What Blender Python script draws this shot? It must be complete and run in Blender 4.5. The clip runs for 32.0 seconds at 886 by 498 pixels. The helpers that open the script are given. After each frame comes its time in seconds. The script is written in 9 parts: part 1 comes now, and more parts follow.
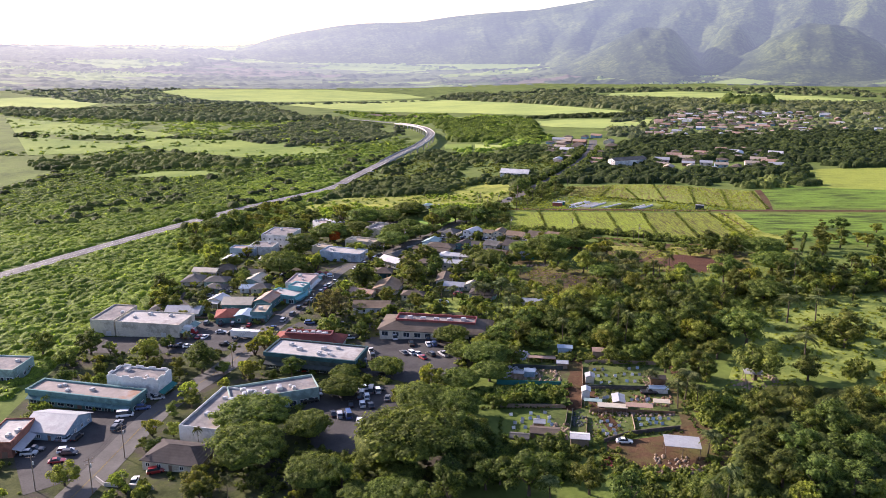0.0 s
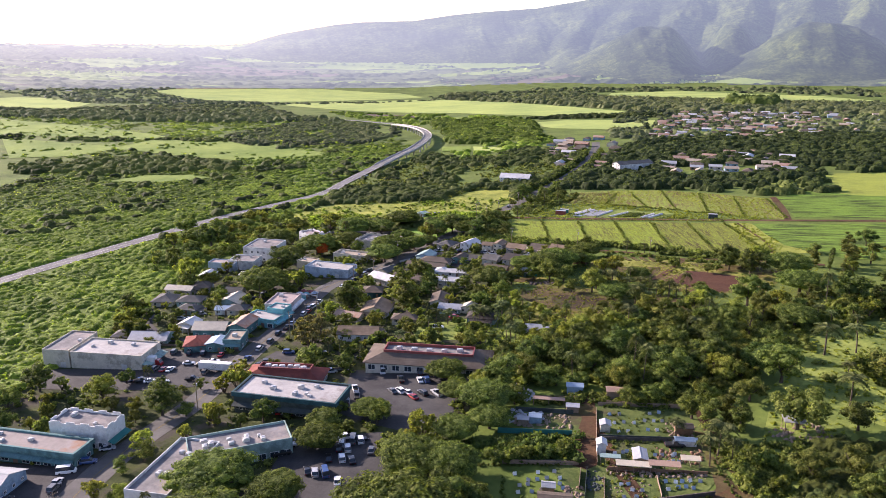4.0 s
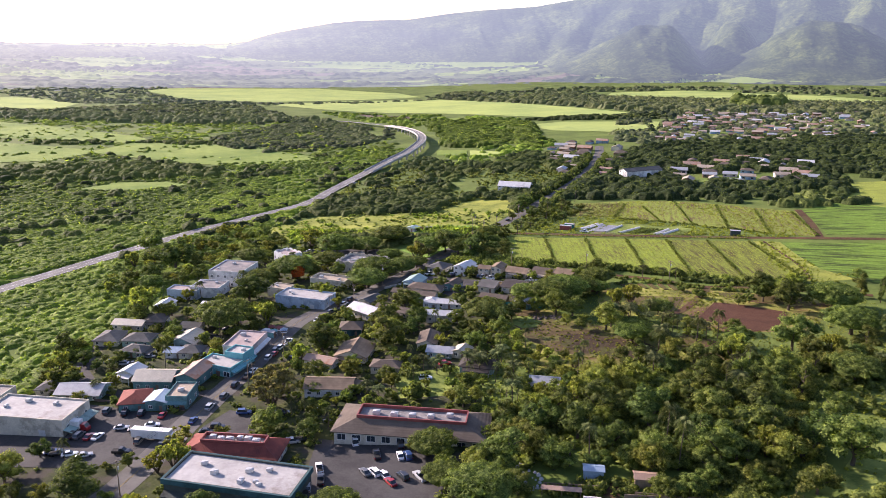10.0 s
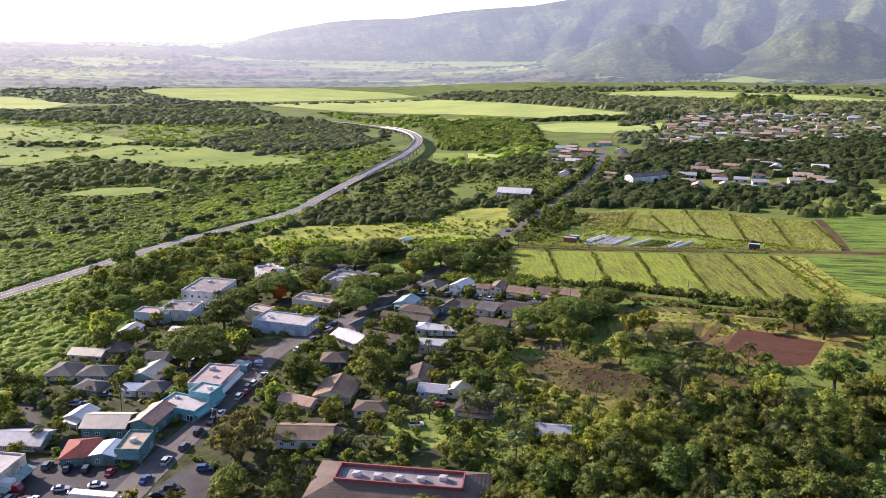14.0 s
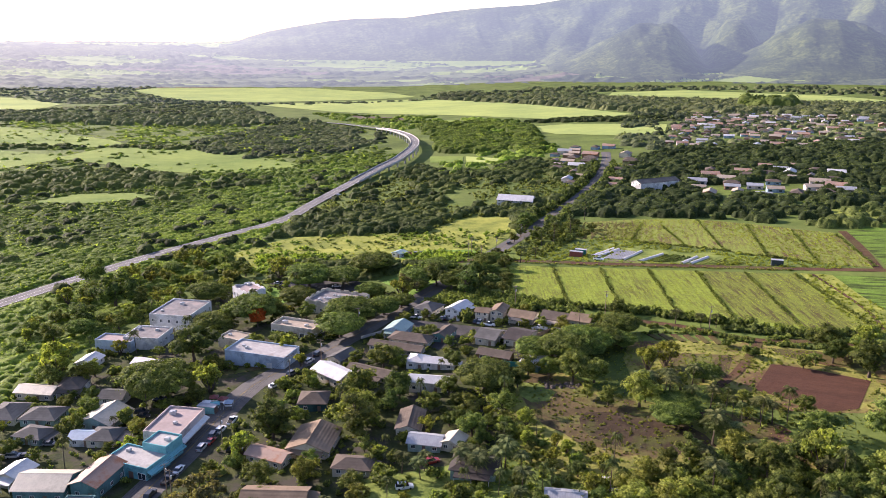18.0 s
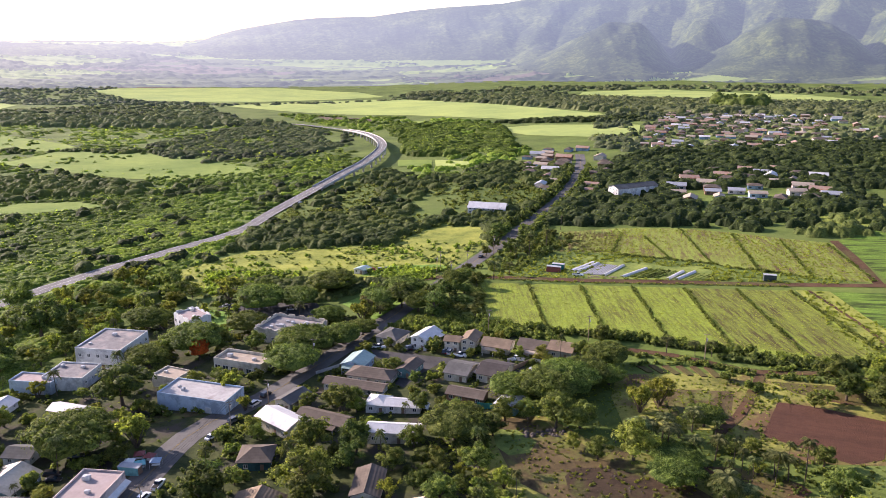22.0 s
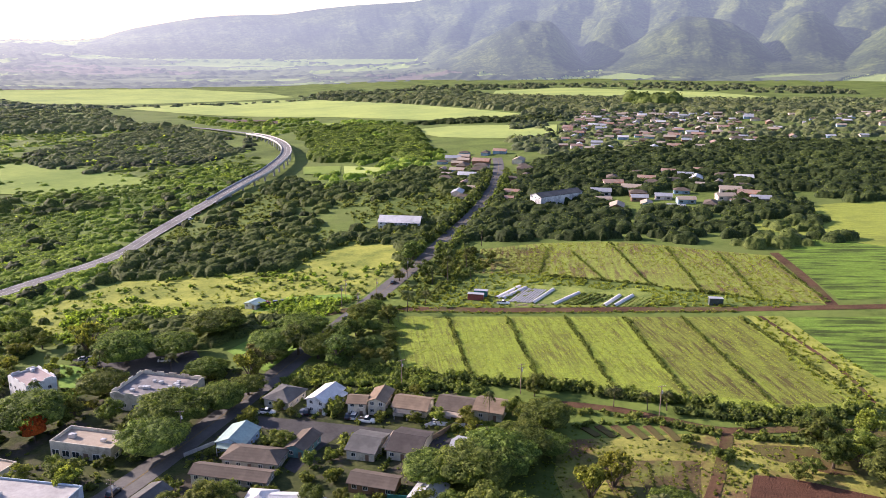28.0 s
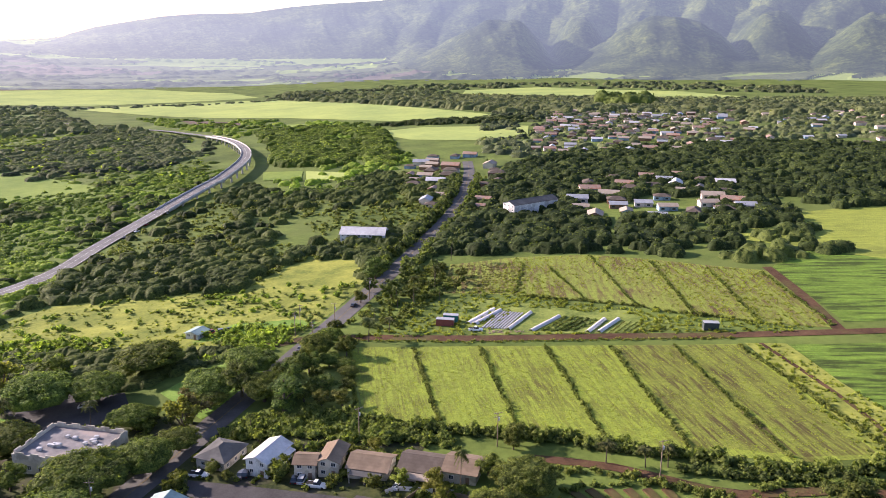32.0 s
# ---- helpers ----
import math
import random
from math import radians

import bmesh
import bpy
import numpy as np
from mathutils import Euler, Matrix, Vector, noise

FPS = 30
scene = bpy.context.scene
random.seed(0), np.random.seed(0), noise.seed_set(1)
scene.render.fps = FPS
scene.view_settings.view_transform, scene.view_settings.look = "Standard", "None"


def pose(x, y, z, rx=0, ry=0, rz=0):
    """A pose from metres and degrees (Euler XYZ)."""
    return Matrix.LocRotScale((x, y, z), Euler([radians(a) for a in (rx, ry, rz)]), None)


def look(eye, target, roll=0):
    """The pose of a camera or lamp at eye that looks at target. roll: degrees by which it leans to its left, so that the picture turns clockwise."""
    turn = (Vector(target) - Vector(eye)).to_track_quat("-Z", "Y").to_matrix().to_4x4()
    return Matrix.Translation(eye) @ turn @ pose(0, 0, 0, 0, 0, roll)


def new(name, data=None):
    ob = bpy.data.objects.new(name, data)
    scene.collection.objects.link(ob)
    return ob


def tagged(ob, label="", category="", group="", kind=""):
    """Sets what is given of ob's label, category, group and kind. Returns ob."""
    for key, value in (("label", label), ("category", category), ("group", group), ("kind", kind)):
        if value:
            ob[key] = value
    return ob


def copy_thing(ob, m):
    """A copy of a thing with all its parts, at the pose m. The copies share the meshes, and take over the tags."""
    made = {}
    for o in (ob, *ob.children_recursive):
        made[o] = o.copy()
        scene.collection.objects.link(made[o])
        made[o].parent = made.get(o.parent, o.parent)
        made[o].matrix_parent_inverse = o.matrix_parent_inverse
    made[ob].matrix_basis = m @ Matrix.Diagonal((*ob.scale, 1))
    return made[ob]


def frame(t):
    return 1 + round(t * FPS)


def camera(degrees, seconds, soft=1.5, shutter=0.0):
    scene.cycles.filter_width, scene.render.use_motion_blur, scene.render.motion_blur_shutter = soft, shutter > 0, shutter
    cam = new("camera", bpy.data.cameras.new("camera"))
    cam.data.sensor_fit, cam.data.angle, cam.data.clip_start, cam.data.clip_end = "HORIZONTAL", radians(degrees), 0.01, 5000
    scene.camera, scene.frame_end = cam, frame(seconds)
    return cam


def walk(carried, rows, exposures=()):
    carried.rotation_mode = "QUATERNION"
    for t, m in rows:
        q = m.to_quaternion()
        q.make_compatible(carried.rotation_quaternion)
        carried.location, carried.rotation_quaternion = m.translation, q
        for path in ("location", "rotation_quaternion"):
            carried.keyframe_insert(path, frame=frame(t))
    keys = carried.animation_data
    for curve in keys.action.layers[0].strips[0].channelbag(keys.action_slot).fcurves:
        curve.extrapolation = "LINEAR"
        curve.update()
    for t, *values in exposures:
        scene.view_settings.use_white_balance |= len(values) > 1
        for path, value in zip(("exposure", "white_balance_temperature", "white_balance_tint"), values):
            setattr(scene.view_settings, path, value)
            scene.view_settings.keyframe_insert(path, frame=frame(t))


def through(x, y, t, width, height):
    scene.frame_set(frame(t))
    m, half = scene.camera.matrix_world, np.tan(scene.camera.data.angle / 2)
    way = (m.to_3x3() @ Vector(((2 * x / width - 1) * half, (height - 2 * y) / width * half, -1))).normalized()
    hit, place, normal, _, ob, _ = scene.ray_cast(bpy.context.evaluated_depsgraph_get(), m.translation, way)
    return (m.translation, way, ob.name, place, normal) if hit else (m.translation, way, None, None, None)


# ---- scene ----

# ---------------------------------------------------------------- camera
cam = camera(59.85, 32.0, soft=0.85)
# seconds, x, y, z, degrees looking down, heading in degrees to the right of +y
PATH = [
    (0, 0.23, -0.01, 116.82, 14.99, -0.12),
    (3, 1.32, 26.37, 116.22, 15.03, -0.04),
    (6, 3.03, 52.66, 115.68, 15.07, 0.03),
    (9, 4.65, 78.90, 115.20, 15.11, 0.12),
    (12, 5.94, 105.09, 114.73, 15.14, 0.23),
    (14, 6.68, 122.53, 114.41, 15.17, 0.30),
    (16.5, 7.66, 144.33, 114.01, 15.19, 0.36),
    (18, 8.37, 157.40, 113.75, 15.21, 0.39),
    (19, 8.94, 166.12, 113.57, 15.22, 0.41),
    (19.5, 9.26, 170.48, 113.48, 15.22, 0.46),
    (20, 9.60, 174.84, 113.39, 15.23, 0.66),
    (20.5, 9.97, 179.20, 113.29, 15.23, 0.97),
    (21, 10.37, 183.56, 113.19, 15.24, 1.40),
    (21.5, 10.80, 187.92, 113.09, 15.24, 1.92),
    (22, 11.26, 192.28, 112.99, 15.25, 2.58),
    (22.5, 11.75, 196.65, 112.88, 15.25, 3.23),
    (23, 12.28, 201.01, 112.78, 15.25, 3.83),
    (23.5, 12.85, 205.38, 112.67, 15.26, 4.49),
    (24, 13.45, 209.74, 112.55, 15.26, 5.02),
    (24.5, 14.09, 214.11, 112.44, 15.27, 5.47),
    (25, 14.76, 218.48, 112.32, 15.27, 5.87),
    (25.5, 15.47, 222.85, 112.20, 15.28, 6.31),
    (26.5, 17.01, 231.59, 111.94, 15.28, 7.34),
    (27.5, 18.69, 240.34, 111.68, 15.29, 8.38),
    (28, 19.57, 244.72, 111.54, 15.30, 8.88),
    (28.5, 20.49, 249.10, 111.39, 15.30, 9.45),
    (29, 21.44, 253.48, 111.25, 15.30, 10.06),
    (29.5, 22.41, 257.86, 111.10, 15.31, 10.66),
    (30, 23.40, 262.25, 110.94, 15.31, 11.06),
    (30.5, 24.41, 266.63, 110.78, 15.31, 11.07),
    (31, 25.43, 271.02, 110.62, 15.32, 11.09),
    (32, 27.50, 279.81, 110.28, 15.32, 11.11),
]


def aim(x, y, z, down, head):
    d, h = radians(down), radians(head)
    eye = Vector((x, y, z))
    return look(eye, eye + Vector((math.cos(d) * math.sin(h), math.cos(d) * math.cos(h), -math.sin(d))) * 100, 0.34)


walk(cam, [(t, aim(*row)) for t, *row in PATH], [(0, 1.2, 6150, 33), (32, 1.2, 6150, 33)])

# ---------------------------------------------------------------- sky, sun, exposure
SUN_AZ, SUN_EL = radians(-55), radians(21)
world = bpy.data.worlds.new("sky")
scene.world = world
world.use_nodes = True
wt = world.node_tree
sky = wt.nodes.new("ShaderNodeTexSky")
sky.sky_type = "NISHITA"
sky.sun_disc = False
sky.sun_elevation, sky.sun_rotation = SUN_EL, SUN_AZ
sky.dust_density = 1.0
sky.altitude = 100
wt.links.new(sky.outputs[0], wt.nodes["Background"].inputs[0])
wt.nodes["Background"].inputs[1].default_value = 0.11
sun_dir = Vector((math.sin(SUN_AZ) * math.cos(SUN_EL), math.cos(SUN_AZ) * math.cos(SUN_EL), math.sin(SUN_EL)))
lamp = bpy.data.lights.new("sun", "SUN")
lamp.energy, lamp.angle, lamp.color = 5.0, radians(0.53), (1.0, 0.89, 0.70)
sun = new("sun", lamp)
sun.matrix_world = look(sun_dir * 1000, (0, 0, 0))

# ---------------------------------------------------------------- materials
def nodes_of(name):
    m = bpy.data.materials.new(name)
    m.use_nodes = True
    t = m.node_tree
    return m, t, t.nodes, t.links, t.nodes["Principled BSDF"]


def ramp_node(ns, stops):
    r = ns.new("ShaderNodeValToRGB")
    els = r.color_ramp.elements
    while len(els) < len(stops):
        els.new(0.5)
    for e, (pos, col) in zip(els, stops):
        e.position, e.color = pos, (*col, 1)
    return r


def noise_node(ns, ls, co, scale, detail=4.0, rough=0.6):
    n = ns.new("ShaderNodeTexNoise")
    n.inputs["Scale"].default_value, n.inputs["Detail"].default_value, n.inputs["Roughness"].default_value = scale, detail, rough
    ls.new(co, n.inputs["Vector"])
    return n


def mix_node(ns, ls, fac, a, b, mode="MIX"):
    m = ns.new("ShaderNodeMix")
    m.data_type, m.blend_type = "RGBA", mode
    for val, i in ((fac, 0), (a, 6), (b, 7)):
        if isinstance(val, (int, float)):
            m.inputs[i].default_value = val
        elif isinstance(val, tuple):
            m.inputs[i].default_value = (*val, 1)
        else:
            ls.new(val, m.inputs[i])
    return m.outputs[2]


def surface(name, dark, light, scale=0.5, fine=4.0, rough=0.85, bump=0.3, bump_scale=None, vary=0.0, metal=0.0, stain=None):
    """Two scales of noise between two colours; vary: by object; stain: a third colour in blots."""
    m, t, ns, ls, b = nodes_of(name)
    co = ns.new("ShaderNodeTexCoord").outputs["Object"]
    n1, n2 = noise_node(ns, ls, co, scale), noise_node(ns, ls, co, fine, 3.0)
    r = ramp_node(ns, [(0.3, dark), (0.7, light)])
    add = ns.new("ShaderNodeMath")
    add.operation = "MULTIPLY_ADD"
    ls.new(n2.outputs[0], add.inputs[0])
    add.inputs[1].default_value = 0.45
    sub = ns.new("ShaderNodeMath")
    sub.operation = "SUBTRACT"
    ls.new(n1.outputs[0], sub.inputs[0])
    sub.inputs[1].default_value = 0.22
    ls.new(sub.outputs[0], add.inputs[2])
    ls.new(add.outputs[0], r.inputs[0])
    col = r.outputs[0]
    if stain:
        n3 = noise_node(ns, ls, co, scale * 0.45, 5.0, 0.7)
        rr = ramp_node(ns, [(0.5, (0, 0, 0)), (0.62, (1, 1, 1))])
        ls.new(n3.outputs[0], rr.inputs[0])
        col = mix_node(ns, ls, rr.outputs[0], col, stain)
    if vary:
        info = ns.new("ShaderNodeObjectInfo")
        hsv = ns.new("ShaderNodeHueSaturation")
        mr = ns.new("ShaderNodeMapRange")
        mr.inputs[3].default_value, mr.inputs[4].default_value = 1 - vary, 1 + vary
        ls.new(info.outputs["Random"], mr.inputs[0])
        ls.new(mr.outputs[0], hsv.inputs["Value"])
        ls.new(col, hsv.inputs["Color"])
        col = hsv.outputs[0]
    ls.new(col, b.inputs["Base Color"])
    b.inputs["Roughness"].default_value, b.inputs["Metallic"].default_value = rough, metal
    if rough >= 0.75:
        b.inputs["Specular IOR Level"].default_value = 0.08 if rough > 0.9 else 0.18
    if bump:
        bp = ns.new("ShaderNodeBump")
        bp.inputs["Strength"].default_value = bump
        bp.inputs["Distance"].default_value = 0.3
        nb = noise_node(ns, ls, co, bump_scale or fine, 5.0, 0.7)
        ls.new(nb.outputs[0], bp.inputs["Height"])
        ls.new(bp.outputs[0], b.inputs["Normal"])
    return m


def foliage(name, dark, light, through=0.35, scale=0.7, tint=0.25, grain=9.0):
    """Leaves: lighter and darker by leaf, clump and plant, partly letting light through."""
    m, t, ns, ls, b = nodes_of(name)
    geo, info = ns.new("ShaderNodeNewGeometry"), ns.new("ShaderNodeObjectInfo")
    co = ns.new("ShaderNodeTexCoord").outputs["Object"]
    n1, n2 = noise_node(ns, ls, co, scale, 3.0), noise_node(ns, ls, co, grain, 3.0, 0.7)
    r = ramp_node(ns, [(0.18, tuple(c * 0.55 for c in dark)), (0.42, dark), (0.78, light)])
    total = None
    for src, k, off in ((geo.outputs["Random Per Island"], 0.42, 0.0), (n1.outputs[0], 0.7, -0.1), (n2.outputs[0], 1.1, -0.3)):
        q = ns.new("ShaderNodeMath")
        q.operation = "MULTIPLY_ADD"
        ls.new(src, q.inputs[0])
        q.inputs[1].default_value = k
        if total:
            ls.new(total, q.inputs[2])
        else:
            q.inputs[2].default_value = -0.58
        total = q.outputs[0]
    ls.new(total, r.inputs[0])
    hsv = ns.new("ShaderNodeHueSaturation")
    mr, mh = ns.new("ShaderNodeMapRange"), ns.new("ShaderNodeMapRange")
    mr.inputs[3].default_value, mr.inputs[4].default_value = 1 - tint, 1 + tint
    mh.inputs[3].default_value, mh.inputs[4].default_value = 0.5 - tint * 0.09, 0.5 + tint * 0.07
    ls.new(info.outputs["Random"], mr.inputs[0])
    ls.new(info.outputs["Random"], mh.inputs[0])
    ls.new(mr.outputs[0], hsv.inputs["Value"])
    ls.new(mh.outputs[0], hsv.inputs["Hue"])
    ls.new(r.outputs[0], hsv.inputs["Color"])
    ls.new(hsv.outputs[0], b.inputs["Base Color"])
    b.inputs["Roughness"].default_value = 0.7
    b.inputs["Specular IOR Level"].default_value = 0.1
    bp = ns.new("ShaderNodeBump")
    bp.inputs["Strength"].default_value, bp.inputs["Distance"].default_value = 0.9, 0.35
    ls.new(n2.outputs[0], bp.inputs["Height"])
    ls.new(bp.outputs[0], b.inputs["Normal"])
    tr = ns.new("ShaderNodeBsdfTranslucent")
    warm = mix_node(ns, ls, 0.8, hsv.outputs[0], (1.35, 1.45, 0.5), "MULTIPLY")
    ls.new(warm, tr.inputs["Color"])
    ms = ns.new("ShaderNodeMixShader")
    ms.inputs[0].default_value = through
    ls.new(b.outputs[0], ms.inputs[1])
    ls.new(tr.outputs[0], ms.inputs[2])
    ls.new(ms.outputs[0], ns["Material Output"].inputs[0])
    return m


def crop_rows(name, dark, light, soil, angle, pitch, bend=3.6, bare=0.35):
    """A planted field: rows at an angle, a pitch apart, with worn and bare places."""
    m, t, ns, ls, b = nodes_of(name)
    co = ns.new("ShaderNodeTexCoord").outputs["Object"]
    mp = ns.new("ShaderNodeMapping")
    mp.vector_type = "TEXTURE"
    mp.inputs["Rotation"].default_value = (0, 0, -angle)
    mp.inputs["Scale"].default_value = (pitch / 0.6, 1 / (0.03 + 0.006 * bend), 5)
    ls.new(co, mp.inputs["Vector"])
    wv = noise_node(ns, ls, mp.outputs[0], 1.0, 4.0, 0.65)
    n1, n2, n3 = noise_node(ns, ls, co, 0.035, 5.0, 0.65), noise_node(ns, ls, co, 0.5, 4.0), noise_node(ns, ls, co, 2.2, 2.0)
    r = ramp_node(ns, [(0.32, dark), (0.68, light)])
    k = ns.new("ShaderNodeMath")
    k.operation = "MULTIPLY_ADD"
    ls.new(n2.outputs[0], k.inputs[0])
    k.inputs[1].default_value = 0.5
    k2 = ns.new("ShaderNodeMath")
    k2.operation = "MULTIPLY"
    ls.new(n3.outputs[0], k2.inputs[0])
    k2.inputs[1].default_value = 0.5
    ls.new(k2.outputs[0], k.inputs[2])
    ls.new(k.outputs[0], r.inputs[0])
    rr = ramp_node(ns, [(0.42, (0, 0, 0)), (0.6, (1, 1, 1))])
    ls.new(wv.outputs[0], rr.inputs[0])
    gap = ns.new("ShaderNodeMath")
    gap.operation = "MULTIPLY"
    ls.new(rr.outputs[0], gap.inputs[0])
    r1 = ramp_node(ns, [(0.4, (0, 0, 0)), (0.66, (1, 1, 1))])
    ls.new(n1.outputs[0], r1.inputs[0])
    g2 = ns.new("ShaderNodeMath")
    g2.operation = "MULTIPLY_ADD"
    ls.new(r1.outputs[0], g2.inputs[0])
    g2.inputs[1].default_value, g2.inputs[2].default_value = bare * 2.0, bare
    ls.new(g2.outputs[0], gap.inputs[1])
    col = mix_node(ns, ls, gap.outputs[0], r.outputs[0], soil)
    ls.new(col, b.inputs["Base Color"])
    b.inputs["Roughness"].default_value = 0.9
    b.inputs["Specular IOR Level"].default_value = 0.1
    bp = ns.new("ShaderNodeBump")
    bp.inputs["Strength"].default_value, bp.inputs["Distance"].default_value = 0.7, 0.5
    ls.new(n3.outputs[0], bp.inputs["Height"])
    ls.new(bp.outputs[0], b.inputs["Normal"])
    return m


M = {}
M["scrub"] = surface("scrub_ground", (0.052, 0.08, 0.0174), (0.14, 0.19, 0.0406), 0.02, 0.3, 0.95, 1.0, 0.45, stain=(0.115, 0.15, 0.0377))
M["grass"] = surface("grass", (0.075, 0.115, 0.0261), (0.24, 0.285, 0.0653), 0.1, 0.9, 0.95, 0.7, 1.5)
M["lawn"] = surface("lawn", (0.1, 0.19, 0.029), (0.19, 0.3, 0.058), 0.1, 1.2, 0.95, 0.5, 2.0)
M["drygrass"] = surface("dry_grass", (0.12, 0.155, 0.03), (0.31, 0.325, 0.065), 0.07, 0.7, 0.95, 0.8, 1.2)
M["rough"] = surface("rough_weedy_ground", (0.105, 0.112, 0.028), (0.30, 0.295, 0.068), 0.09, 0.9, 0.95, 0.7, 1.5, stain=(0.13, 0.085, 0.042))
M["earth"] = surface("dark_turned_earth", (0.03, 0.022, 0.015), (0.068, 0.048, 0.03), 0.2, 1.5, 0.95, 0.8, 1.5, stain=(0.07, 0.075, 0.022))
# allotment grass, its colour darkened to stand for the shade over the plots
M["plot"] = surface("plot_grass_shade_in_colour", (0.045, 0.07, 0.0203), (0.12, 0.15, 0.0435), 0.1, 1.0, 0.95, 0.6, 1.5, stain=(0.07, 0.06, 0.035))
M["meadow"] = surface("meadow", (0.12, 0.185, 0.0348), (0.22, 0.285, 0.058), 0.012, 0.12, 0.95, 0.6, 0.3)
M["farfield"] = surface("far_cane_field", (0.22, 0.29, 0.085), (0.34, 0.40, 0.11), 0.008, 0.09, 0.95, 0.4, 0.2)
M["brownfield"] = surface("fallow_field", (0.10, 0.075, 0.055), (0.17, 0.13, 0.09), 0.006, 0.06, 0.95, 0.4, 0.2)
M["soil"] = surface("red_soil", (0.052, 0.030, 0.018), (0.115, 0.066, 0.037), 0.08, 1.0, 0.95, 0.7, 1.5, stain=(0.095, 0.085, 0.03))
M["yard"] = surface("town_yards", (0.022, 0.034, 0.012), (0.08, 0.09, 0.03), 0.14, 1.0, 0.95, 0.6, 1.5, stain=(0.068, 0.06, 0.048))
M["lot"] = surface("bare_lot", (0.052, 0.038, 0.02), (0.125, 0.095, 0.044), 0.14, 1.0, 0.95, 0.5, 1.5, stain=(0.13, 0.15, 0.035))
M["asphalt"] = surface("asphalt", (0.034, 0.033, 0.034), (0.066, 0.064, 0.062), 0.12, 1.6, 0.85, 0.15, 6.0)
M["asphalt_street"] = surface("sun-bleached_street_asphalt", (0.075, 0.072, 0.068), (0.125, 0.12, 0.112), 0.1, 1.2, 0.85, 0.15, 6.0)
M["asphalt_old"] = surface("pale_worn_asphalt", (0.12, 0.115, 0.11), (0.205, 0.20, 0.185), 0.1, 1.2, 0.85, 0.15, 6.0)
M["concrete"] = surface("concrete", (0.30, 0.29, 0.27), (0.48, 0.46, 0.43), 0.2, 2.0, 0.85, 0.15, 5.0)
M["paint_line"] = surface("road_paint", (0.55, 0.54, 0.50), (0.75, 0.74, 0.70), 0.5, 3.0, 0.7, 0.0)
M["yellow_line"] = surface("worn_yellow_road_paint", (0.13, 0.10, 0.035), (0.30, 0.22, 0.06), 0.5, 3.0, 0.8, 0.0)
M["bark"] = surface("bark", (0.06, 0.045, 0.035), (0.15, 0.12, 0.09), 0.8, 5.0, 0.95, 0.5)
M["fieldA"] = crop_rows("young_crop", (0.11, 0.155, 0.022), (0.30, 0.375, 0.048), (0.09, 0.08, 0.024), radians(2), 0.8, 6.0, bare=0.3)
M["fieldW"] = crop_rows("worn_crop", (0.10, 0.125, 0.022), (0.24, 0.28, 0.045), (0.078, 0.066, 0.024), radians(2), 0.8, 6.0, bare=0.46)
M["fieldB"] = crop_rows("weedy_crop", (0.115, 0.155, 0.026), (0.27, 0.325, 0.055), (0.11, 0.075, 0.036), radians(14), 1.2, 6.0, bare=0.42)
M["fieldC"] = crop_rows("dense_crop", (0.085, 0.165, 0.02), (0.19, 0.29, 0.04), (0.04, 0.06, 0.014), radians(-70), 1.8, 1.0, bare=0.5)
M["fieldD"] = crop_rows("ripening_crop", (0.17, 0.21, 0.035), (0.32, 0.37, 0.06), (0.10, 0.12, 0.03), radians(-70), 2.2, bare=0.2)
M["plough"] = crop_rows("ploughed_red_soil", (0.07, 0.034, 0.022), (0.105, 0.052, 0.032), (0.05, 0.025, 0.017), radians(-62), 1.6, 0.8, bare=0.22)
M["leaf_dark"] = foliage("dark_leaves", (0.055, 0.082, 0.02), (0.165, 0.21, 0.045), 0.36)
M["leaf_mid"] = foliage("green_leaves", (0.088, 0.118, 0.026), (0.25, 0.285, 0.065), 0.4)
M["leaf_light"] = foliage("yellow_green_leaves", (0.14, 0.165, 0.033), (0.36, 0.385, 0.078), 0.45)
M["leaf_monkeypod"] = foliage("fine_monkeypod_leaves", (0.075, 0.108, 0.024), (0.235, 0.29, 0.06), 0.36, 1.2, 0.2, 16.0)
M["leaf_palm"] = foliage("palm_leaflets", (0.08, 0.105, 0.0319), (0.23, 0.25, 0.0943), 0.4)
M["leaf_red"] = foliage("red_blossom", (0.35, 0.06, 0.015), (0.6, 0.12, 0.02), 0.3)
M["leaf_dry"] = foliage("bare_twigs", (0.14, 0.135, 0.05), (0.3, 0.28, 0.11), 0.35)
M["leaf_scrub"] = foliage("scrub_leaves", (0.12, 0.18, 0.028), (0.34, 0.45, 0.064), 0.45, 0.035, 0.05, 0.9)
M["leaf_hedge"] = foliage("hedge_leaves", (0.092, 0.12, 0.026), (0.25, 0.29, 0.065), 0.42, 0.1, 0.1, 2.0)
M["leaf_wood"] = foliage("wood_leaves", (0.048, 0.07, 0.021), (0.15, 0.185, 0.046), 0.4, 0.03, 0.05, 0.9)
# distant grey-green kiawe; distance haze is mixed into both leaf colours
M["leaf_hazed"] = foliage("haze_greyed_kiawe_leaves", (0.07, 0.09, 0.046), (0.205, 0.235, 0.095), 0.4, 0.03, 0.05, 0.9)
M["leaf_far"] = foliage("haze_paled_kiawe_leaves", (0.12, 0.145, 0.102), (0.21, 0.235, 0.11), 0.4, 0.01, 0.05, 0.3)
M["leaf_crop"] = foliage("crop_leaves", (0.20, 0.24, 0.035), (0.36, 0.40, 0.06), 0.45, 0.05, 0.05, 2.0)

# ---------------------------------------------------------------- lie of the land
def step(v, a, b):
    u = np.clip((v - a) / (b - a), 0, 1)
    return u * u * (3 - 2 * u)


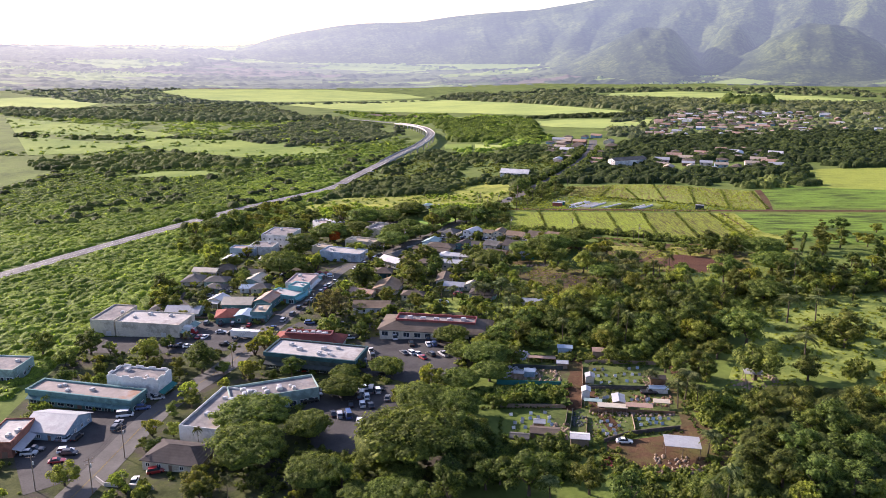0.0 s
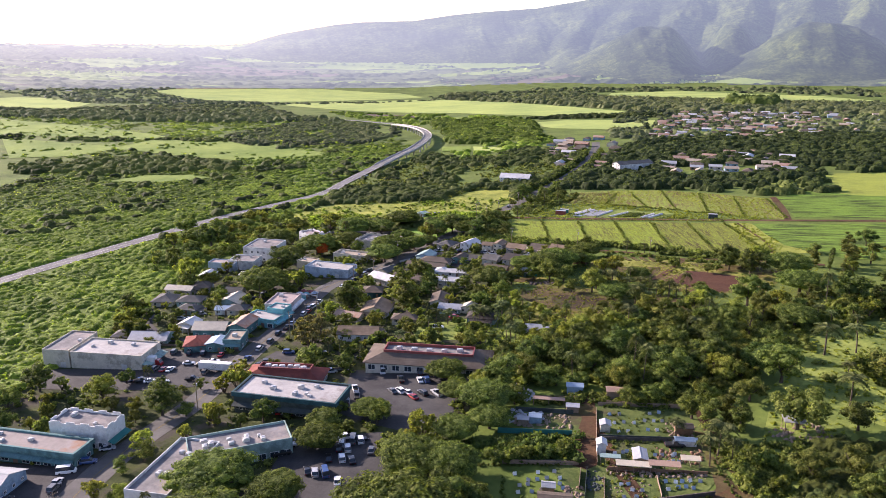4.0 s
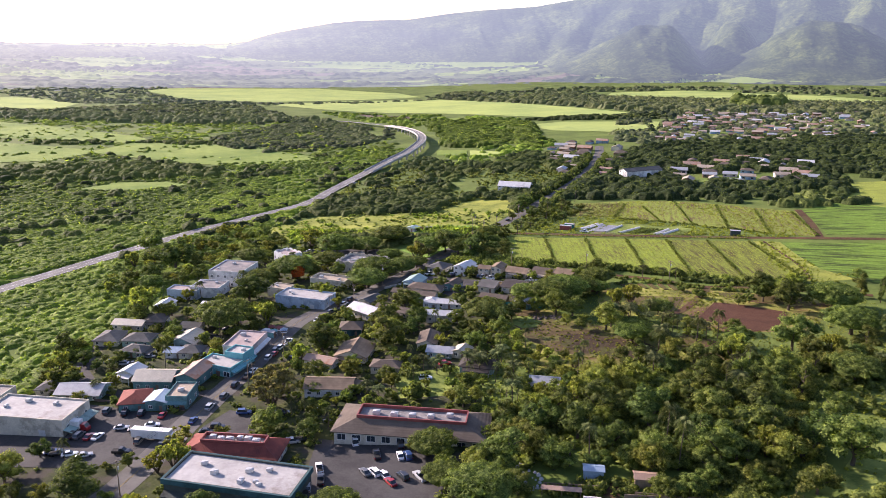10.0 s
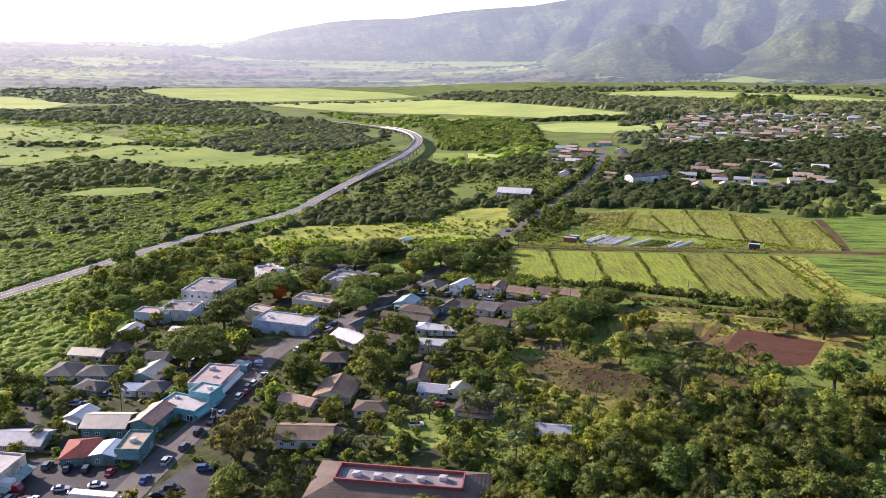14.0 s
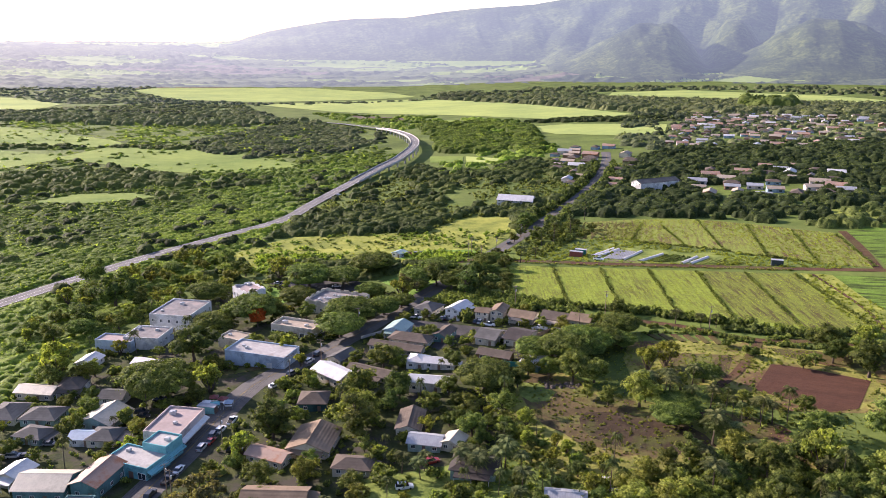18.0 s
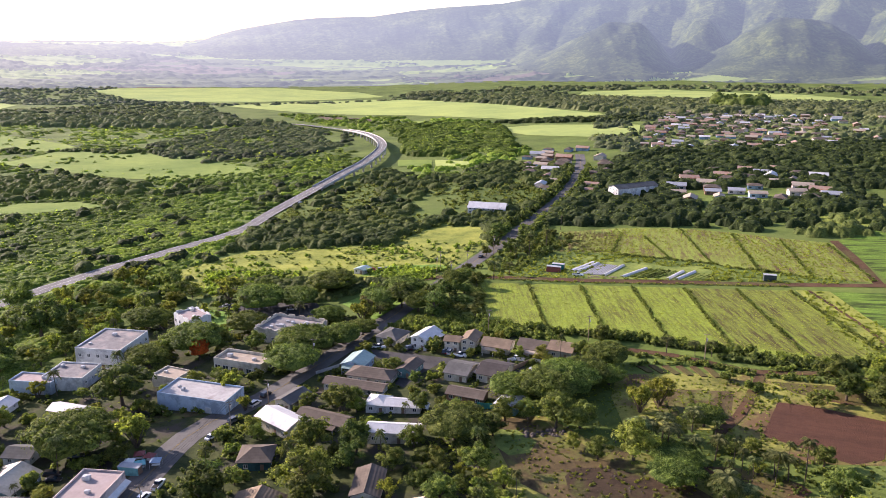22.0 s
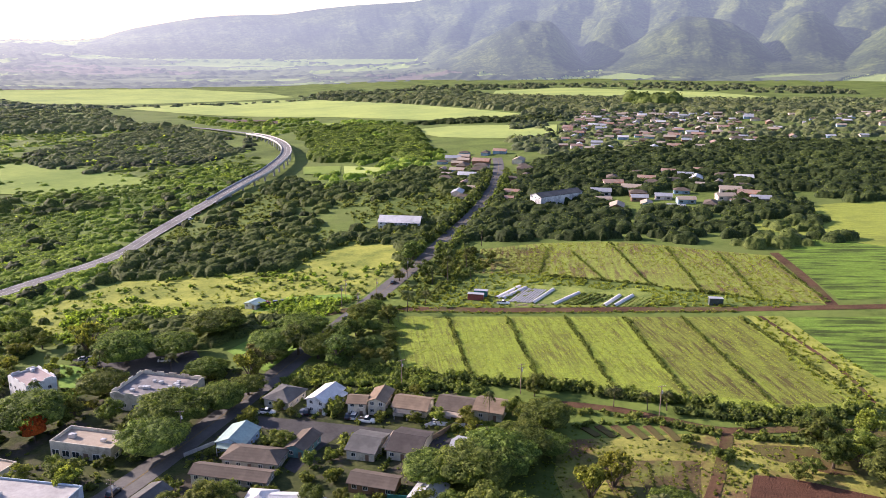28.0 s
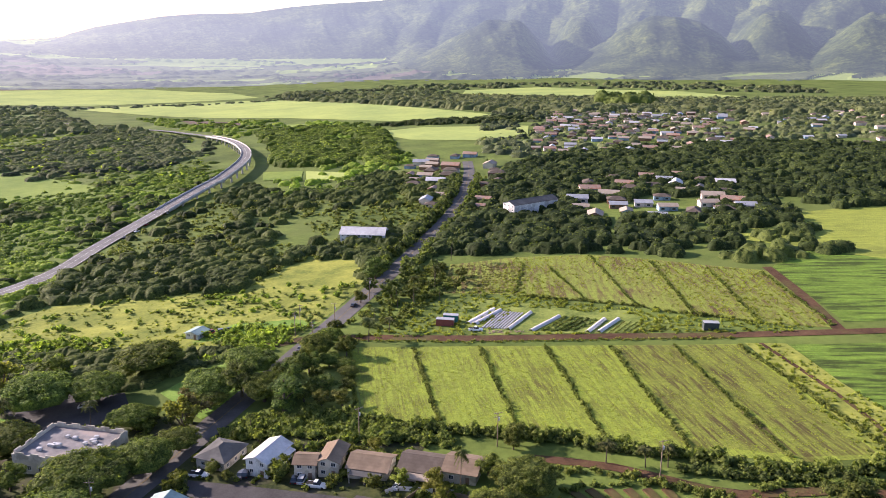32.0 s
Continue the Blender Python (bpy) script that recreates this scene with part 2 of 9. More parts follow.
def gz(x, y):
    """Height of the ground: it rises to the right, towards the mountains, and falls away ahead."""
    x, y = np.asarray(x, float), np.asarray(y, float)
    side = np.where(x > 0, 500.0, 150.0)
    z = 0.0603 * side * np.tanh(x / side) - 0.0314 * (np.maximum(y, -200) - 400) + 6 * step(y, 700, 1100)
    far = np.clip((np.hypot(x, y) - 2500) / 2300, 0, 1) ** 1.7
    return z * (1 - far) + 84 * far


def G(x, y):
    return float(gz(x, y))


def mesh_np(name, verts, faces, mat=None, smooth=False):
    """A mesh from arrays of vertices and of equally long faces."""
    verts, faces = np.asarray(verts, np.float32), np.asarray(faces, np.int32)
    me = bpy.data.meshes.new(name)
    k = faces.shape[1]
    me.vertices.add(len(verts))
    me.vertices.foreach_set("co", verts.ravel())
    me.loops.add(faces.size)
    me.loops.foreach_set("vertex_index", faces.ravel())
    me.polygons.add(len(faces))
    me.polygons.foreach_set("loop_start", np.arange(0, faces.size, k, dtype=np.int32))
    me.update(calc_edges=True)
    if smooth is not False:
        me.polygons.foreach_set("use_smooth", np.ones(len(faces), bool) if smooth is True else smooth)
    if mat:
        me.materials.append(mat)
    return me


def lines(near0, near1, stepn, far0, far1, grow=1.12):
    out = list(np.arange(near0, near1 + 0.1, stepn))
    d, v = stepn, near1
    while v < far1:
        d *= grow
        v += d
        out.append(min(v, far1))
    d, v = stepn, near0
    while v > far0:
        d *= grow
        v -= d
        out.insert(0, max(v, far0))
    return np.array(out)


gx, gy = lines(-320, 420, 10, -4700, 4700), lines(120, 1300, 10, -2500, 4800)
X, Y = np.meshgrid(gx, gy)
nx, ny = len(gx), len(gy)
idx = np.arange(nx * ny).reshape(ny, nx)
quads = np.stack([idx[:-1, :-1], idx[:-1, 1:], idx[1:, 1:], idx[1:, :-1]], -1).reshape(-1, 4)
ground = new("ground", mesh_np("ground", np.stack([X, Y, gz(X, Y)], -1).reshape(-1, 3), quads, M["scrub"], True))
tagged(ground, "green scrub land sloping down from the mountain foot", "ground", kind="structure")


def patch(name, pts, mat, lift, label, category="field", kind="structure", cell=20.0):
    """A piece of ground cover in the outline pts, laid on the land."""
    bm = bmesh.new()
    vs = [bm.verts.new((x, y, 0)) for x, y in pts]
    f = bm.faces.new(vs)
    f.normal_update()
    if f.normal.z < 0:
        f.normal_flip()
    bmesh.ops.triangulate(bm, faces=bm.faces[:])
    for ax in (0, 1):
        lo, hi = min(p[ax] for p in pts), max(p[ax] for p in pts)
        n = max(1, int((hi - lo) / cell))
        for i in range(1, n):
            co, no = [0, 0, 0], [0, 0, 0]
            co[ax], no[ax] = lo + (hi - lo) * i / n, 1
            bmesh.ops.bisect_plane(bm, geom=bm.verts[:] + bm.edges[:] + bm.faces[:], plane_co=co, plane_no=no)
    for v in bm.verts:
        v.co.z = G(v.co.x, v.co.y) + lift
    me = bpy.data.meshes.new(name)
    bm.to_mesh(me)
    bm.free()
    for p in me.polygons:
        p.use_smooth = True
    me.materials.append(mat)
    ob = new(name, me)
    return tagged(ob, label, category, kind=kind)


def spline(pts, every=8.0):
    """A smooth line through points, about every so many metres."""
    P = [Vector(p) for p in pts]
    P = [2 * P[0] - P[1], *P, 2 * P[-1] - P[-2]]
    out = []
    for a, b, c, d in zip(P, P[1:], P[2:], P[3:]):
        n = max(2, int((c - b).length / every))
        for i in range(n):
            t = i / n
            out.append(0.5 * (2 * b + (c - a) * t + (2 * a - 5 * b + 4 * c - d) * t * t + (3 * b - a - 3 * c + d) * t ** 3))
    out.append(P[-2])
    return out


def strip_mesh(line, left, right, lift, mat, name, zs=None):
    vs, fs = [], []
    for i, p in enumerate(line):
        q0, q1 = line[max(i - 1, 0)], line[min(i + 1, len(line) - 1)]
        n = Vector((-(q1 - q0).y, (q1 - q0).x)).normalized()
        for s in (left, (left + right) / 2, right):
            v = p + n * s
            vs.append((v.x, v.y, (zs[i] if zs else G(v.x, v.y)) + lift))
        if i:
            k = 3 * i
            fs += [(k - 3, k, k + 1, k - 2), (k - 2, k + 1, k + 2, k - 1)]
    fs = [f[::-1] for f in fs] if left < right else fs
    return mesh_np(name, vs, fs, mat, True)


def road(name, pts, width, mat, lift, label, category="road", high=None):
    line = spline(pts)
    zs = [G(p.x, p.y) + high(p.y) for p in line] if high else None
    ob = new(name, strip_mesh(line, width / 2, -width / 2, lift, mat, name, zs))
    tagged(ob, label, category, kind="structure")
    return ob, line

# fields, lots and lawns
patch("field", [(45, 551), (68, 543), (114, 528), (157, 514), (180, 507), (171, 428), (148, 432), (108, 455), (66, 478), (43, 493)], M["fieldA"], 0.10, "yellow-green strip field with young crop rows", "field")
patch("field_upper", [(91, 604), (104, 650), (140, 651), (176, 641), (200, 622), (219, 603), (240, 585), (219, 511), (197, 525), (163, 557), (142, 574), (121, 590)], M["fieldB"], 0.10, "weedy strip field above the dirt lane", "field")
patch("worn_strip", [(137, 520), (157, 513.5), (151, 435), (131, 446)], M["fieldW"], 0.115, "worn crop strip with bare brown soil")
patch("worn_strip", [(158, 513.5), (178, 507), (170, 430), (152, 434)], M["fieldW"], 0.115, "worn crop strip with bare brown soil")
patch("field_dense", [(194, 502), (229, 492), (330, 480), (300, 380), (205, 410), (189, 444), (190, 470)], M["fieldC"], 0.12, "dense green crop field in fine rows")
patch("field_far_right", [(226, 515), (246, 590), (330, 640), (480, 640), (420, 470)], M["fieldC"], 0.08, "dense green crop field beside the dirt lane")
patch("field_pale", [(246, 664), (300, 690), (520, 700), (520, 560), (330, 570), (300, 586)], M["fieldD"], 0.14, "pale yellow-green crop field beyond the trees")
patch("grass_left", [(-86, 650), (-37, 654), (-3, 643), (32, 692), (60, 682), (58, 630), (36, 585), (20, 560), (-40, 545), (-110, 560), (-120, 610)], M["drygrass"], 0.08, "sunlit dry yellow grass by the crossing", "grass")
patch("meadow_right", [(122, 318), (180, 316), (230, 300), (230, 200), (140, 215), (122, 235), (88, 196), (88, 222), (108, 262), (126, 282)], M["grass"], 0.06, "bright grass pasture", "grass")
for pts, mat, lab in (
    ([(-1074.2, 2941.3), (-1011.9, 3058.1), (-474.6, 3149.3), (-157.5, 2961.2), (-68.5, 2726.0), (-248.0, 2628.2), (-523.7, 2474.8), (-789.3, 2557.0)], "farfield", "bright green cane field on the far plain"),
    ([(-486.3, 2305.2), (-308.4, 2531.0), (-100.6, 2589.8), (13.9, 2473.1), (179.7, 2095.8), (313.8, 1673.7), (365.3, 1476.7), (222.4, 1454.0), (11.6, 1764.8), (-241.4, 2008.1)], "farfield", "long bright cane field across the plain"),
    ([(132.8, 1341.8), (208.6, 1366.0), (343.2, 1290.2), (309.9, 1184.6), (248.3, 1138.9), (168.0, 1210.9)], "farfield", "small bright field before the village"),
    ([(-1367.6, 2550.8), (-1253.4, 2533.2), (-1027.3, 2307.8), (-951.7, 2024.8), (-1191.9, 2078.9), (-1419.0, 2460.0)], "farfield", "pale hazy field on the plain"),
    ([(-928.6, 1638.8), (-663.0, 1457.6), (-466.9, 1283.3), (-418.6, 1222.4), (-461.9, 1171.1), (-561.7, 1215.0), (-702.2, 1260.4)], "meadow", "smooth green pasture slope"),
    ([(-671.4, 1208.9), (-537.8, 1136.9), (-427.3, 1073.5), (-456.5, 978.0), (-521.6, 958.1)], "meadow", "smooth green pasture by the scrub"),
    ([(-442.8, 1060.8), (-432.9, 1196.6), (-268.3, 1146.2), (-137.9, 995.9), (-107.9, 966.8), (-164.9, 933.6), (-269.6, 955.3), (-376.8, 1019.1)], "meadow", "rolling green pasture above the tree belt"),
    ([(-336.0, 791.9), (-311.8, 831.5), (-265.6, 837.9), (-231.2, 815.4), (-287.9, 786.5)], "meadow", "narrow bright clearing in the scrub"),
    ([(-1144.4, 3189.6), (-769.4, 3192.3), (-772.7, 3117.6), (-1118.0, 3003.1)], "brownfield", "fallow brown field far off"),
    ([(527, 2499), (779, 2579), (1029, 2156), (1004, 1820), (828, 1700), (592, 2004), (474, 2301)], "farfield", "bright green strip under the mountain"),
    ([(-1, 1025), (36, 1011), (34, 965), (0, 975)], "meadow", "green plot beyond the viaduct"),
    ([(39, 1009), (82, 974), (76, 933), (38, 960)], "farfield", "bright crop plot beyond the viaduct"),
    ([(-186, 1861), (-32, 1697), (-63, 1650), (-147, 1732)], "brownfield", "strip of bare brown earth by the cane"),
    ([(11.1, 1602.5), (129.0, 1507.1), (146.1, 1382.3), (92.2, 1278.8), (98.4, 1151.8), (22.1, 1171.6), (9.9, 1251.4)], "meadow", "open green field beside the viaduct"),
):
    # (pale strips across the plain)
    patch("distant_field", pts, M[mat], 0.5, lab, cell=60)
patch("town_ground", [(-130, 130), (-60, 120), (0, 150), (15, 300), (40, 400), (60, 470), (0, 500), (-60, 540), (-110, 520), (-130, 420), (-150, 300)], M["yard"], 0.05, "dark earth and weeds between the town's lots", "ground")
LOT_A = [(-112, 323), (-77, 312), (-75, 300), (-81, 284), (-93, 280), (-141, 284), (-150, 302), (-114, 303), (-108, 313)]
LOT_B = [(-31, 292), (3, 283), (6, 263), (5, 249), (-9, 241), (-22, 249), (-31, 256), (-31, 277)]
LOT_C = [(-43, 239), (-16, 242), (-12, 215), (-15, 204), (-26, 194), (-37, 199), (-46, 215)]
LOT_D = [(-124, 231), (-97, 227), (-98, 204), (-101, 185), (-110, 178), (-126, 202), (-124, 217)]
LOT_E = [(-69, 302), (-63, 315), (-53, 309), (-53, 295), (-63, 293)]
LOT_F = [(-3.5, 468.4), (14.8, 459.5), (36.1, 448.5), (52.8, 438.4), (63.6, 435.5), (66.5, 427.6), (57.4, 420.8), (49.6, 428.2), (41.2, 435.8), (36.9, 440.2), (21.3, 448.9), (14.9, 441.1), (9.0, 430.3), (5.9, 434.1), (11.6, 450.5), (-2.9, 460.5)]
LOT_G = [(-80, 538), (-60, 543), (-32, 534), (-25, 512), (-50, 510), (-60, 522)]
LOTS = [LOT_A, LOT_B, LOT_C, LOT_D, LOT_E, LOT_F, LOT_G]
for lot in LOTS:
    patch("car_park", lot, M["asphalt"], 0.12, "dark patched asphalt car park", "pavement")
patch("lawn", [(-82, 534), (-64, 523), (-57, 511), (-67, 499), (-76, 512)], M["lawn"], 0.10, "bright mown lawn by the white building", "lawn")
patch("verge", [(0, 594), (25.5, 591), (35, 583), (18, 573), (-15, 577)], M["lawn"], 0.12, "mown green verge at the crossing", "grass")
patch("lawn", [(21, 531), (33, 556), (45, 551), (45, 496), (30, 497)], M["grass"], 0.10, "rough grass beside the crop field", "grass")
patch("lawn", [(-20, 530), (-6, 548), (16, 552), (12, 520), (-4, 505)], M["lawn"], 0.09, "sunlit lawn under the trees", "lawn")
patch("bare_lot", [(35.5, 402), (44, 402.5), (51.5, 398), (55, 389), (60, 382), (67, 379), (74, 374.5), (78, 365), (84, 353), (85, 346), (79, 342), (72, 343), (65, 341.5), (60, 346), (56, 348), (52, 349), (48.7, 350.5), (45, 358), (39.5, 365), (37, 375), (35.6, 385)], M["lot"], 0.10, "bare brown earth lot with weeds and rubble", "ground")
patch("dark_earth", [(54, 371), (62, 370), (71, 365), (77, 358), (81, 350), (77, 345), (72, 343.5), (65, 346), (58, 349), (53, 354), (50.5, 360), (51, 367)], M["earth"], 0.125, "dark turned earth on the bare lot", "ground")
patch("red_earth", [(87, 367), (94, 366), (101, 362), (107, 356), (108, 352), (103, 348), (97, 349), (92, 352), (88, 358)], M["soil"], 0.11, "bare red earth under the trees", "ground")
patch("rough_ground", [(30, 405), (52, 402), (62, 385), (80, 372), (90, 352), (110, 350), (112, 330), (50, 326), (28, 345), (30, 380)], M["rough"], 0.064, "rough weedy ground round the earth lot", "grass")
patch("weedy_lot", [(35.2, 396.0), (42.2, 394.5), (46.9, 386.4), (43.8, 380.5), (38.1, 379.9), (35.3, 385.2)], M["grass"], 0.13, "weedy green corner of the earth lot", "grass")
patch("grass_yard", [(-8, 318), (30, 318), (34, 334), (20, 345), (-12, 338)], M["grass"], 0.09, "bright green yard with long shadows", "grass")
patch("garden_plot", [(81.3, 429.6), (123.4, 423.1), (120.7, 413.9), (104.0, 389.0), (96.7, 386.1), (73.1, 390.8), (74.8, 412.8)], M["rough"], 0.09, "bright weedy grass round the garden plots", "grass")
patch("garden_soil", [(87, 416), (96, 414.5), (113, 410), (104, 391), (95, 393), (86, 398)], M["lot"], 0.14, "brown garden beds dug in rows", "field")
patch("red_field", [(122.5, 400.5), (128, 398), (134, 394), (147, 383), (133, 364), (124, 363), (109, 381)], M["plough"], 0.14, "large ploughed red soil plot", "field")
patch("orchard_earth", [(123.8, 420.2), (159.1, 403.8), (170.9, 392.6), (144.4, 359.0), (110.6, 365.4), (96.1, 378.1), (98.0, 385.8), (110.1, 395.3)], M["rough"], 0.07, "rough sunlit grass with red earth", "grass")
patch("orchard_track", [(126.7, 415.6), (142.6, 409.9), (159.9, 400.1), (159.2, 390.1), (140.8, 396.1), (130.3, 406.3)], M["soil"], 0.11, "bare red earth above the ploughed plot", "ground")
patch("field_edge", [(181, 508), (194, 503), (190, 470), (189, 444), (196, 425), (176, 424), (171, 428)], M["drygrass"], 0.09, "weedy strip of dry grass beside the field", "grass")
road("field_track", [(186, 506), (184, 470), (181, 445), (176, 428)], 1.6, M["soil"], 0.13, "narrow reddish path along the field edge", "track")
patch("allotment_grass", [(38, 262), (76, 258), (78, 215), (62, 196), (36, 200), (24, 232)], M["plot"], 0.09, "rough allotment grass with shade put into its dark colour", "grass")
patch("farm_yard_earth", [(46, 194), (62, 196), (78, 206), (82, 196), (78, 178), (56, 176), (44, 184)], M["soil"], 0.11, "bare red-brown farm yard", "ground")
patch("veg_farm", [(84, 570), (104, 590), (160, 552), (172, 528), (150, 530), (96, 546)], M["grass"], 0.09, "vegetable farm rows by the dirt lane", "field")
# roads
def deck(y):
    """Height of the highway over the ground: it climbs on to the viaduct and off again."""
    return float(np.interp(y, (700, 774, 848, 923, 984, 1088, 1209, 1362, 1516, 1640), (0, 0.5, 2, 5, 8, 9, 9, 6, 3, 0.5)))


highway, hw_line = road("highway", [(-270, 340), (-244, 406), (-215, 485), (-171, 594), (-138, 655), (-106, 711), (-93, 774), (-74, 848), (-51, 923), (-31, 984), (-20, 1088), (-32, 1209), (-67, 1362), (-134, 1516), (-205, 1639), (-400, 1850)], 10.5, M["asphalt_old"], 0.30, "pale two-lane highway curving over a viaduct", high=deck)
street, st_line = road("main_street", [(-104, 100), (-96, 180), (-92, 230), (-80, 270), (-72, 318), (-64, 360), (-56, 405), (-38, 430), (-22, 458), (0, 500), (34, 567), (67, 634), (100, 706), (134, 785), (160, 865), (178, 930), (190, 990)], 9.5, M["asphalt_street"], 0.14, "grey asphalt main street with a worn centre line")
lane, ln_line = road("dirt_lane", [(34, 565), (60, 556), (94, 543), (140, 529), (175, 518), (218, 507), (300, 488), (420, 462)], 5.5, M["soil"], 0.16, "red dirt farm lane between the fields")
road("farm_track", [(86, 453), (104, 443), (117, 431), (128, 423), (147, 419), (166, 411), (190, 400)], 3.6, M["soil"], 0.18, "red dirt farm track along the gardens", "track")
road("farm_track", [(128, 423), (118, 408), (108, 394), (98, 384)], 3.2, M["soil"], 0.2, "red dirt path between the plots", "track")
road("field_track", [(219, 508), (232, 548), (243, 590)], 4.5, M["soil"], 0.2, "red dirt track up the field edge", "track")
road("allotment_lane", [(44, 262), (46, 240), (48, 215), (50, 200)], 4.0, M["soil"], 0.17, "dirt lane through the allotments", "track")
road("allotment_lane", [(80, 256), (78, 235), (76, 215), (80, 196)], 3.2, M["soil"], 0.17, "dirt lane round the allotments", "track")
road("side_street", [(-38, 430), (-70, 418), (-110, 414)], 5.0, M["lot"], 0.13, "dusty side street", "road")
road("side_street", [(-72, 330), (-100, 328), (-128, 352), (-135, 390)], 5.0, M["asphalt"], 0.1, "narrow side street behind the shops", "road")
road("side_street", [(34, 567), (10, 562), (-20, 566), (-40, 560), (-60, 545)], 5.5, M["lot"], 0.15, "dusty lane to the parking lot", "road")
# painted lines and kerbs
for side in (-0.12, 0.12):
    sb = new("centre_line", strip_mesh(st_line, side + 0.05, side - 0.05, 0.17, M["yellow_line"], "centre_line"))
    tagged(sb, "worn yellow painted centre line", "road marking", kind="structure")
for line, off, lift in ((hw_line, 4.3, 0.33), (hw_line, -4.3, 0.33), (hw_line, 0.0, 0.33)):
    sb = new("edge_line", strip_mesh(line, off + 0.08, off - 0.08, lift, M["paint_line"], "edge_line", [G(p.x, p.y) + deck(p.y) for p in line] if line is hw_line else None))
    tagged(sb, "thin white painted road line", "road marking", kind="structure")

# ---------------------------------------------------------------- mountains
def ridged(x, y, z, octaves):
    v, a, f = 0.0, 0.5, 1.0
    for _ in range(octaves):
        v += a * (1 - abs(noise.noise((x * f, y * f, z)) * 2))
        a, f = a * 0.5, f * 2.1
    return v


# bearing and height in degrees of the skyline, seen from the middle of the flight
MID = Vector((9.6, 175, 113.4))
SKY_AZ = (-36, -20, -15, -14, -13.5, -12, -10, -8, -6.1, -2.3, 0.4, 2.7, 6.7, 7.6, 12, 16, 20, 25, 30, 36, 44, 52)
SKY_EL = (-0.25, -0.38, -0.3, -0.1, 0.1, 0.52, 0.88, 1.22, 1.4, 1.53, 1.93, 2.17, 2.44, 2.6, 3.3, 4.0, 4.6, 5.2, 5.4, 5.2, 4.7, 4.0)
CREST = 4740
# bearing of each spur at the crest and at its foot, and how far it stands out
SPURS = [(-9, -12.5, 0.25), (-4.5, -9, 0.3), (0.5, -4, 0.4), (4.8, 0.5, 0.5), (8.4, 5.4, 0.9), (11.6, 8.0, 1.0), (14.6, 11.2, 0.85), (18.3, 15.2, 1.0), (22.2, 19.6, 0.9), (26.2, 23.5, 1.0), (30.4, 27.2, 1.0), (34.6, 31.0, 1.0), (38.5, 35.5, 0.9), (43, 40, 0.9), (48, 45, 0.8)]
# bearing, distance, half widths to the left, to the right and in depth, and height of the foothills
HILLS = [(15.6, 3700, 5.2, 2.4, 420, 198), (20.4, 3950, 1.7, 2.0, 330, 195), (26.2, 3700, 5.0, 4.6, 430, 205), (9.6, 3900, 2.0, 2.0, 320, 70), (32.6, 3950, 2.2, 3.0, 420, 215), (39, 3850, 3.5, 4, 460, 200), (46, 3800, 4, 4, 460, 190), (22.5, 3420, 5.0, 5.0, 230, 30), (31, 3450, 5, 5, 260, 45)]


def mountain_height(az, r):
    """Height over the sea and how much of it is mountain, by bearing and distance from the middle of the flight."""
    crest = math.tan(radians(float(np.interp(az, SKY_AZ, SKY_EL)))) * CREST + MID.z
    foot = 3850 - 150 * float(step(az, -6, 14))
    x, y = MID.x + r * math.sin(radians(az)), MID.y + r * math.cos(radians(az))
    base = G(x, y) + 2.5 - 12 * (1 - float(step(r, 2990, 3120)))
    u = max(0.0, min(1.0, (r - foot) / (CREST - foot)))
    wav = az + 0.55 * noise.noise((az * 0.5, r * 0.004, 2)) + 0.25 * noise.noise((az * 1.6, r * 0.011, 5))
    ridge = 0.0
    for a1, a0, k in SPURS:
        d = abs(wav - (a0 + (a1 - a0) * u)) / 2.2
        if d < 1:
            ridge = max(ridge, k * (0.6 * (1 - d) + 0.4 * (1 - d * d) ** 2))
    small = ridged(az * 0.55 + r * 0.0012, r * 0.0011, 3.0, 4) - 0.6
    ridge *= float(step(u, 0.0, 0.4))
    low, high = u ** 1.3, u ** 0.98
    rise = (crest - base) * (low + (high - low) * ridge) + 38 * small * u * (1 - u) ** 0.6
    hills = 0.0
    for a0, r0, wl, wr_, wd, top in HILLS:
        w = wl if wav < a0 else wr_
        lump = math.exp(-abs((az + 0.3 * (wav - az) - a0) / w) ** 2.2 - abs((r - r0) / wd) ** 2.2)
        hills = max(hills, top * lump * (1 + 0.10 * (small - 0.05) + 0.14 * noise.noise((az * 0.7, r * 0.005, 9))))
    return base, max(rise, hills)


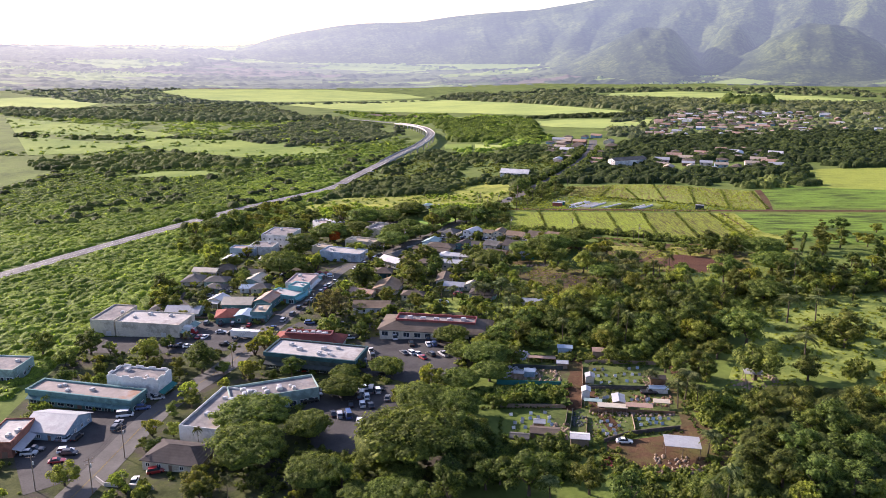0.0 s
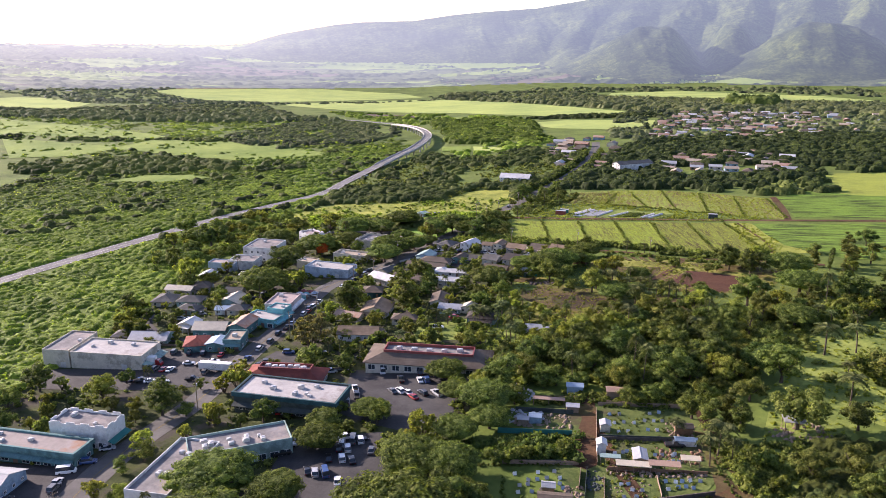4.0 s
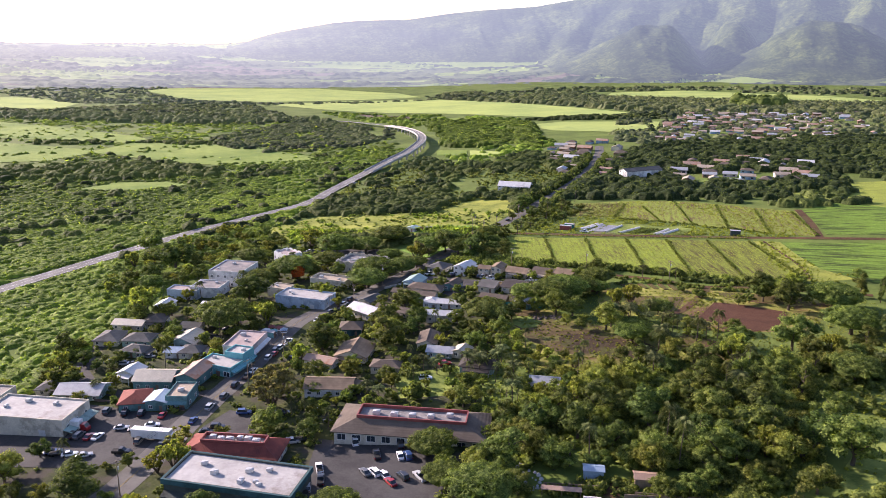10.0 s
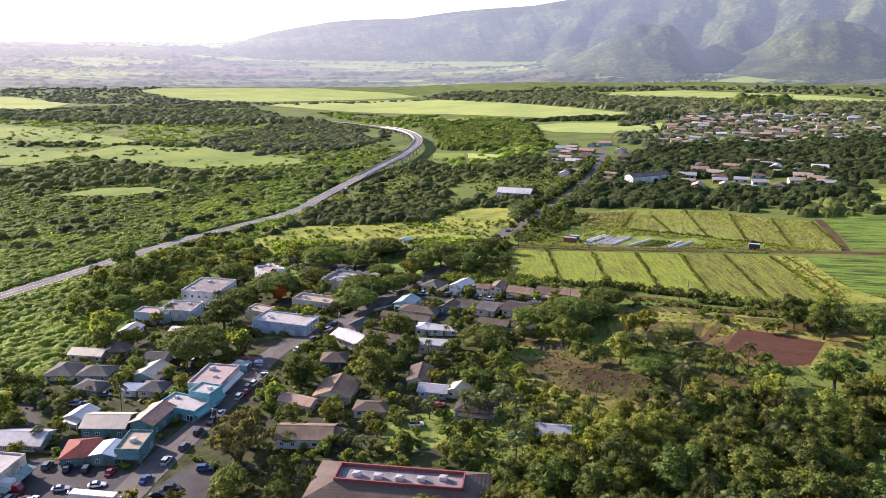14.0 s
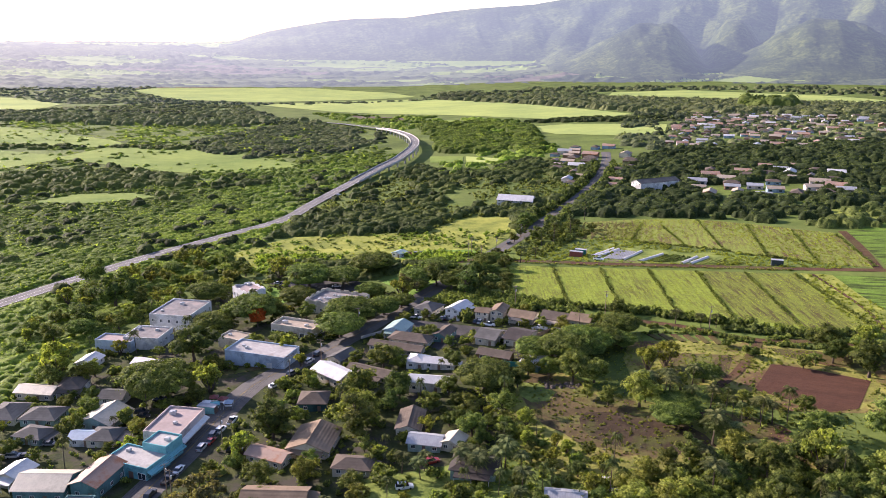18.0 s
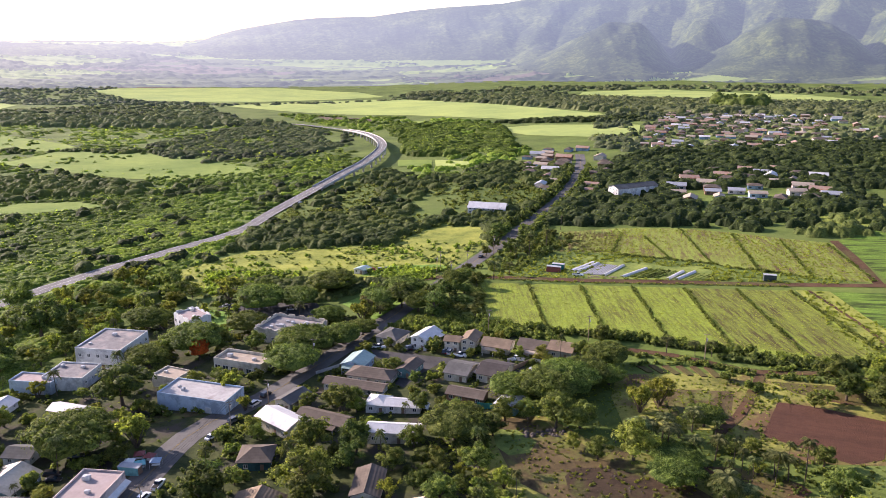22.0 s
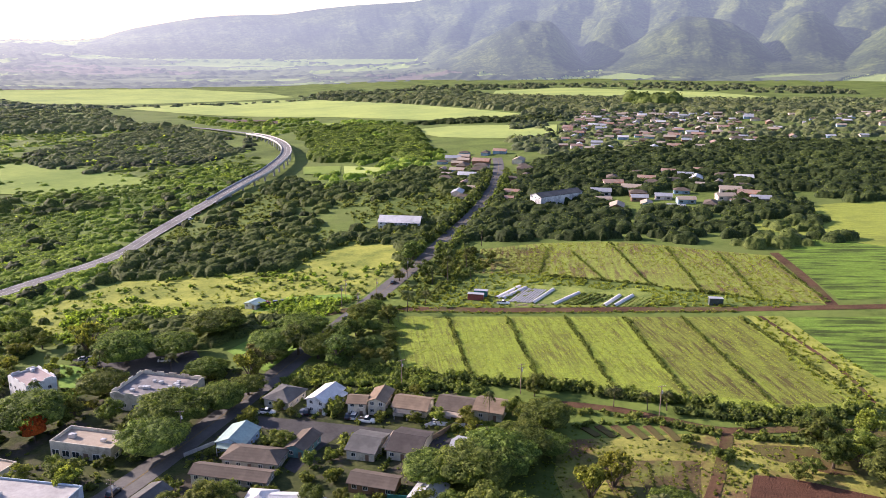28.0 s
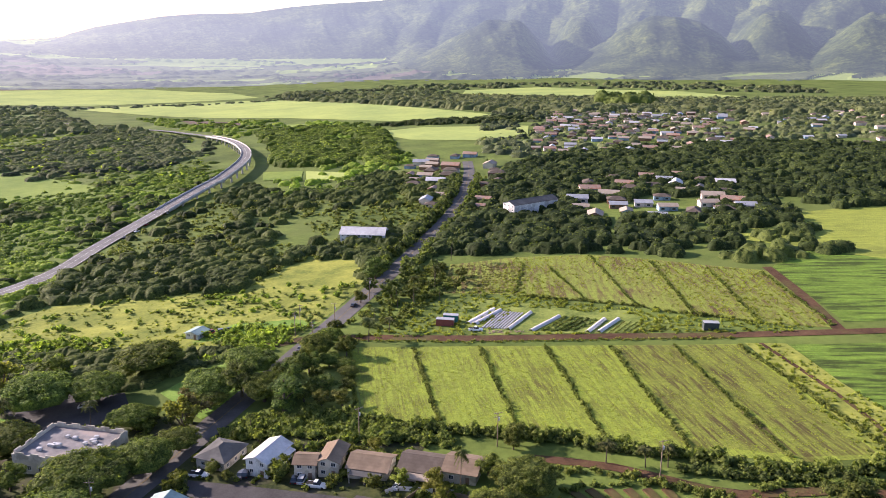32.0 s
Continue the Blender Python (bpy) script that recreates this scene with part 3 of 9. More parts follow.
def hazy(name, stops, scale, fine, bump=0.0, extra=None):
    """A surface of the far backdrop; the lit air before it is added as emission, brightest under the sun on the left.
    """
    m, t, ns, ls, b = nodes_of(name)
    co = ns.new("ShaderNodeTexCoord").outputs["Object"]
    n1, n2 = noise_node(ns, ls, co, scale, 6.0, 0.6), noise_node(ns, ls, co, fine, 4.0, 0.75)
    k = mix_node(ns, ls, 0.5, n1.outputs[0], n2.outputs[0])
    r = ramp_node(ns, stops)
    ls.new(k, r.inputs[0])
    ls.new(r.outputs[0], b.inputs["Base Color"])
    b.inputs["Roughness"].default_value, b.inputs["Specular IOR Level"].default_value = 0.95, 0.05
    # haze as emission: fades to the right, grows far off, whiter left, bluer right
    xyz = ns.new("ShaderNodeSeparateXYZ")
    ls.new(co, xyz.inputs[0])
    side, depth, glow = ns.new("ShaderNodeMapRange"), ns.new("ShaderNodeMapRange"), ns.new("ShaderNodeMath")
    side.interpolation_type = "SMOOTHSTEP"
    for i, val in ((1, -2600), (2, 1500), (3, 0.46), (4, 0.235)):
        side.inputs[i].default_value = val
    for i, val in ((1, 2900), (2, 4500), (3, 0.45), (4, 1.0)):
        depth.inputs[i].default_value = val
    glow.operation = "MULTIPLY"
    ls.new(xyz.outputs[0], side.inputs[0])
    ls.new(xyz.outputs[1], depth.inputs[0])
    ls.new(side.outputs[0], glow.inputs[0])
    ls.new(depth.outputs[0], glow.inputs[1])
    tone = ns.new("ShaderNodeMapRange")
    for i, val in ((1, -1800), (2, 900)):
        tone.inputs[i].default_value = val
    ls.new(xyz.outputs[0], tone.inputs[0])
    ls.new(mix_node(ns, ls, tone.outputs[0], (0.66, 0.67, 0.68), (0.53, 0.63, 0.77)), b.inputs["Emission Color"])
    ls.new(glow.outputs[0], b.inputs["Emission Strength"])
    if bump:
        bp = ns.new("ShaderNodeBump")
        bp.inputs["Strength"].default_value, bp.inputs["Distance"].default_value = 0.6, bump
        ls.new(n2.outputs[0], bp.inputs["Height"])
        ls.new(bp.outputs[0], b.inputs["Normal"])
    return m


# backdrop covers, each with the haze glow on top of its own colour
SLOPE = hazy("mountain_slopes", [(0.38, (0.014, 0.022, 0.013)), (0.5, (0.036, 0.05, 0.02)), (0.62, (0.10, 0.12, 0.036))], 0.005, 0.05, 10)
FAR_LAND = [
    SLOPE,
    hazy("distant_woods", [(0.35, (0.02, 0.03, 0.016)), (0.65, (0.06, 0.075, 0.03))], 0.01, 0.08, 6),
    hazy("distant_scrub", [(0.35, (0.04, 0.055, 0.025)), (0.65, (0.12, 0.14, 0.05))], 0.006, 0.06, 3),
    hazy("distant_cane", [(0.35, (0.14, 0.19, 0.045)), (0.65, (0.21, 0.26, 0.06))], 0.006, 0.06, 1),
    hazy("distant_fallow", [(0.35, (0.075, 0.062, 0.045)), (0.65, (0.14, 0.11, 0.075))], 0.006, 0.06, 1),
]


def far_land(x, y):
    """What grows on the far plain: long strips of wood, scrub, cane and fallow land."""
    n = noise.noise((x * 0.0016 + y * 0.0003, y * 0.0075 - x * 0.0009, 4.2)) + 0.35 * noise.noise((x * 0.006, y * 0.02, 8.1))
    k = noise.noise((x * 0.0011, y * 0.0042, 12.7))
    edge = noise.noise((x * 0.0021, y * 0.011 + x * 0.0011, 22.3))
    if abs(edge) < 0.05:
        return 1
    if n > 0.22:
        return 3
    if n < -0.3:
        return 4 if k > 0.05 else 1
    return 1 if k > 0.18 else 2


azs, rs = np.linspace(-36, 48, 640), np.concatenate([np.linspace(2960, 3500, 84), np.linspace(3509, 4790, 120)])
verts, kinds = [], []
for r in rs:
    for a in azs:
        x, y = MID.x + r * math.sin(radians(a)), MID.y + r * math.cos(radians(a))
        base, rise = mountain_height(a, r)
        kind = far_land(x, y) if rise < 14 else 0
        grown = 9 * (0.6 + noise.noise((x * 0.03, y * 0.03, 3))) if kind == 1 else 2.5 * (0.6 + noise.noise((x * 0.02, y * 0.02, 6))) if kind == 2 else 0
        verts.append((x, y, base + rise + grown - (40 if r < 2965 else 0)))
        kinds.append(kind)
idx = np.arange(len(azs) * len(rs)).reshape(len(rs), len(azs))
quads = np.stack([idx[:-1, :-1], idx[:-1, 1:], idx[1:, 1:], idx[1:, :-1]], -1).reshape(-1, 4)
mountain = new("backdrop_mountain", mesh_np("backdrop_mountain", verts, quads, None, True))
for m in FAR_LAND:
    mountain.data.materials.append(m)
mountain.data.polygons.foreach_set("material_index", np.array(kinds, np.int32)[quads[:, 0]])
tagged(mountain, "hazy blue-green mountain range with grassy foothills and a far plain", "mountain", kind="structure")

# ---------------------------------------------------------------- helpers for things and parts
def part(name, bm, mat, parent, label="", smooth=False):
    """One mesh object under a thing or a part."""
    if isinstance(bm, bmesh.types.BMesh):
        me = bpy.data.meshes.new(name)
        bm.to_mesh(me)
        bm.free()
        if smooth:
            me.polygons.foreach_set("use_smooth", np.ones(len(me.polygons), bool))
    else:
        me = bm
    if mat and not me.materials:
        me.materials.append(mat)
    ob = new(name, me)
    ob.parent = parent
    if label:
        tagged(ob, label)
    return ob


def thing(name, x, y, rot, label, category, group="", z=None):
    ob = new(name)
    ob.empty_display_size = 0.5
    ob.matrix_basis = pose(x, y, G(x, y) if z is None else z, 0, 0, rot)
    return tagged(ob, label, category, group)


def bx(bm, x0, x1, y0, y1, z0, z1, bevel=0.0):
    vs = [bm.verts.new(p) for p in ((x0, y0, z0), (x1, y0, z0), (x1, y1, z0), (x0, y1, z0), (x0, y0, z1), (x1, y0, z1), (x1, y1, z1), (x0, y1, z1))]
    fs = [bm.faces.new([vs[i] for i in q]) for q in ((3, 2, 1, 0), (4, 5, 6, 7), (0, 1, 5, 4), (1, 2, 6, 5), (2, 3, 7, 6), (3, 0, 4, 7))]
    if bevel:
        es = list({e for f in fs for e in f.edges})
        bmesh.ops.bevel(bm, geom=es, offset=bevel, segments=1, affect="EDGES")
    return bm


def box_bm(*a, **k):
    return bx(bmesh.new(), *a, **k)


def tube(bm, pts, radii, n=6):
    """A tapered tube along points."""
    rings = []
    for i, p in enumerate(pts):
        p = Vector(p)
        d = (Vector(pts[min(i + 1, len(pts) - 1)]) - Vector(pts[max(i - 1, 0)])).normalized()
        a = d.orthogonal().normalized()
        b = d.cross(a)
        rings.append([bm.verts.new(p + (a * math.cos(t) + b * math.sin(t)) * radii[i]) for t in [2 * math.pi * k / n for k in range(n)]])
    for r0, r1 in zip(rings, rings[1:]):
        for k in range(n):
            bm.faces.new((r0[k], r0[(k + 1) % n], r1[(k + 1) % n], r1[k]))
    bm.faces.new(rings[-1])
    return bm


# ---------------------------------------------------------------- plants
rng = np.random.default_rng(7)


def leaf_sprays(c, out, size, rg, flat=0.4, up=0.2):
    """Pointed sprays of leaves of about that size at points c, facing roughly the way out: vertices and triangles."""
    n = len(c)
    nrm = out * flat + rg.normal(size=(n, 3)) * (1 - flat) * 0.8 + np.array([0, 0, up])
    nrm /= np.linalg.norm(nrm, axis=1, keepdims=True) + 1e-9
    a = np.cross(nrm, rg.normal(size=(n, 3)))
    a /= np.linalg.norm(a, axis=1, keepdims=True) + 1e-9
    b = np.cross(nrm, a)
    s = (size * rg.uniform(0.6, 1.45, n))[:, None]
    k = s * rg.uniform(0.5, 0.95, n)[:, None]
    v = np.stack([c - a * s, c + a * s * 0.55 - b * k, c + a * s * 0.45 + b * k], 1)
    return v.reshape(-1, 3), np.arange(3 * n).reshape(n, 3)


def ball(level):
    bm = bmesh.new()
    bmesh.ops.create_icosphere(bm, subdivisions=level, radius=1)
    bm.verts.ensure_lookup_table()
    out = np.array([v.co[:] for v in bm.verts]), np.array([[v.index for v in f.verts] for f in bm.faces])
    bm.free()
    return out


BALL = {1: ball(1), 2: ball(2)}
BALL[0] = np.array([(1, 0, 0), (0, 1, 0), (-1, 0, 0), (0, -1, 0), (0, 0, 1), (0, 0, -1)], float), np.array([(0, 1, 4), (1, 2, 4), (2, 3, 4), (3, 0, 4), (1, 0, 5), (2, 1, 5), (3, 2, 5), (0, 3, 5)])


def lumps(c, r, squash, rg, level, rough=0.16):
    """Uneven leaf masses round centres c with radii r, flatter below."""
    bv, bf = BALL[level]
    n, k = len(c), len(bv)
    p = bv[None] * (1 + rg.normal(size=(n, k, 1)) * rough)
    p[..., 2] = np.where(p[..., 2] < 0, p[..., 2] * 0.6, p[..., 2]) * squash
    p = p * r[:, None, None] + c[:, None]
    f = bf[None] + (np.arange(n) * k)[:, None, None]
    return p.reshape(-1, 3), f.reshape(-1, 3)


def leafy(c, r, squash, rg, level, per, size, flat=0.4, low=-0.2, core=0.84):
    """Leaf masses under a coat of single sprays of leaves: vertices, triangles, smoothness."""
    c, r = np.asarray(c, float), np.asarray(r, float)
    v, f = lumps(c, r * core, squash, rg, level)
    d = rg.normal(size=(len(c), per, 3))
    d /= np.linalg.norm(d, axis=2, keepdims=True)
    d[..., 2] = np.where(d[..., 2] < low, -d[..., 2], d[..., 2])
    p = d * rg.uniform(0.8, 1.14, (len(c), per, 1))
    p[..., 2] *= squash
    p = (p * r[:, None, None] + c[:, None]).reshape(-1, 3)
    s = size if np.isscalar(size) else np.repeat(size, per)
    lv, lf = leaf_sprays(p, d.reshape(-1, 3), s, rg, flat)
    smooth = np.concatenate([np.ones(len(f), bool), np.zeros(len(lf), bool)])
    return np.concatenate([v, lv]), np.concatenate([f, lf + len(v)]), smooth


def make_tree(kind, seed):
    """Meshes of one tree of crown radius 1 (width 2): trunk with limbs, and crown."""
    rg = np.random.default_rng(seed)
    bm, sm = bmesh.new(), False
    if kind == "monkeypod":
        n = 46
        cen, rad = [], []
        for i in range(n):
            q, a = math.sqrt((i + 0.5) / n), i * 2.39996 + rg.uniform(-0.25, 0.25)
            q = q * rg.uniform(0.86, 1.04) * 0.86
            cen.append((q * math.cos(a), q * math.sin(a), 0.52 + 0.33 * (1 - q ** 2.2) + rg.uniform(-0.035, 0.035)))
            rad.append(rg.uniform(0.14, 0.21))
        v, f, sm = leafy(cen, rad, 0.66, rg, 0, 120, 0.027, 0.75, -0.1, 0.85)
        dv, df, ds = leafy([(0, 0, 0.52)], [0.84], 0.4, rg, 2, 700, 0.03, 0.8, 0.0, 0.94)
        v, f, sm = np.concatenate([v, dv]), np.concatenate([f, df + len(v)]), np.concatenate([sm, ds])
        tube(bm, [(0, 0, -0.06), (0.01, 0, 0.12), (0.0, 0.01, 0.3)], [0.085, 0.06, 0.05])
        for k in range(7):
            a, q = k * 0.9 + rg.uniform(-0.2, 0.2), rg.uniform(0.5, 0.8)
            tube(bm, [(0, 0, 0.26), (q * 0.4 * math.cos(a), q * 0.4 * math.sin(a), 0.46), (q * math.cos(a + 0.15), q * math.sin(a + 0.15), 0.66 + 0.1 * (1 - q))], [0.04, 0.028, 0.012], 5)
    elif kind in ("round", "light", "dark"):
        n = 20
        cen, rad = [], []
        for i in range(n):
            d = rg.normal(size=3)
            d /= np.linalg.norm(d)
            q = rg.uniform(0.45, 0.82)
            cen.append((d[0] * q, d[1] * q, 0.98 + d[2] * q * (1.0 if d[2] > 0 else 0.7)))
            rad.append(rg.uniform(0.2, 0.36))
        cen, rad = cen + [(0, 0, 0.95)], rad + [0.55]
        v, f, sm = leafy(cen, rad, 0.9, rg, 0, 105, 0.05, 0.68, -0.3, 0.86)
        tube(bm, [(0, 0, -0.1), (0.02, 0.01, 0.3), (0.0, 0.03, 0.9)], [0.085, 0.06, 0.03])
        for k in range(5):
            a = k * 1.3 + rg.uniform(-0.3, 0.3)
            tube(bm, [(0, 0.01, 0.4), (0.25 * math.cos(a), 0.25 * math.sin(a), 0.75), (0.55 * math.cos(a), 0.55 * math.sin(a), 1.1)], [0.04, 0.028, 0.01], 5)
    elif kind == "tall":
        n = 21
        cen, rad = [], []
        for i in range(n):
            a, q, z = rg.uniform(0, 6.28), rg.uniform(0.1, 0.62), rg.uniform(0.35, 2.4)
            q *= 1.15 - 0.32 * abs(z - 1.3)
            cen.append((q * math.cos(a), q * math.sin(a), z))
            rad.append(rg.uniform(0.18, 0.38))
        v, f, sm = leafy(cen, rad, 0.9, rg, 0, 105, 0.052, 0.66, -0.3, 0.86)
        tube(bm, [(0, 0, -0.1), (0.03, 0.0, 0.8), (0.0, 0.03, 2.1)], [0.09, 0.06, 0.02])
        for k in range(6):
            a, z = k * 1.1 + rg.uniform(-0.3, 0.3), rg.uniform(0.5, 1.6)
            tube(bm, [(0, 0, z), (0.25 * math.cos(a), 0.25 * math.sin(a), z + 0.3), (0.5 * math.cos(a), 0.5 * math.sin(a), z + 0.5)], [0.035, 0.02, 0.008], 5)
    elif kind == "airy":
        n = 20
        cen, rad = [], []
        for i in range(n):
            d = rg.normal(size=3)
            d /= np.linalg.norm(d)
            q = rg.uniform(0.3, 0.85)
            cen.append((d[0] * q, d[1] * q, 0.95 + d[2] * q * 0.75))
            rad.append(rg.uniform(0.15, 0.26))
        v, f, sm = leafy(cen, rad, 0.85, rg, 1, 52, 0.075, 0.25, -0.4, 0.62)
        for k in range(7):
            a = k * 0.9
            tube(bm, [(0, 0, -0.05), (0.2 * math.cos(a), 0.2 * math.sin(a), 0.4), (0.6 * math.cos(a), 0.6 * math.sin(a), 1.15)], [0.05, 0.03, 0.01], 5)
    elif kind == "palm":
        vs, fs = [], []
        lean = rg.uniform(-0.25, 0.25, 2)
        head = np.array([lean[0], lean[1], 3.0])
        for k in range(20):
            a, el = k * 2.4, rg.uniform(-0.35, 1.1)
            d = np.array([math.cos(a), math.sin(a), 0])
            side = np.array([-math.sin(a), math.cos(a), 0])
            for j in range(9):
                u = (j + 0.6) / 9
                p = head + d * u * math.cos(el * 0.6) * 1.0 + np.array([0, 0, u * math.sin(el) * 0.95 - 0.75 * u * u])
                for s in (-1, 1):
                    ln = 0.30 * (1 - 0.75 * abs(u - 0.45))
                    tip = p + side * s * ln + d * 0.13 + np.array([0, 0, -0.12 * ln / 0.3 - 0.04])
                    i0 = len(vs)
                    vs += [p - d * 0.06, p + d * 0.06, tip + d * 0.03, tip - d * 0.03]
                    fs.append((i0, i0 + 1, i0 + 2, i0 + 3))
        v, f = np.array(vs), np.array(fs)
        tube(bm, [(0, 0, -0.1), (lean[0] * 0.3, lean[1] * 0.3, 1.2), (lean[0] * 0.7, lean[1] * 0.7, 2.2), tuple(head)], [0.075, 0.055, 0.05, 0.045])
    else:  # shrub
        n = 9
        cen = [(rg.uniform(-0.6, 0.6), rg.uniform(-0.6, 0.6), rg.uniform(0.3, 0.85)) for _ in range(n)]
        v, f, sm = leafy(cen, [rg.uniform(0.28, 0.45) for _ in range(n)], 0.85, rg, 1, 44, 0.13)
        for k in range(4):
            a = k * 1.6
            tube(bm, [(0, 0, -0.1), (0.15 * math.cos(a), 0.15 * math.sin(a), 0.3), (0.35 * math.cos(a), 0.35 * math.sin(a), 0.7)], [0.05, 0.03, 0.01], 4)
    me = bpy.data.meshes.new("trunk")
    bm.to_mesh(me)
    bm.free()
    return me, mesh_np("crown", v, f, None, sm)


LOOKS = {  # kind: mesh kind, leaf material, name, label, category
    "monkeypod": ("monkeypod", "leaf_monkeypod", "monkeypod_tree", "wide umbrella-shaped monkeypod tree with fine green leaves", "tree"),
    "mango": ("dark", "leaf_dark", "mango_tree", "dense dark green round-crowned tree", "tree"),
    "round": ("round", "leaf_mid", "leafy_tree", "round leafy green tree", "tree"),
    "light": ("light", "leaf_light", "yellow_green_tree", "sunlit yellow-green leafy tree", "tree"),
    "tall": ("tall", "leaf_mid", "tall_tree", "tall uneven tree with layered green foliage", "tree"),
    "talldark": ("tall", "leaf_dark", "tall_dark_tree", "tall dark green tree with layered foliage", "tree"),
    "airy": ("airy", "leaf_light", "feathery_tree", "feathery light green tree with thin limbs", "tree"),
    "dry": ("airy", "leaf_dry", "bare_tree", "thinly leaved greyish-yellow tree", "tree"),
    "palm": ("palm", "leaf_palm", "coconut_palm", "coconut palm with arching feather fronds", "palm"),
    "shrub": ("shrub", "leaf_mid", "shrub", "small round green shrub", "shrub"),
    "flame": ("monkeypod", "leaf_red", "flame_tree", "low flame tree covered in orange-red blossom", "tree"),
}
PLANT = {}
planted = []


def tree(kind, x, y, r, tall=1.0, spin=None):
    """Plants a tree of crown radius r; tall: height against its usual one."""
    mk, leaf, name, label, cat = LOOKS[kind]
    var = int(rng.integers(3))
    if mk in ("round", "dark", "light", "tall"):
        r, tall = r * 0.86, tall * 0.9
    spin = float(rng.uniform(0, 360)) if spin is None else spin
    m = pose(x, y, G(x, y), 0, 0, spin) @ Matrix.Diagonal((r, r * float(rng.uniform(0.9, 1.1)), r * tall, 1))
    planted.append((x, y, r))
    key = (kind, var)
    if key in PLANT:
        s = PLANT[key].scale
        return copy_thing(PLANT[key], m @ Matrix.Diagonal((1 / s[0], 1 / s[1], 1 / s[2], 1)))
    wood, crown = make_tree(mk, 11 + var * 7 + len(kind))
    ob = new(name)
    tagged(ob, label, cat, cat + "s")
    part("trunk", wood, M["bark"], ob)
    part("crown", crown, M[leaf], ob)
    ob.matrix_basis = m
    PLANT[key] = ob
    return ob

# ---------------------------------------------------------------- masses of plants
def inside(poly, x, y):
    c, n = np.zeros(np.shape(x), bool), len(poly)
    for i in range(n):
        (x0, y0), (x1, y1) = poly[i], poly[i - 1]
        if y0 != y1:
            c ^= ((y0 > y) != (y1 > y)) & (x < (x1 - x0) * (y - y0) / (y1 - y0) + x0)
    return c


def road_gap(x, y, line):
    P = np.array([(p.x, p.y) for p in line])
    return np.sqrt(((np.asarray(x)[..., None] - P[:, 0]) ** 2 + (np.asarray(y)[..., None] - P[:, 1]) ** 2).min(-1))


def bushes(name, xy, r, mat, label, quads=14, size=0.16, squash=0.8, category="shrubs", rise=0.3, lobes=2):
    """One mesh of many bushes of radius r at points xy, each of a few uneven lobes with sprays of leaves."""
    n = len(xy)
    rg = np.random.default_rng(n + quads)
    base = np.stack([xy[:, 0], xy[:, 1], gz(xy[:, 0], xy[:, 1]) + rise * r], -1)
    off = rg.normal(size=(n, lobes, 3)) * (0.45 if lobes > 1 else 0.1)
    off[..., 2] = np.abs(off[..., 2]) * 0.5
    c = (base[:, None] + off * r[:, None, None]).reshape(-1, 3)
    rr = np.repeat(r, lobes) * rg.uniform(0.55, 0.9, n * lobes)
    v, f, sm = leafy(c, rr, squash, rg, 0, max(4, quads), size * rr * 1.7, 0.4, -0.2, 0.95)
    ob = new(name, mesh_np(name, v, f, mat, sm))
    return tagged(ob, label, category, kind="stuff")


def lattice(shape, every, rg):
    """Smooth random values from 0 to 1 on a grid, changing about every so many cells."""
    h, w = int(shape[0] / every) + 3, int(shape[1] / every) + 3
    k = rg.random((h, w))
    v, u = np.arange(shape[0]) / every, np.arange(shape[1]) / every
    i, j = v.astype(int), u.astype(int)
    a, b = step(v - i, 0, 1)[:, None], step(u - j, 0, 1)[None]
    return (k[i][:, j] * (1 - a) + k[i + 1][:, j] * a) * (1 - b) + (k[i][:, j + 1] * (1 - a) + k[i + 1][:, j + 1] * a) * b


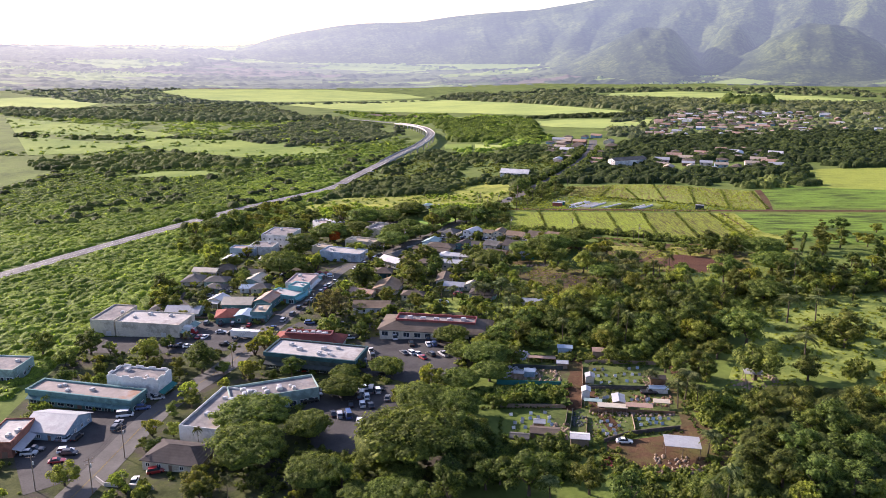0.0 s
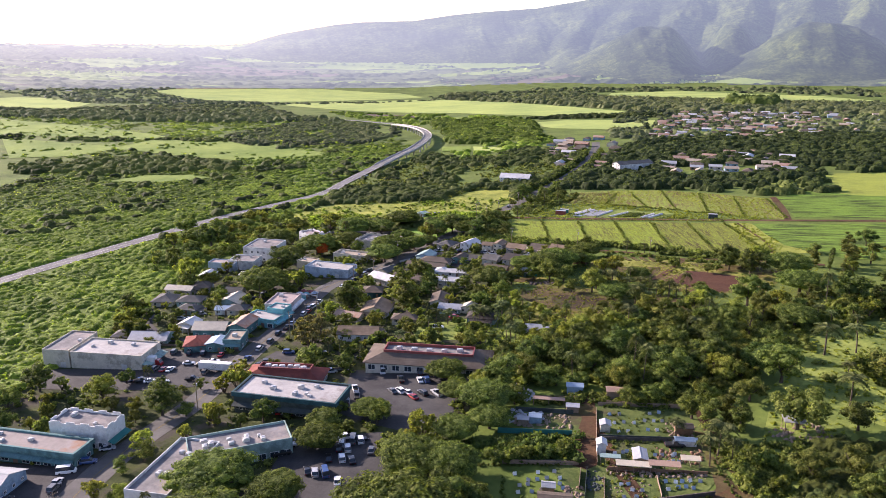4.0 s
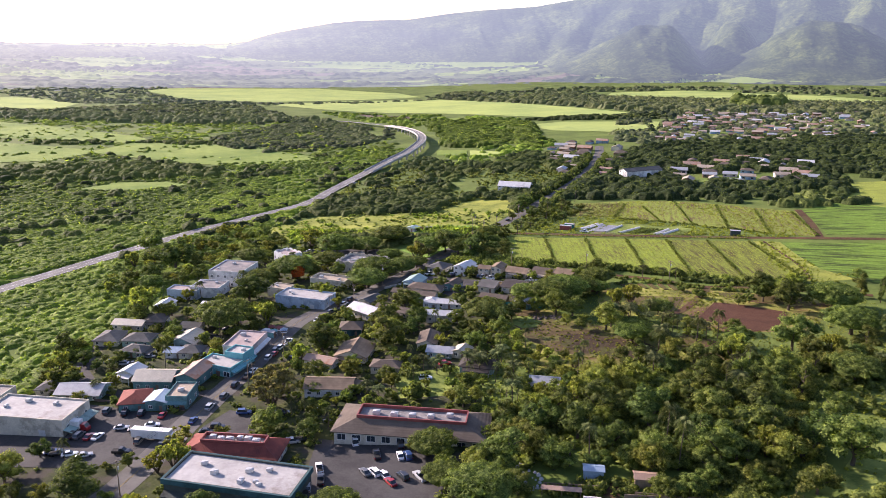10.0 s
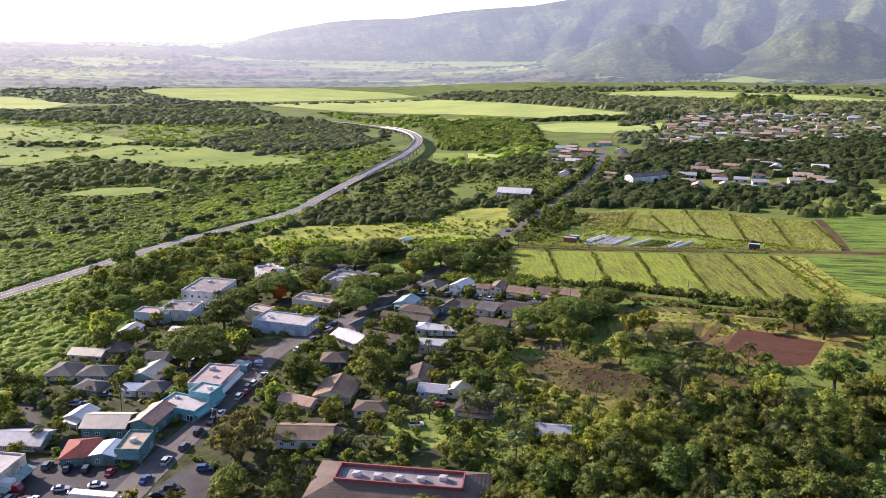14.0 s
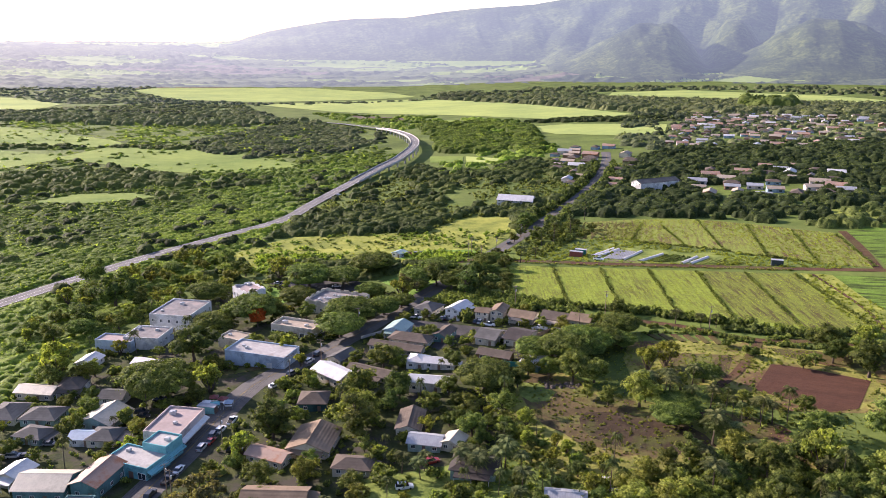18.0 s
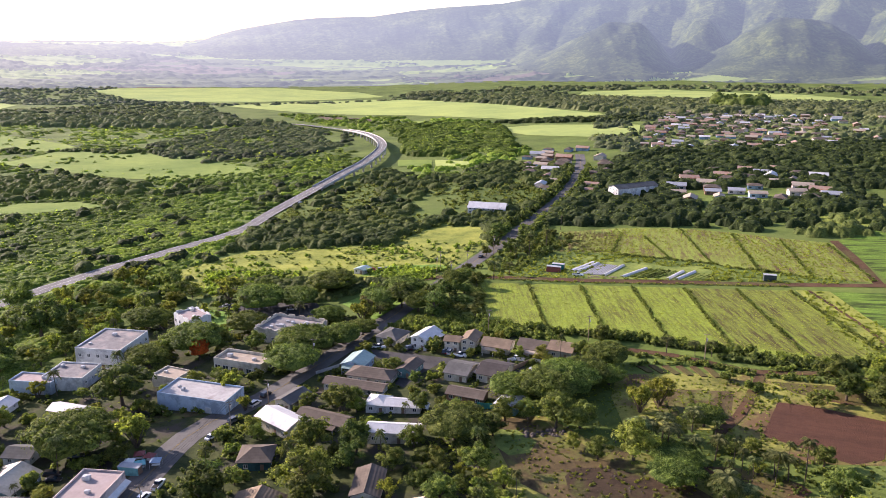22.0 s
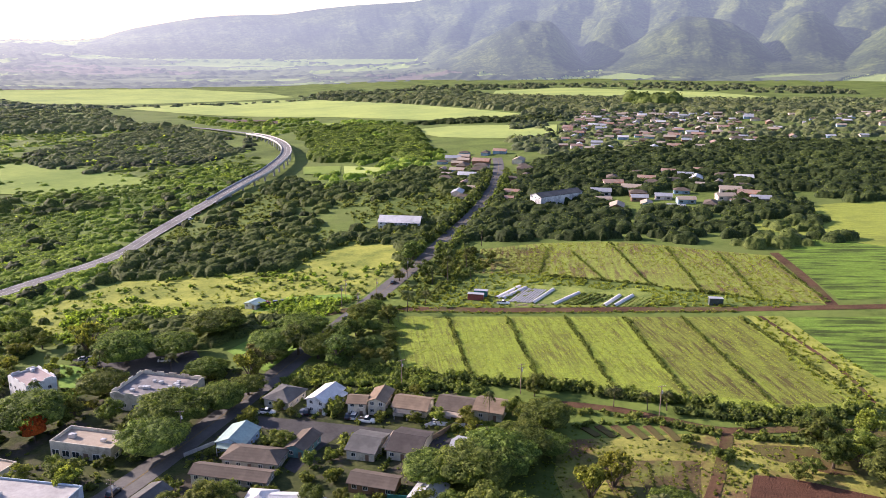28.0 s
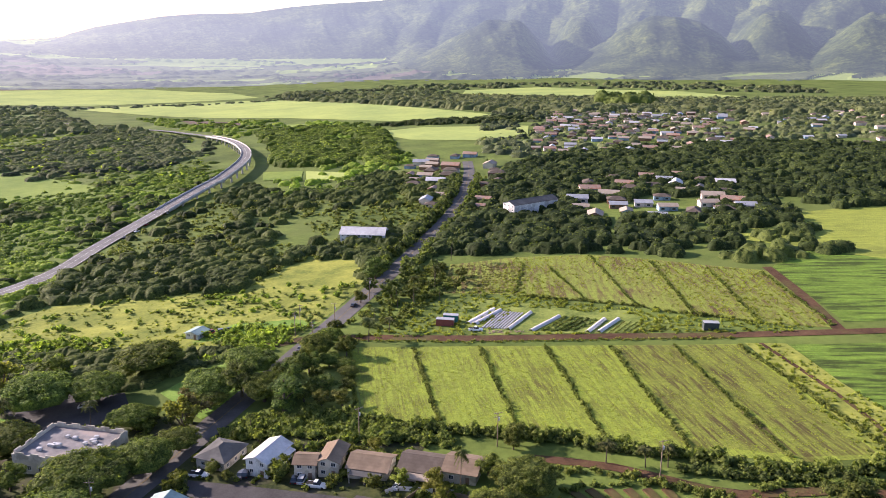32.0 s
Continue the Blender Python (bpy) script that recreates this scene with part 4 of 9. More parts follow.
def canopy(name, xy, r, mat, label, squash, rise, seed, leaves=1.0, category="shrubs"):
    """One closed roof of leaves over many crowns of radius r at points xy, with clefts between them and sprays of leaves on top."""
    rg = np.random.default_rng(seed)
    top = float(r.max())
    lo, hi = xy.min(0) - top, xy.max(0) + top
    cell = max(float(r.mean()) * 0.22, math.sqrt(float(np.prod(hi - lo)) / 110000))
    xs, ys = np.arange(lo[0], hi[0] + cell, cell), np.arange(lo[1], hi[1] + cell, cell)
    H = np.full((len(ys), len(xs)), -1.0)
    lift = (r * rise)[:, None].repeat(5, 1).ravel()
    w = r[:, None] * squash * rg.uniform(0.7, 1.2, (len(r), 1)) * np.array([1, 0.95, 0.9, 0.85, 0.8]) * rg.uniform(0.75, 1.15, (len(r), 5))
    turn, reach = rg.uniform(0, 6.28, (len(r), 5)), rg.uniform(0.45, 0.8, (len(r), 5)) * np.array([0, 1, 1, 1, 1])
    px = (xy[:, :1] + np.cos(turn) * reach * r[:, None]).ravel()
    py = (xy[:, 1:] + np.sin(turn) * reach * r[:, None]).ravel()
    q_ = (r[:, None] * np.array([0.85, 0.5, 0.45, 0.4, 0.36])).ravel()
    I0, I1 = np.searchsorted(ys, py - q_), np.searchsorted(ys, py + q_)
    J0, J1 = np.searchsorted(xs, px - q_), np.searchsorted(xs, px + q_)
    for x, y, q, h, z, i0, i1, j0, j1 in zip(px, py, q_, w.ravel(), lift, I0, I1, J0, J1):
        d = ((xs[None, j0:j1] - x) ** 2 + (ys[i0:i1, None] - y) ** 2) / (q * q)
        H[i0:i1, j0:j1] = np.maximum(H[i0:i1, j0:j1], np.where(d < 1, z + h * np.sqrt(np.maximum(1 - d, 0)), -1.0))
    amp = float(r.mean()) * 0.3
    grain = 0.5 * lattice(H.shape, 3.7, rg) + 0.35 * lattice(H.shape, 1.7, rg) + 0.5 * rg.random(H.shape) - 0.7
    H = np.where(H > 0, np.maximum(H + amp * grain, 0.1), -0.4)
    X, Y = np.meshgrid(xs, ys)
    X, Y = X + rg.uniform(-0.3, 0.3, X.shape) * cell, Y + rg.uniform(-0.3, 0.3, X.shape) * cell
    V = np.stack([X, Y, gz(X, Y) + H], -1).reshape(-1, 3)
    idx = np.arange(H.size).reshape(H.shape)
    F = np.stack([idx[:-1, :-1], idx[:-1, 1:], idx[1:, 1:], idx[1:, :-1]], -1).reshape(-1, 4)
    F = F[H.ravel()[F].max(1) > 0]
    used, F = np.unique(F, return_inverse=True)
    F = F.reshape(-1, 4)
    high = used[H.ravel()[used] > 0.4 * amp]
    gy_, gx_ = np.gradient(H, cell)
    nrm = np.stack([-gx_, -gy_, np.ones_like(H)], -1).reshape(-1, 3)
    nrm /= np.linalg.norm(nrm, axis=1, keepdims=True)
    pick = rg.choice(high, min(int(len(high) * leaves), 60000))
    P = V[pick] + rg.normal(size=(len(pick), 3)) * cell * 0.3
    lv, lf = leaf_sprays(P, nrm[pick], cell * 0.55, rg, 0.6)
    V = V[used]
    tri = np.concatenate([F[:, [0, 1, 2]], F[:, [0, 2, 3]]])
    smooth = np.concatenate([np.ones(len(tri), bool), np.zeros(len(lf), bool)])
    ob = new(name, mesh_np(name, np.concatenate([V, lv]), np.concatenate([tri, lf + len(V)]), mat, smooth))
    return tagged(ob, label, category, kind="stuff")


def thicket(name, poly, n, r0, r1, mat, label, quads=14, size=0.16, clear=(), squash=0.8, patchy=0.0, seed=1, grow=0.0, rise=0.3, lobes=2, closed=False):
    """Plants scattered in an outline: tall ones close into a canopy, low ones are bushes."""
    rg = np.random.default_rng(seed)
    P = np.array(poly, float)
    lo, hi = P.min(0), P.max(0)
    xy = rg.uniform(lo, hi, (n * 6, 2))
    xy = xy[inside(poly, xy[:, 0], xy[:, 1])]
    for c in clear:
        xy = xy[~inside(c, xy[:, 0], xy[:, 1])]
    xy = xy[(road_gap(xy[:, 0], xy[:, 1], hw_line) > 8 + r1 * 0.6) & (road_gap(xy[:, 0], xy[:, 1], st_line) > 7 + r1 * 0.6)]
    if patchy:
        keep = np.array([noise.noise((a * 0.016, b * 0.007, seed)) + rg.uniform(-0.25, 0.25) > patchy - 0.5 for a, b in xy])
        xy = xy[keep]
    if P[:, 1].max() > 900:
        xy = xy[:2 * n]
        xy = xy[((xy[:, None] - np.array(SPOTS)[None]) ** 2).sum(-1).min(1) > (4 + 0.4 * r1) ** 2]
    xy = xy[:n]
    r = rg.uniform(r0, r1, len(xy)) * (1 + grow * np.maximum(xy[:, 1] - 600, 0) / 600)
    if closed or r1 >= 2.7:
        return canopy(name, xy, r * 1.2, M[mat], label, squash * 0.8, rise * 0.7, seed, 0.7)
    return bushes(name, xy, r, M[mat], label, quads, size, squash, rise=rise, lobes=lobes)


def hedge(name, pts, r, gap, mat, label, quads=14, wobble=0.5, size=0.18, tall=0.8):
    line = spline(pts, gap)
    rg = np.random.default_rng(len(line))
    xy = np.array([(p.x, p.y) for p in line]) + rg.normal(size=(len(line), 2)) * wobble
    return bushes(name, xy, r * rg.uniform(0.6, 1.25, len(xy)), M[mat], label, quads, size, tall, "hedge")


def grove(poly, n, kinds, r0, r1, seed, clear=(), room=0.62, tall=(0.8, 1.15)):
    """Single trees in an outline, clear of roads, buildings and one another."""
    rg = np.random.default_rng(seed)
    P = np.array(poly, float)
    lo, hi = P.min(0), P.max(0)
    names = list(kinds)
    w = np.array([kinds[k] for k in names], float)
    made = 0
    for _ in range(n * 12):
        if made >= n:
            break
        x, y = rg.uniform(lo, hi)
        r = rg.uniform(r0, r1) * (1.0 if rg.random() > 0.15 else 1.3)
        if not inside(poly, x, y) or any(inside(c, x, y) for c in clear):
            continue
        if road_gap(x, y, hw_line) < 7 or road_gap(x, y, st_line) < 6 + r:
            continue
        if any((x - a) ** 2 + (y - b) ** 2 < (room * (r + q)) ** 2 for a, b, q in planted):
            continue
        bad = False
        for a, b, rot, bw, bd in footprints:
            c, s = math.cos(radians(rot)), math.sin(radians(rot))
            u, v = (x - a) * c + (y - b) * s, -(x - a) * s + (y - b) * c
            if abs(u) < bw / 2 + r * 0.45 and abs(v) < bd / 2 + r * 0.45:
                bad = True
                break
        if bad:
            continue
        k = names[int(rg.choice(len(names), p=w / w.sum()))]
        tree(k, float(x), float(y), float(r) * (0.55 if k == "palm" else 1.0), float(rg.uniform(*tall)) * (1.6 if k == "palm" else 1.0))
        made += 1

# ---------------------------------------------------------------- building materials
def plain(name, col, rough=0.8, var=0.12, scale=0.6, bump=0.1, metal=0.0, stain=None, vary=0.0):
    d, l = tuple(c * (1 - var) for c in col), tuple(min(c * (1 + var), 0.95) for c in col)
    return surface(name, d, l, scale, scale * 6, rough, bump, 4.0, vary, metal, stain)


def ribbed(name, col, pitch, rough=0.5, metal=0.0, stain=None, var=0.15, along="X"):
    """A roof with ribs or courses a pitch apart."""
    m = plain(name, col, rough, var, 0.25, 0, metal, stain)
    ns, ls = m.node_tree.nodes, m.node_tree.links
    co = ns.new("ShaderNodeTexCoord").outputs["Object"]
    w = ns.new("ShaderNodeTexWave")
    w.bands_direction = along
    w.inputs["Scale"].default_value = 0.314 / pitch
    w.inputs["Distortion"].default_value = 0.4
    ls.new(co, w.inputs["Vector"])
    bp = ns.new("ShaderNodeBump")
    bp.inputs["Strength"].default_value, bp.inputs["Distance"].default_value = 0.3, 0.06
    ls.new(w.outputs[1], bp.inputs["Height"])
    ls.new(bp.outputs[0], ns["Principled BSDF"].inputs["Normal"])
    return m


for nm, col in dict(white=(0.62, 0.62, 0.60), cream=(0.55, 0.50, 0.40), teal=(0.11, 0.22, 0.22), tealpale=(0.29, 0.40, 0.36), tealdark=(0.035, 0.09, 0.10),
                    turq=(0.15, 0.40, 0.42), blue=(0.38, 0.46, 0.53), bluepale=(0.36, 0.46, 0.58), bluegrey=(0.26, 0.36, 0.44), brick=(0.30, 0.13, 0.09),
                    dark=(0.06, 0.075, 0.07), pinkwall=(0.60, 0.50, 0.46), brownwall=(0.22, 0.13, 0.08)).items():
    M[nm] = plain(nm + "_painted_wall", col, 0.8, 0.14, 0.35, 0.1, stain=tuple(c * 0.6 for c in col))
M["roofwhite"] = plain("white_roof_coating", (0.38, 0.365, 0.345), 0.75, 0.2, 0.16, 0.1, stain=(0.24, 0.215, 0.195))
M["roofgrey"] = plain("grey_roof_felt", (0.20, 0.19, 0.185), 0.85, 0.28, 0.2, 0.15, stain=(0.31, 0.26, 0.23))
M["roofrust"] = plain("rust_streaked_roof", (0.27, 0.235, 0.215), 0.8, 0.18, 0.12, 0.15, stain=(0.30, 0.15, 0.08))
M["rooftan"] = plain("tan_roof", (0.36, 0.30, 0.23), 0.85, 0.15, 0.2, 0.15, stain=(0.30, 0.22, 0.16))
M["roofpink"] = plain("faded_pink_roof", (0.34, 0.275, 0.255), 0.85, 0.15, 0.15, 0.15, stain=(0.33, 0.27, 0.26))
for nm, col in dict(metalwhite=(0.55, 0.54, 0.52), metalgrey=(0.34, 0.35, 0.36), metaltan=(0.50, 0.44, 0.33), metalblue=(0.28, 0.37, 0.46), metalgreen=(0.26, 0.36, 0.32)).items():
    M[nm] = ribbed(nm + "_sheet_roof", col, 0.6, 0.5, stain=tuple(c * 0.75 for c in col))
M["metalrust"] = ribbed("rusty_sheet_roof", (0.33, 0.22, 0.16), 0.6, 0.7, stain=(0.30, 0.12, 0.05))
for nm, col in dict(shinglegrey=(0.10, 0.098, 0.092), shinglebrown=(0.115, 0.092, 0.072), shingledark=(0.06, 0.052, 0.048), shingletan=(0.20, 0.148, 0.10)).items():
    M[nm] = ribbed(nm + "_roof", col, 0.35, 0.9, stain=tuple(c * 1.3 for c in col), along="Z")
M["tilered"] = ribbed("red_tile_roof", (0.21, 0.055, 0.04), 0.5, 0.8, stain=(0.13, 0.04, 0.032))
M["redtrim"] = plain("red_painted_trim", (0.22, 0.05, 0.042), 0.6)
M["trim"] = plain("white_trim", (0.70, 0.69, 0.66), 0.6)
M["greenawning"] = plain("green_canvas_awning", (0.03, 0.17, 0.15), 0.8)
M["pane"] = nodes_of("window_glass")[0]
_b = M["pane"].node_tree.nodes["Principled BSDF"]
_b.inputs["Base Color"].default_value, _b.inputs["Roughness"].default_value = (0.03, 0.04, 0.05, 1), 0.08
M["unit"] = plain("galvanised_unit", (0.50, 0.50, 0.49), 0.5, 0.15, 1.0, 0.1, 0.3)
M["doorwood"] = plain("brown_door", (0.16, 0.10, 0.07), 0.6)
M["wood"] = plain("weathered_wood", (0.24, 0.18, 0.13), 0.85, 0.2, 0.8, 0.3)
M["rubble"] = plain("lava_rock", (0.10, 0.085, 0.075), 0.95, 0.3, 0.8, 0.6)


# ---------------------------------------------------------------- buildings
footprints = []
WIN = {}


def shared(key, make):
    if key not in WIN:
        WIN[key] = make()
    return WIN[key]


def frame_mesh(w, h):
    bm = bmesh.new()
    for x0, x1, z0, z1 in ((-w / 2, w / 2, 0, 0.1), (-w / 2, w / 2, h - 0.1, h), (-w / 2, -w / 2 + 0.1, 0.1, h - 0.1), (w / 2 - 0.1, w / 2, 0.1, h - 0.1), (-0.04, 0.04, 0.1, h - 0.1)):
        bx(bm, x0, x1, -0.07, 0.06, z0, z1)
    me = bpy.data.meshes.new("window")
    bm.to_mesh(me)
    bm.free()
    me.materials.append(M["trim"])
    return me


def pane_mesh(w, h):
    bm = box_bm(-w / 2 + 0.08, w / 2 - 0.08, -0.02, 0.05, 0.08, h - 0.08)
    me = bpy.data.meshes.new("pane")
    bm.to_mesh(me)
    bm.free()
    me.materials.append(M["pane"])
    return me


def window(parent, x, y, z, side, w, h):
    """A window with its pane, set in a wall; side: 0 front, 1 right, 2 back, 3 left."""
    w, h = round(w, 1), round(h, 1)
    ob = part("window", shared(("f", w, h), lambda: frame_mesh(w, h)), None, parent)
    ob.matrix_basis = pose(x, y, z, 0, 0, (0, 90, 180, 270)[side])
    part("pane", shared(("p", w, h), lambda: pane_mesh(w, h)), None, ob)
    return ob


def window_row(parent, w, d, z, side, n, ww, wh, skip=()):
    span = w if side in (0, 2) else d
    for i in range(n):
        if i in skip:
            continue
        u = -span / 2 + span * (i + 0.5) / n
        p = ((u, -d / 2), (w / 2, u), (u, d / 2), (-w / 2, u))[side]
        window(parent, p[0], p[1], z, side, ww, wh)


def door(parent, x, y, side, w=1.0, h=2.1, mat="doorwood"):
    ob = part("door", box_bm(-w / 2, w / 2, -0.06, 0.05, 0, h, bevel=0.015), M[mat], parent)
    ob.matrix_basis = pose(x, y, 0, 0, 0, (0, 90, 180, 270)[side])
    return ob


def roof_unit(parent, x, y, z, s, rot=0):
    bm = box_bm(-0.8 * s, 0.8 * s, -0.6 * s, 0.6 * s, 0, 0.9 * s, bevel=0.05 * s)
    tube(bm, [(0.2 * s, 0, 0.88 * s), (0.2 * s, 0, 1.02 * s)], [0.42 * s, 0.40 * s], 10)
    bx(bm, -0.95 * s, -0.8 * s, -0.3 * s, 0.3 * s, 0, 0.5 * s)
    ob = part("roof_unit", bm, M["unit"], parent)
    ob.matrix_basis = pose(x, y, z, 0, 0, rot)
    return ob


def flat(x, y, rot, w, d, h, wall, roof, label, parapet=0.5, name="shop_building", units=3, front="shop", awning=None, storeys=1, steps=False, fascia=None):
    """A flat-roofed building with parapet, roof units, openings and an awning."""
    t = thing(name, x, y, rot, label, "building")
    footprints.append((x, y, rot, w, d))
    th, hw, hd, top = 0.25, w / 2, d / 2, h + parapet
    bm = bmesh.new()
    ring = lambda a, b, z: [bm.verts.new(p) for p in ((-a, -b, z), (a, -b, z), (a, b, z), (-a, b, z))]
    loops = [ring(hw, hd, -1.6), ring(hw, hd, top), ring(hw - th, hd - th, top), ring(hw - th, hd - th, h - 0.3)]
    for a, b in zip(loops, loops[1:]):
        for k in range(4):
            bm.faces.new((a[k], a[(k + 1) % 4], b[(k + 1) % 4], b[k]))
    if steps:
        n = max(3, int(w / 4))
        for k in range(n):
            u = -hw + w * (k + 0.5) / n
            for yy in (-hd, hd - th):
                bx(bm, u - w / n * 0.28, u + w / n * 0.28, yy, yy + th, top - 0.02, top + 0.55)
        n = max(2, int(d / 4))
        for k in range(n):
            u = -hd + d * (k + 0.5) / n
            for xx in (-hw, hw - th):
                bx(bm, xx, xx + th, u - d / n * 0.28, u + d / n * 0.28, top - 0.02, top + 0.55)
    part("wall", bm, M[wall], t)
    part("roof", box_bm(-hw + th, hw - th, -hd + th, hd - th, h - 0.35, h), M[roof], t)
    if fascia:
        bm = bmesh.new()
        for x0, x1, y0, y1 in ((-hw - 0.5, hw + 0.5, -hd - 0.5, -hd), (-hw - 0.5, hw + 0.5, hd, hd + 0.5), (-hw - 0.5, -hw, -hd, hd), (hw, hw + 0.5, -hd, hd)):
            bx(bm, x0, x1, y0, y1, h - 0.9, top + 0.05)
        part("fascia", bm, M[fascia], t)
    rg = random.Random(int(x * 7 + y * 3))
    for k in range(units):
        roof_unit(t, rg.uniform(-hw * 0.75, hw * 0.75), rg.uniform(-hd * 0.55, hd * 0.55), h, rg.uniform(0.7, 1.25), rg.choice((0, 90, 4)))
    n = max(2, int(w / 3.2))
    sn = max(1, int(d / 4))
    if front == "shop":
        window_row(t, w, d, 0.5, 0, n, w / n * 0.72, 2.0, skip=(n // 2,))
        door(t, -hw + w * (n // 2 + 0.5) / n, -hd, 0, 1.6, 2.3)
        window_row(t, w, d, 0.9, 1, sn, 1.6, 1.5)
        window_row(t, w, d, 0.9, 3, sn, 1.6, 1.5)
    elif front == "windows":
        for s in range(storeys):
            z = 0.9 + s * (h / storeys)
            window_row(t, w, d, z, 0, n, 1.3, 1.4)
            window_row(t, w, d, z, 1, sn, 1.3, 1.4)
            window_row(t, w, d, z, 3, sn, 1.3, 1.4)
        door(t, hw * 0.2, -hd, 0, 1.2, 2.2)
    else:
        door(t, hw * 0.5, -hd, 0, 2.2, 2.6, "unit")
        window_row(t, w, d, h * 0.5, 1, sn, 1.2, 1.0)
    if awning:
        side, mat, deep = awning
        bm = bmesh.new()
        span = w if side in (0, 2) else d
        vs = [bm.verts.new(p) for p in ((-span / 2, 0, 3.2), (span / 2, 0, 3.2), (span / 2, -deep, 2.6), (-span / 2, -deep, 2.6), (-span / 2, 0, 3.08), (span / 2, 0, 3.08), (span / 2, -deep, 2.35), (-span / 2, -deep, 2.35))]
        for q in ((3, 2, 1, 0), (4, 5, 6, 7), (0, 1, 5, 4), (1, 2, 6, 5), (2, 3, 7, 6), (3, 0, 4, 7)):
            bm.faces.new([vs[i] for i in q])
        ob = part("awning", bm, M[mat], t)
        ob.matrix_basis = pose(*((0, -hd, 0), (hw, 0, 0), (0, hd, 0), (-hw, 0, 0))[side], 0, 0, (0, 90, 180, 270)[side])
    return t


def pitched(w, d, h, rise, over, hip, thick=0.16, flip=False):
    """Roof mesh and gable-wall mesh; the ridge runs along the longer side unless flipped."""
    long_x = (w >= d) != flip
    a, b = (w / 2 + over, d / 2 + over) if long_x else (d / 2 + over, w / 2 + over)
    inset = min(b * 0.95, a * 0.8) if hip else 0.0
    eave = h - rise * over / (b - over)
    bm = bmesh.new()
    tr = (lambda x, y, z: (x, y, z)) if long_x else (lambda x, y, z: (-y, x, z))
    layers = []
    for dz in (0, thick):
        layers.append([bm.verts.new(tr(*p)) for p in ((-a, -b, eave + dz), (a, -b, eave + dz), (a, b, eave + dz), (-a, b, eave + dz), (-a + inset, 0, h + rise + dz), (a - inset, 0, h + rise + dz))])
    lo, hi = layers
    for q in ((0, 1, 5, 4), (2, 3, 4, 5)):
        bm.faces.new([hi[i] for i in q])
        bm.faces.new([lo[i] for i in q[::-1]])
    if hip:
        for q in ((1, 2, 5), (3, 0, 4)):
            bm.faces.new([hi[i] for i in q])
            bm.faces.new([lo[i] for i in q[::-1]])
        edge = ((0, 1), (1, 2), (2, 3), (3, 0))
    else:
        edge = ((0, 1), (1, 5), (5, 2), (2, 3), (3, 4), (4, 0))
    for i, j in edge:
        bm.faces.new((lo[i], lo[j], hi[j], hi[i]))
    wb = bmesh.new()
    bx(wb, -w / 2, w / 2, -d / 2, d / 2, -1.6, h)
    if not hip:
        aa, bb = (w / 2, d / 2) if long_x else (d / 2, w / 2)
        for s in (-1, 1):
            p = [wb.verts.new(tr(s * aa, -bb, h)), wb.verts.new(tr(s * aa, bb, h)), wb.verts.new(tr(s * aa, 0, h + rise - 0.02)),
                 wb.verts.new(tr(s * (aa - 0.15), -bb, h)), wb.verts.new(tr(s * (aa - 0.15), bb, h)), wb.verts.new(tr(s * (aa - 0.15), 0, h + rise - 0.02))]
            wb.faces.new((p[0], p[1], p[2]) if s > 0 else (p[2], p[1], p[0]))
            wb.faces.new((p[5], p[4], p[3]) if s > 0 else (p[3], p[4], p[5]))
    rb = bmesh.new()
    L = a - inset + (0.0 if hip else 0.02)
    for s in (-1, 1):
        vs = [rb.verts.new(tr(*p)) for p in ((-L, 0, h + rise + thick + 0.05), (L, 0, h + rise + thick + 0.05), (L, s * 0.22, h + rise + thick - 0.05), (-L, s * 0.22, h + rise + thick - 0.05))]
        rb.faces.new(vs)
    return bm, wb, rb


def house(x, y, rot, w, d, h, wall, roof, label, hip=False, flip=False, name="house", rise=None, storeys=1, porch=None, plainwall=False, over=0.55):
    """A pitched-roof house with windows, door, ridge cap and, where given, a lean-to porch on a side."""
    t = thing(name, x, y, rot, label, "house")
    footprints.append((x, y, rot, w, d))
    rise = rise or min(w, d) * 0.19
    rb, wb, cap = pitched(w, d, h, rise, over, hip, flip=flip)
    part("wall", wb, M[wall], t)
    rf = part("roof", rb, M[roof], t)
    part("ridge_cap", cap, M[roof], rf)
    if not plainwall:
        n, sn = max(2, int(w / 3)), max(2, int(d / 3.2))
        for s in range(storeys):
            z = 0.95 + s * h / storeys
            window_row(t, w, d, z, 0, n, 1.3, 1.2, skip=(n // 2,) if s == 0 else ())
            window_row(t, w, d, z, 1 if x < 20 else 3, sn, 1.1, 1.1)
        door(t, -w / 2 + w * (n // 2 + 0.5) / n, -d / 2, 0)
    if porch:
        side, deep, mat = porch
        span = (w if side in (0, 2) else d) * 0.8
        bm = bmesh.new()
        vs = [bm.verts.new(p) for p in ((-span / 2, 0.05, h - 0.1), (span / 2, 0.05, h - 0.1), (span / 2, -deep, h - 0.7), (-span / 2, -deep, h - 0.7), (-span / 2, 0.05, h - 0.24), (span / 2, 0.05, h - 0.24), (span / 2, -deep, h - 0.84), (-span / 2, -deep, h - 0.84))]
        for q in ((3, 2, 1, 0), (4, 5, 6, 7), (0, 1, 5, 4), (1, 2, 6, 5), (2, 3, 7, 6), (3, 0, 4, 7)):
            bm.faces.new([vs[i] for i in q])
        m = pose(*((0, -d / 2, 0), (w / 2, 0, 0), (0, d / 2, 0), (-w / 2, 0, 0))[side], 0, 0, (0, 90, 180, 270)[side])
        part("porch_roof", bm, M[mat], t).matrix_basis = m
        for u in (-span / 2 + 0.15, 0, span / 2 - 0.15):
            part("post", box_bm(u - 0.07, u + 0.07, -deep + 0.1, -deep + 0.24, -1.2, h - 0.8), M["trim"], t).matrix_basis = m
    return t


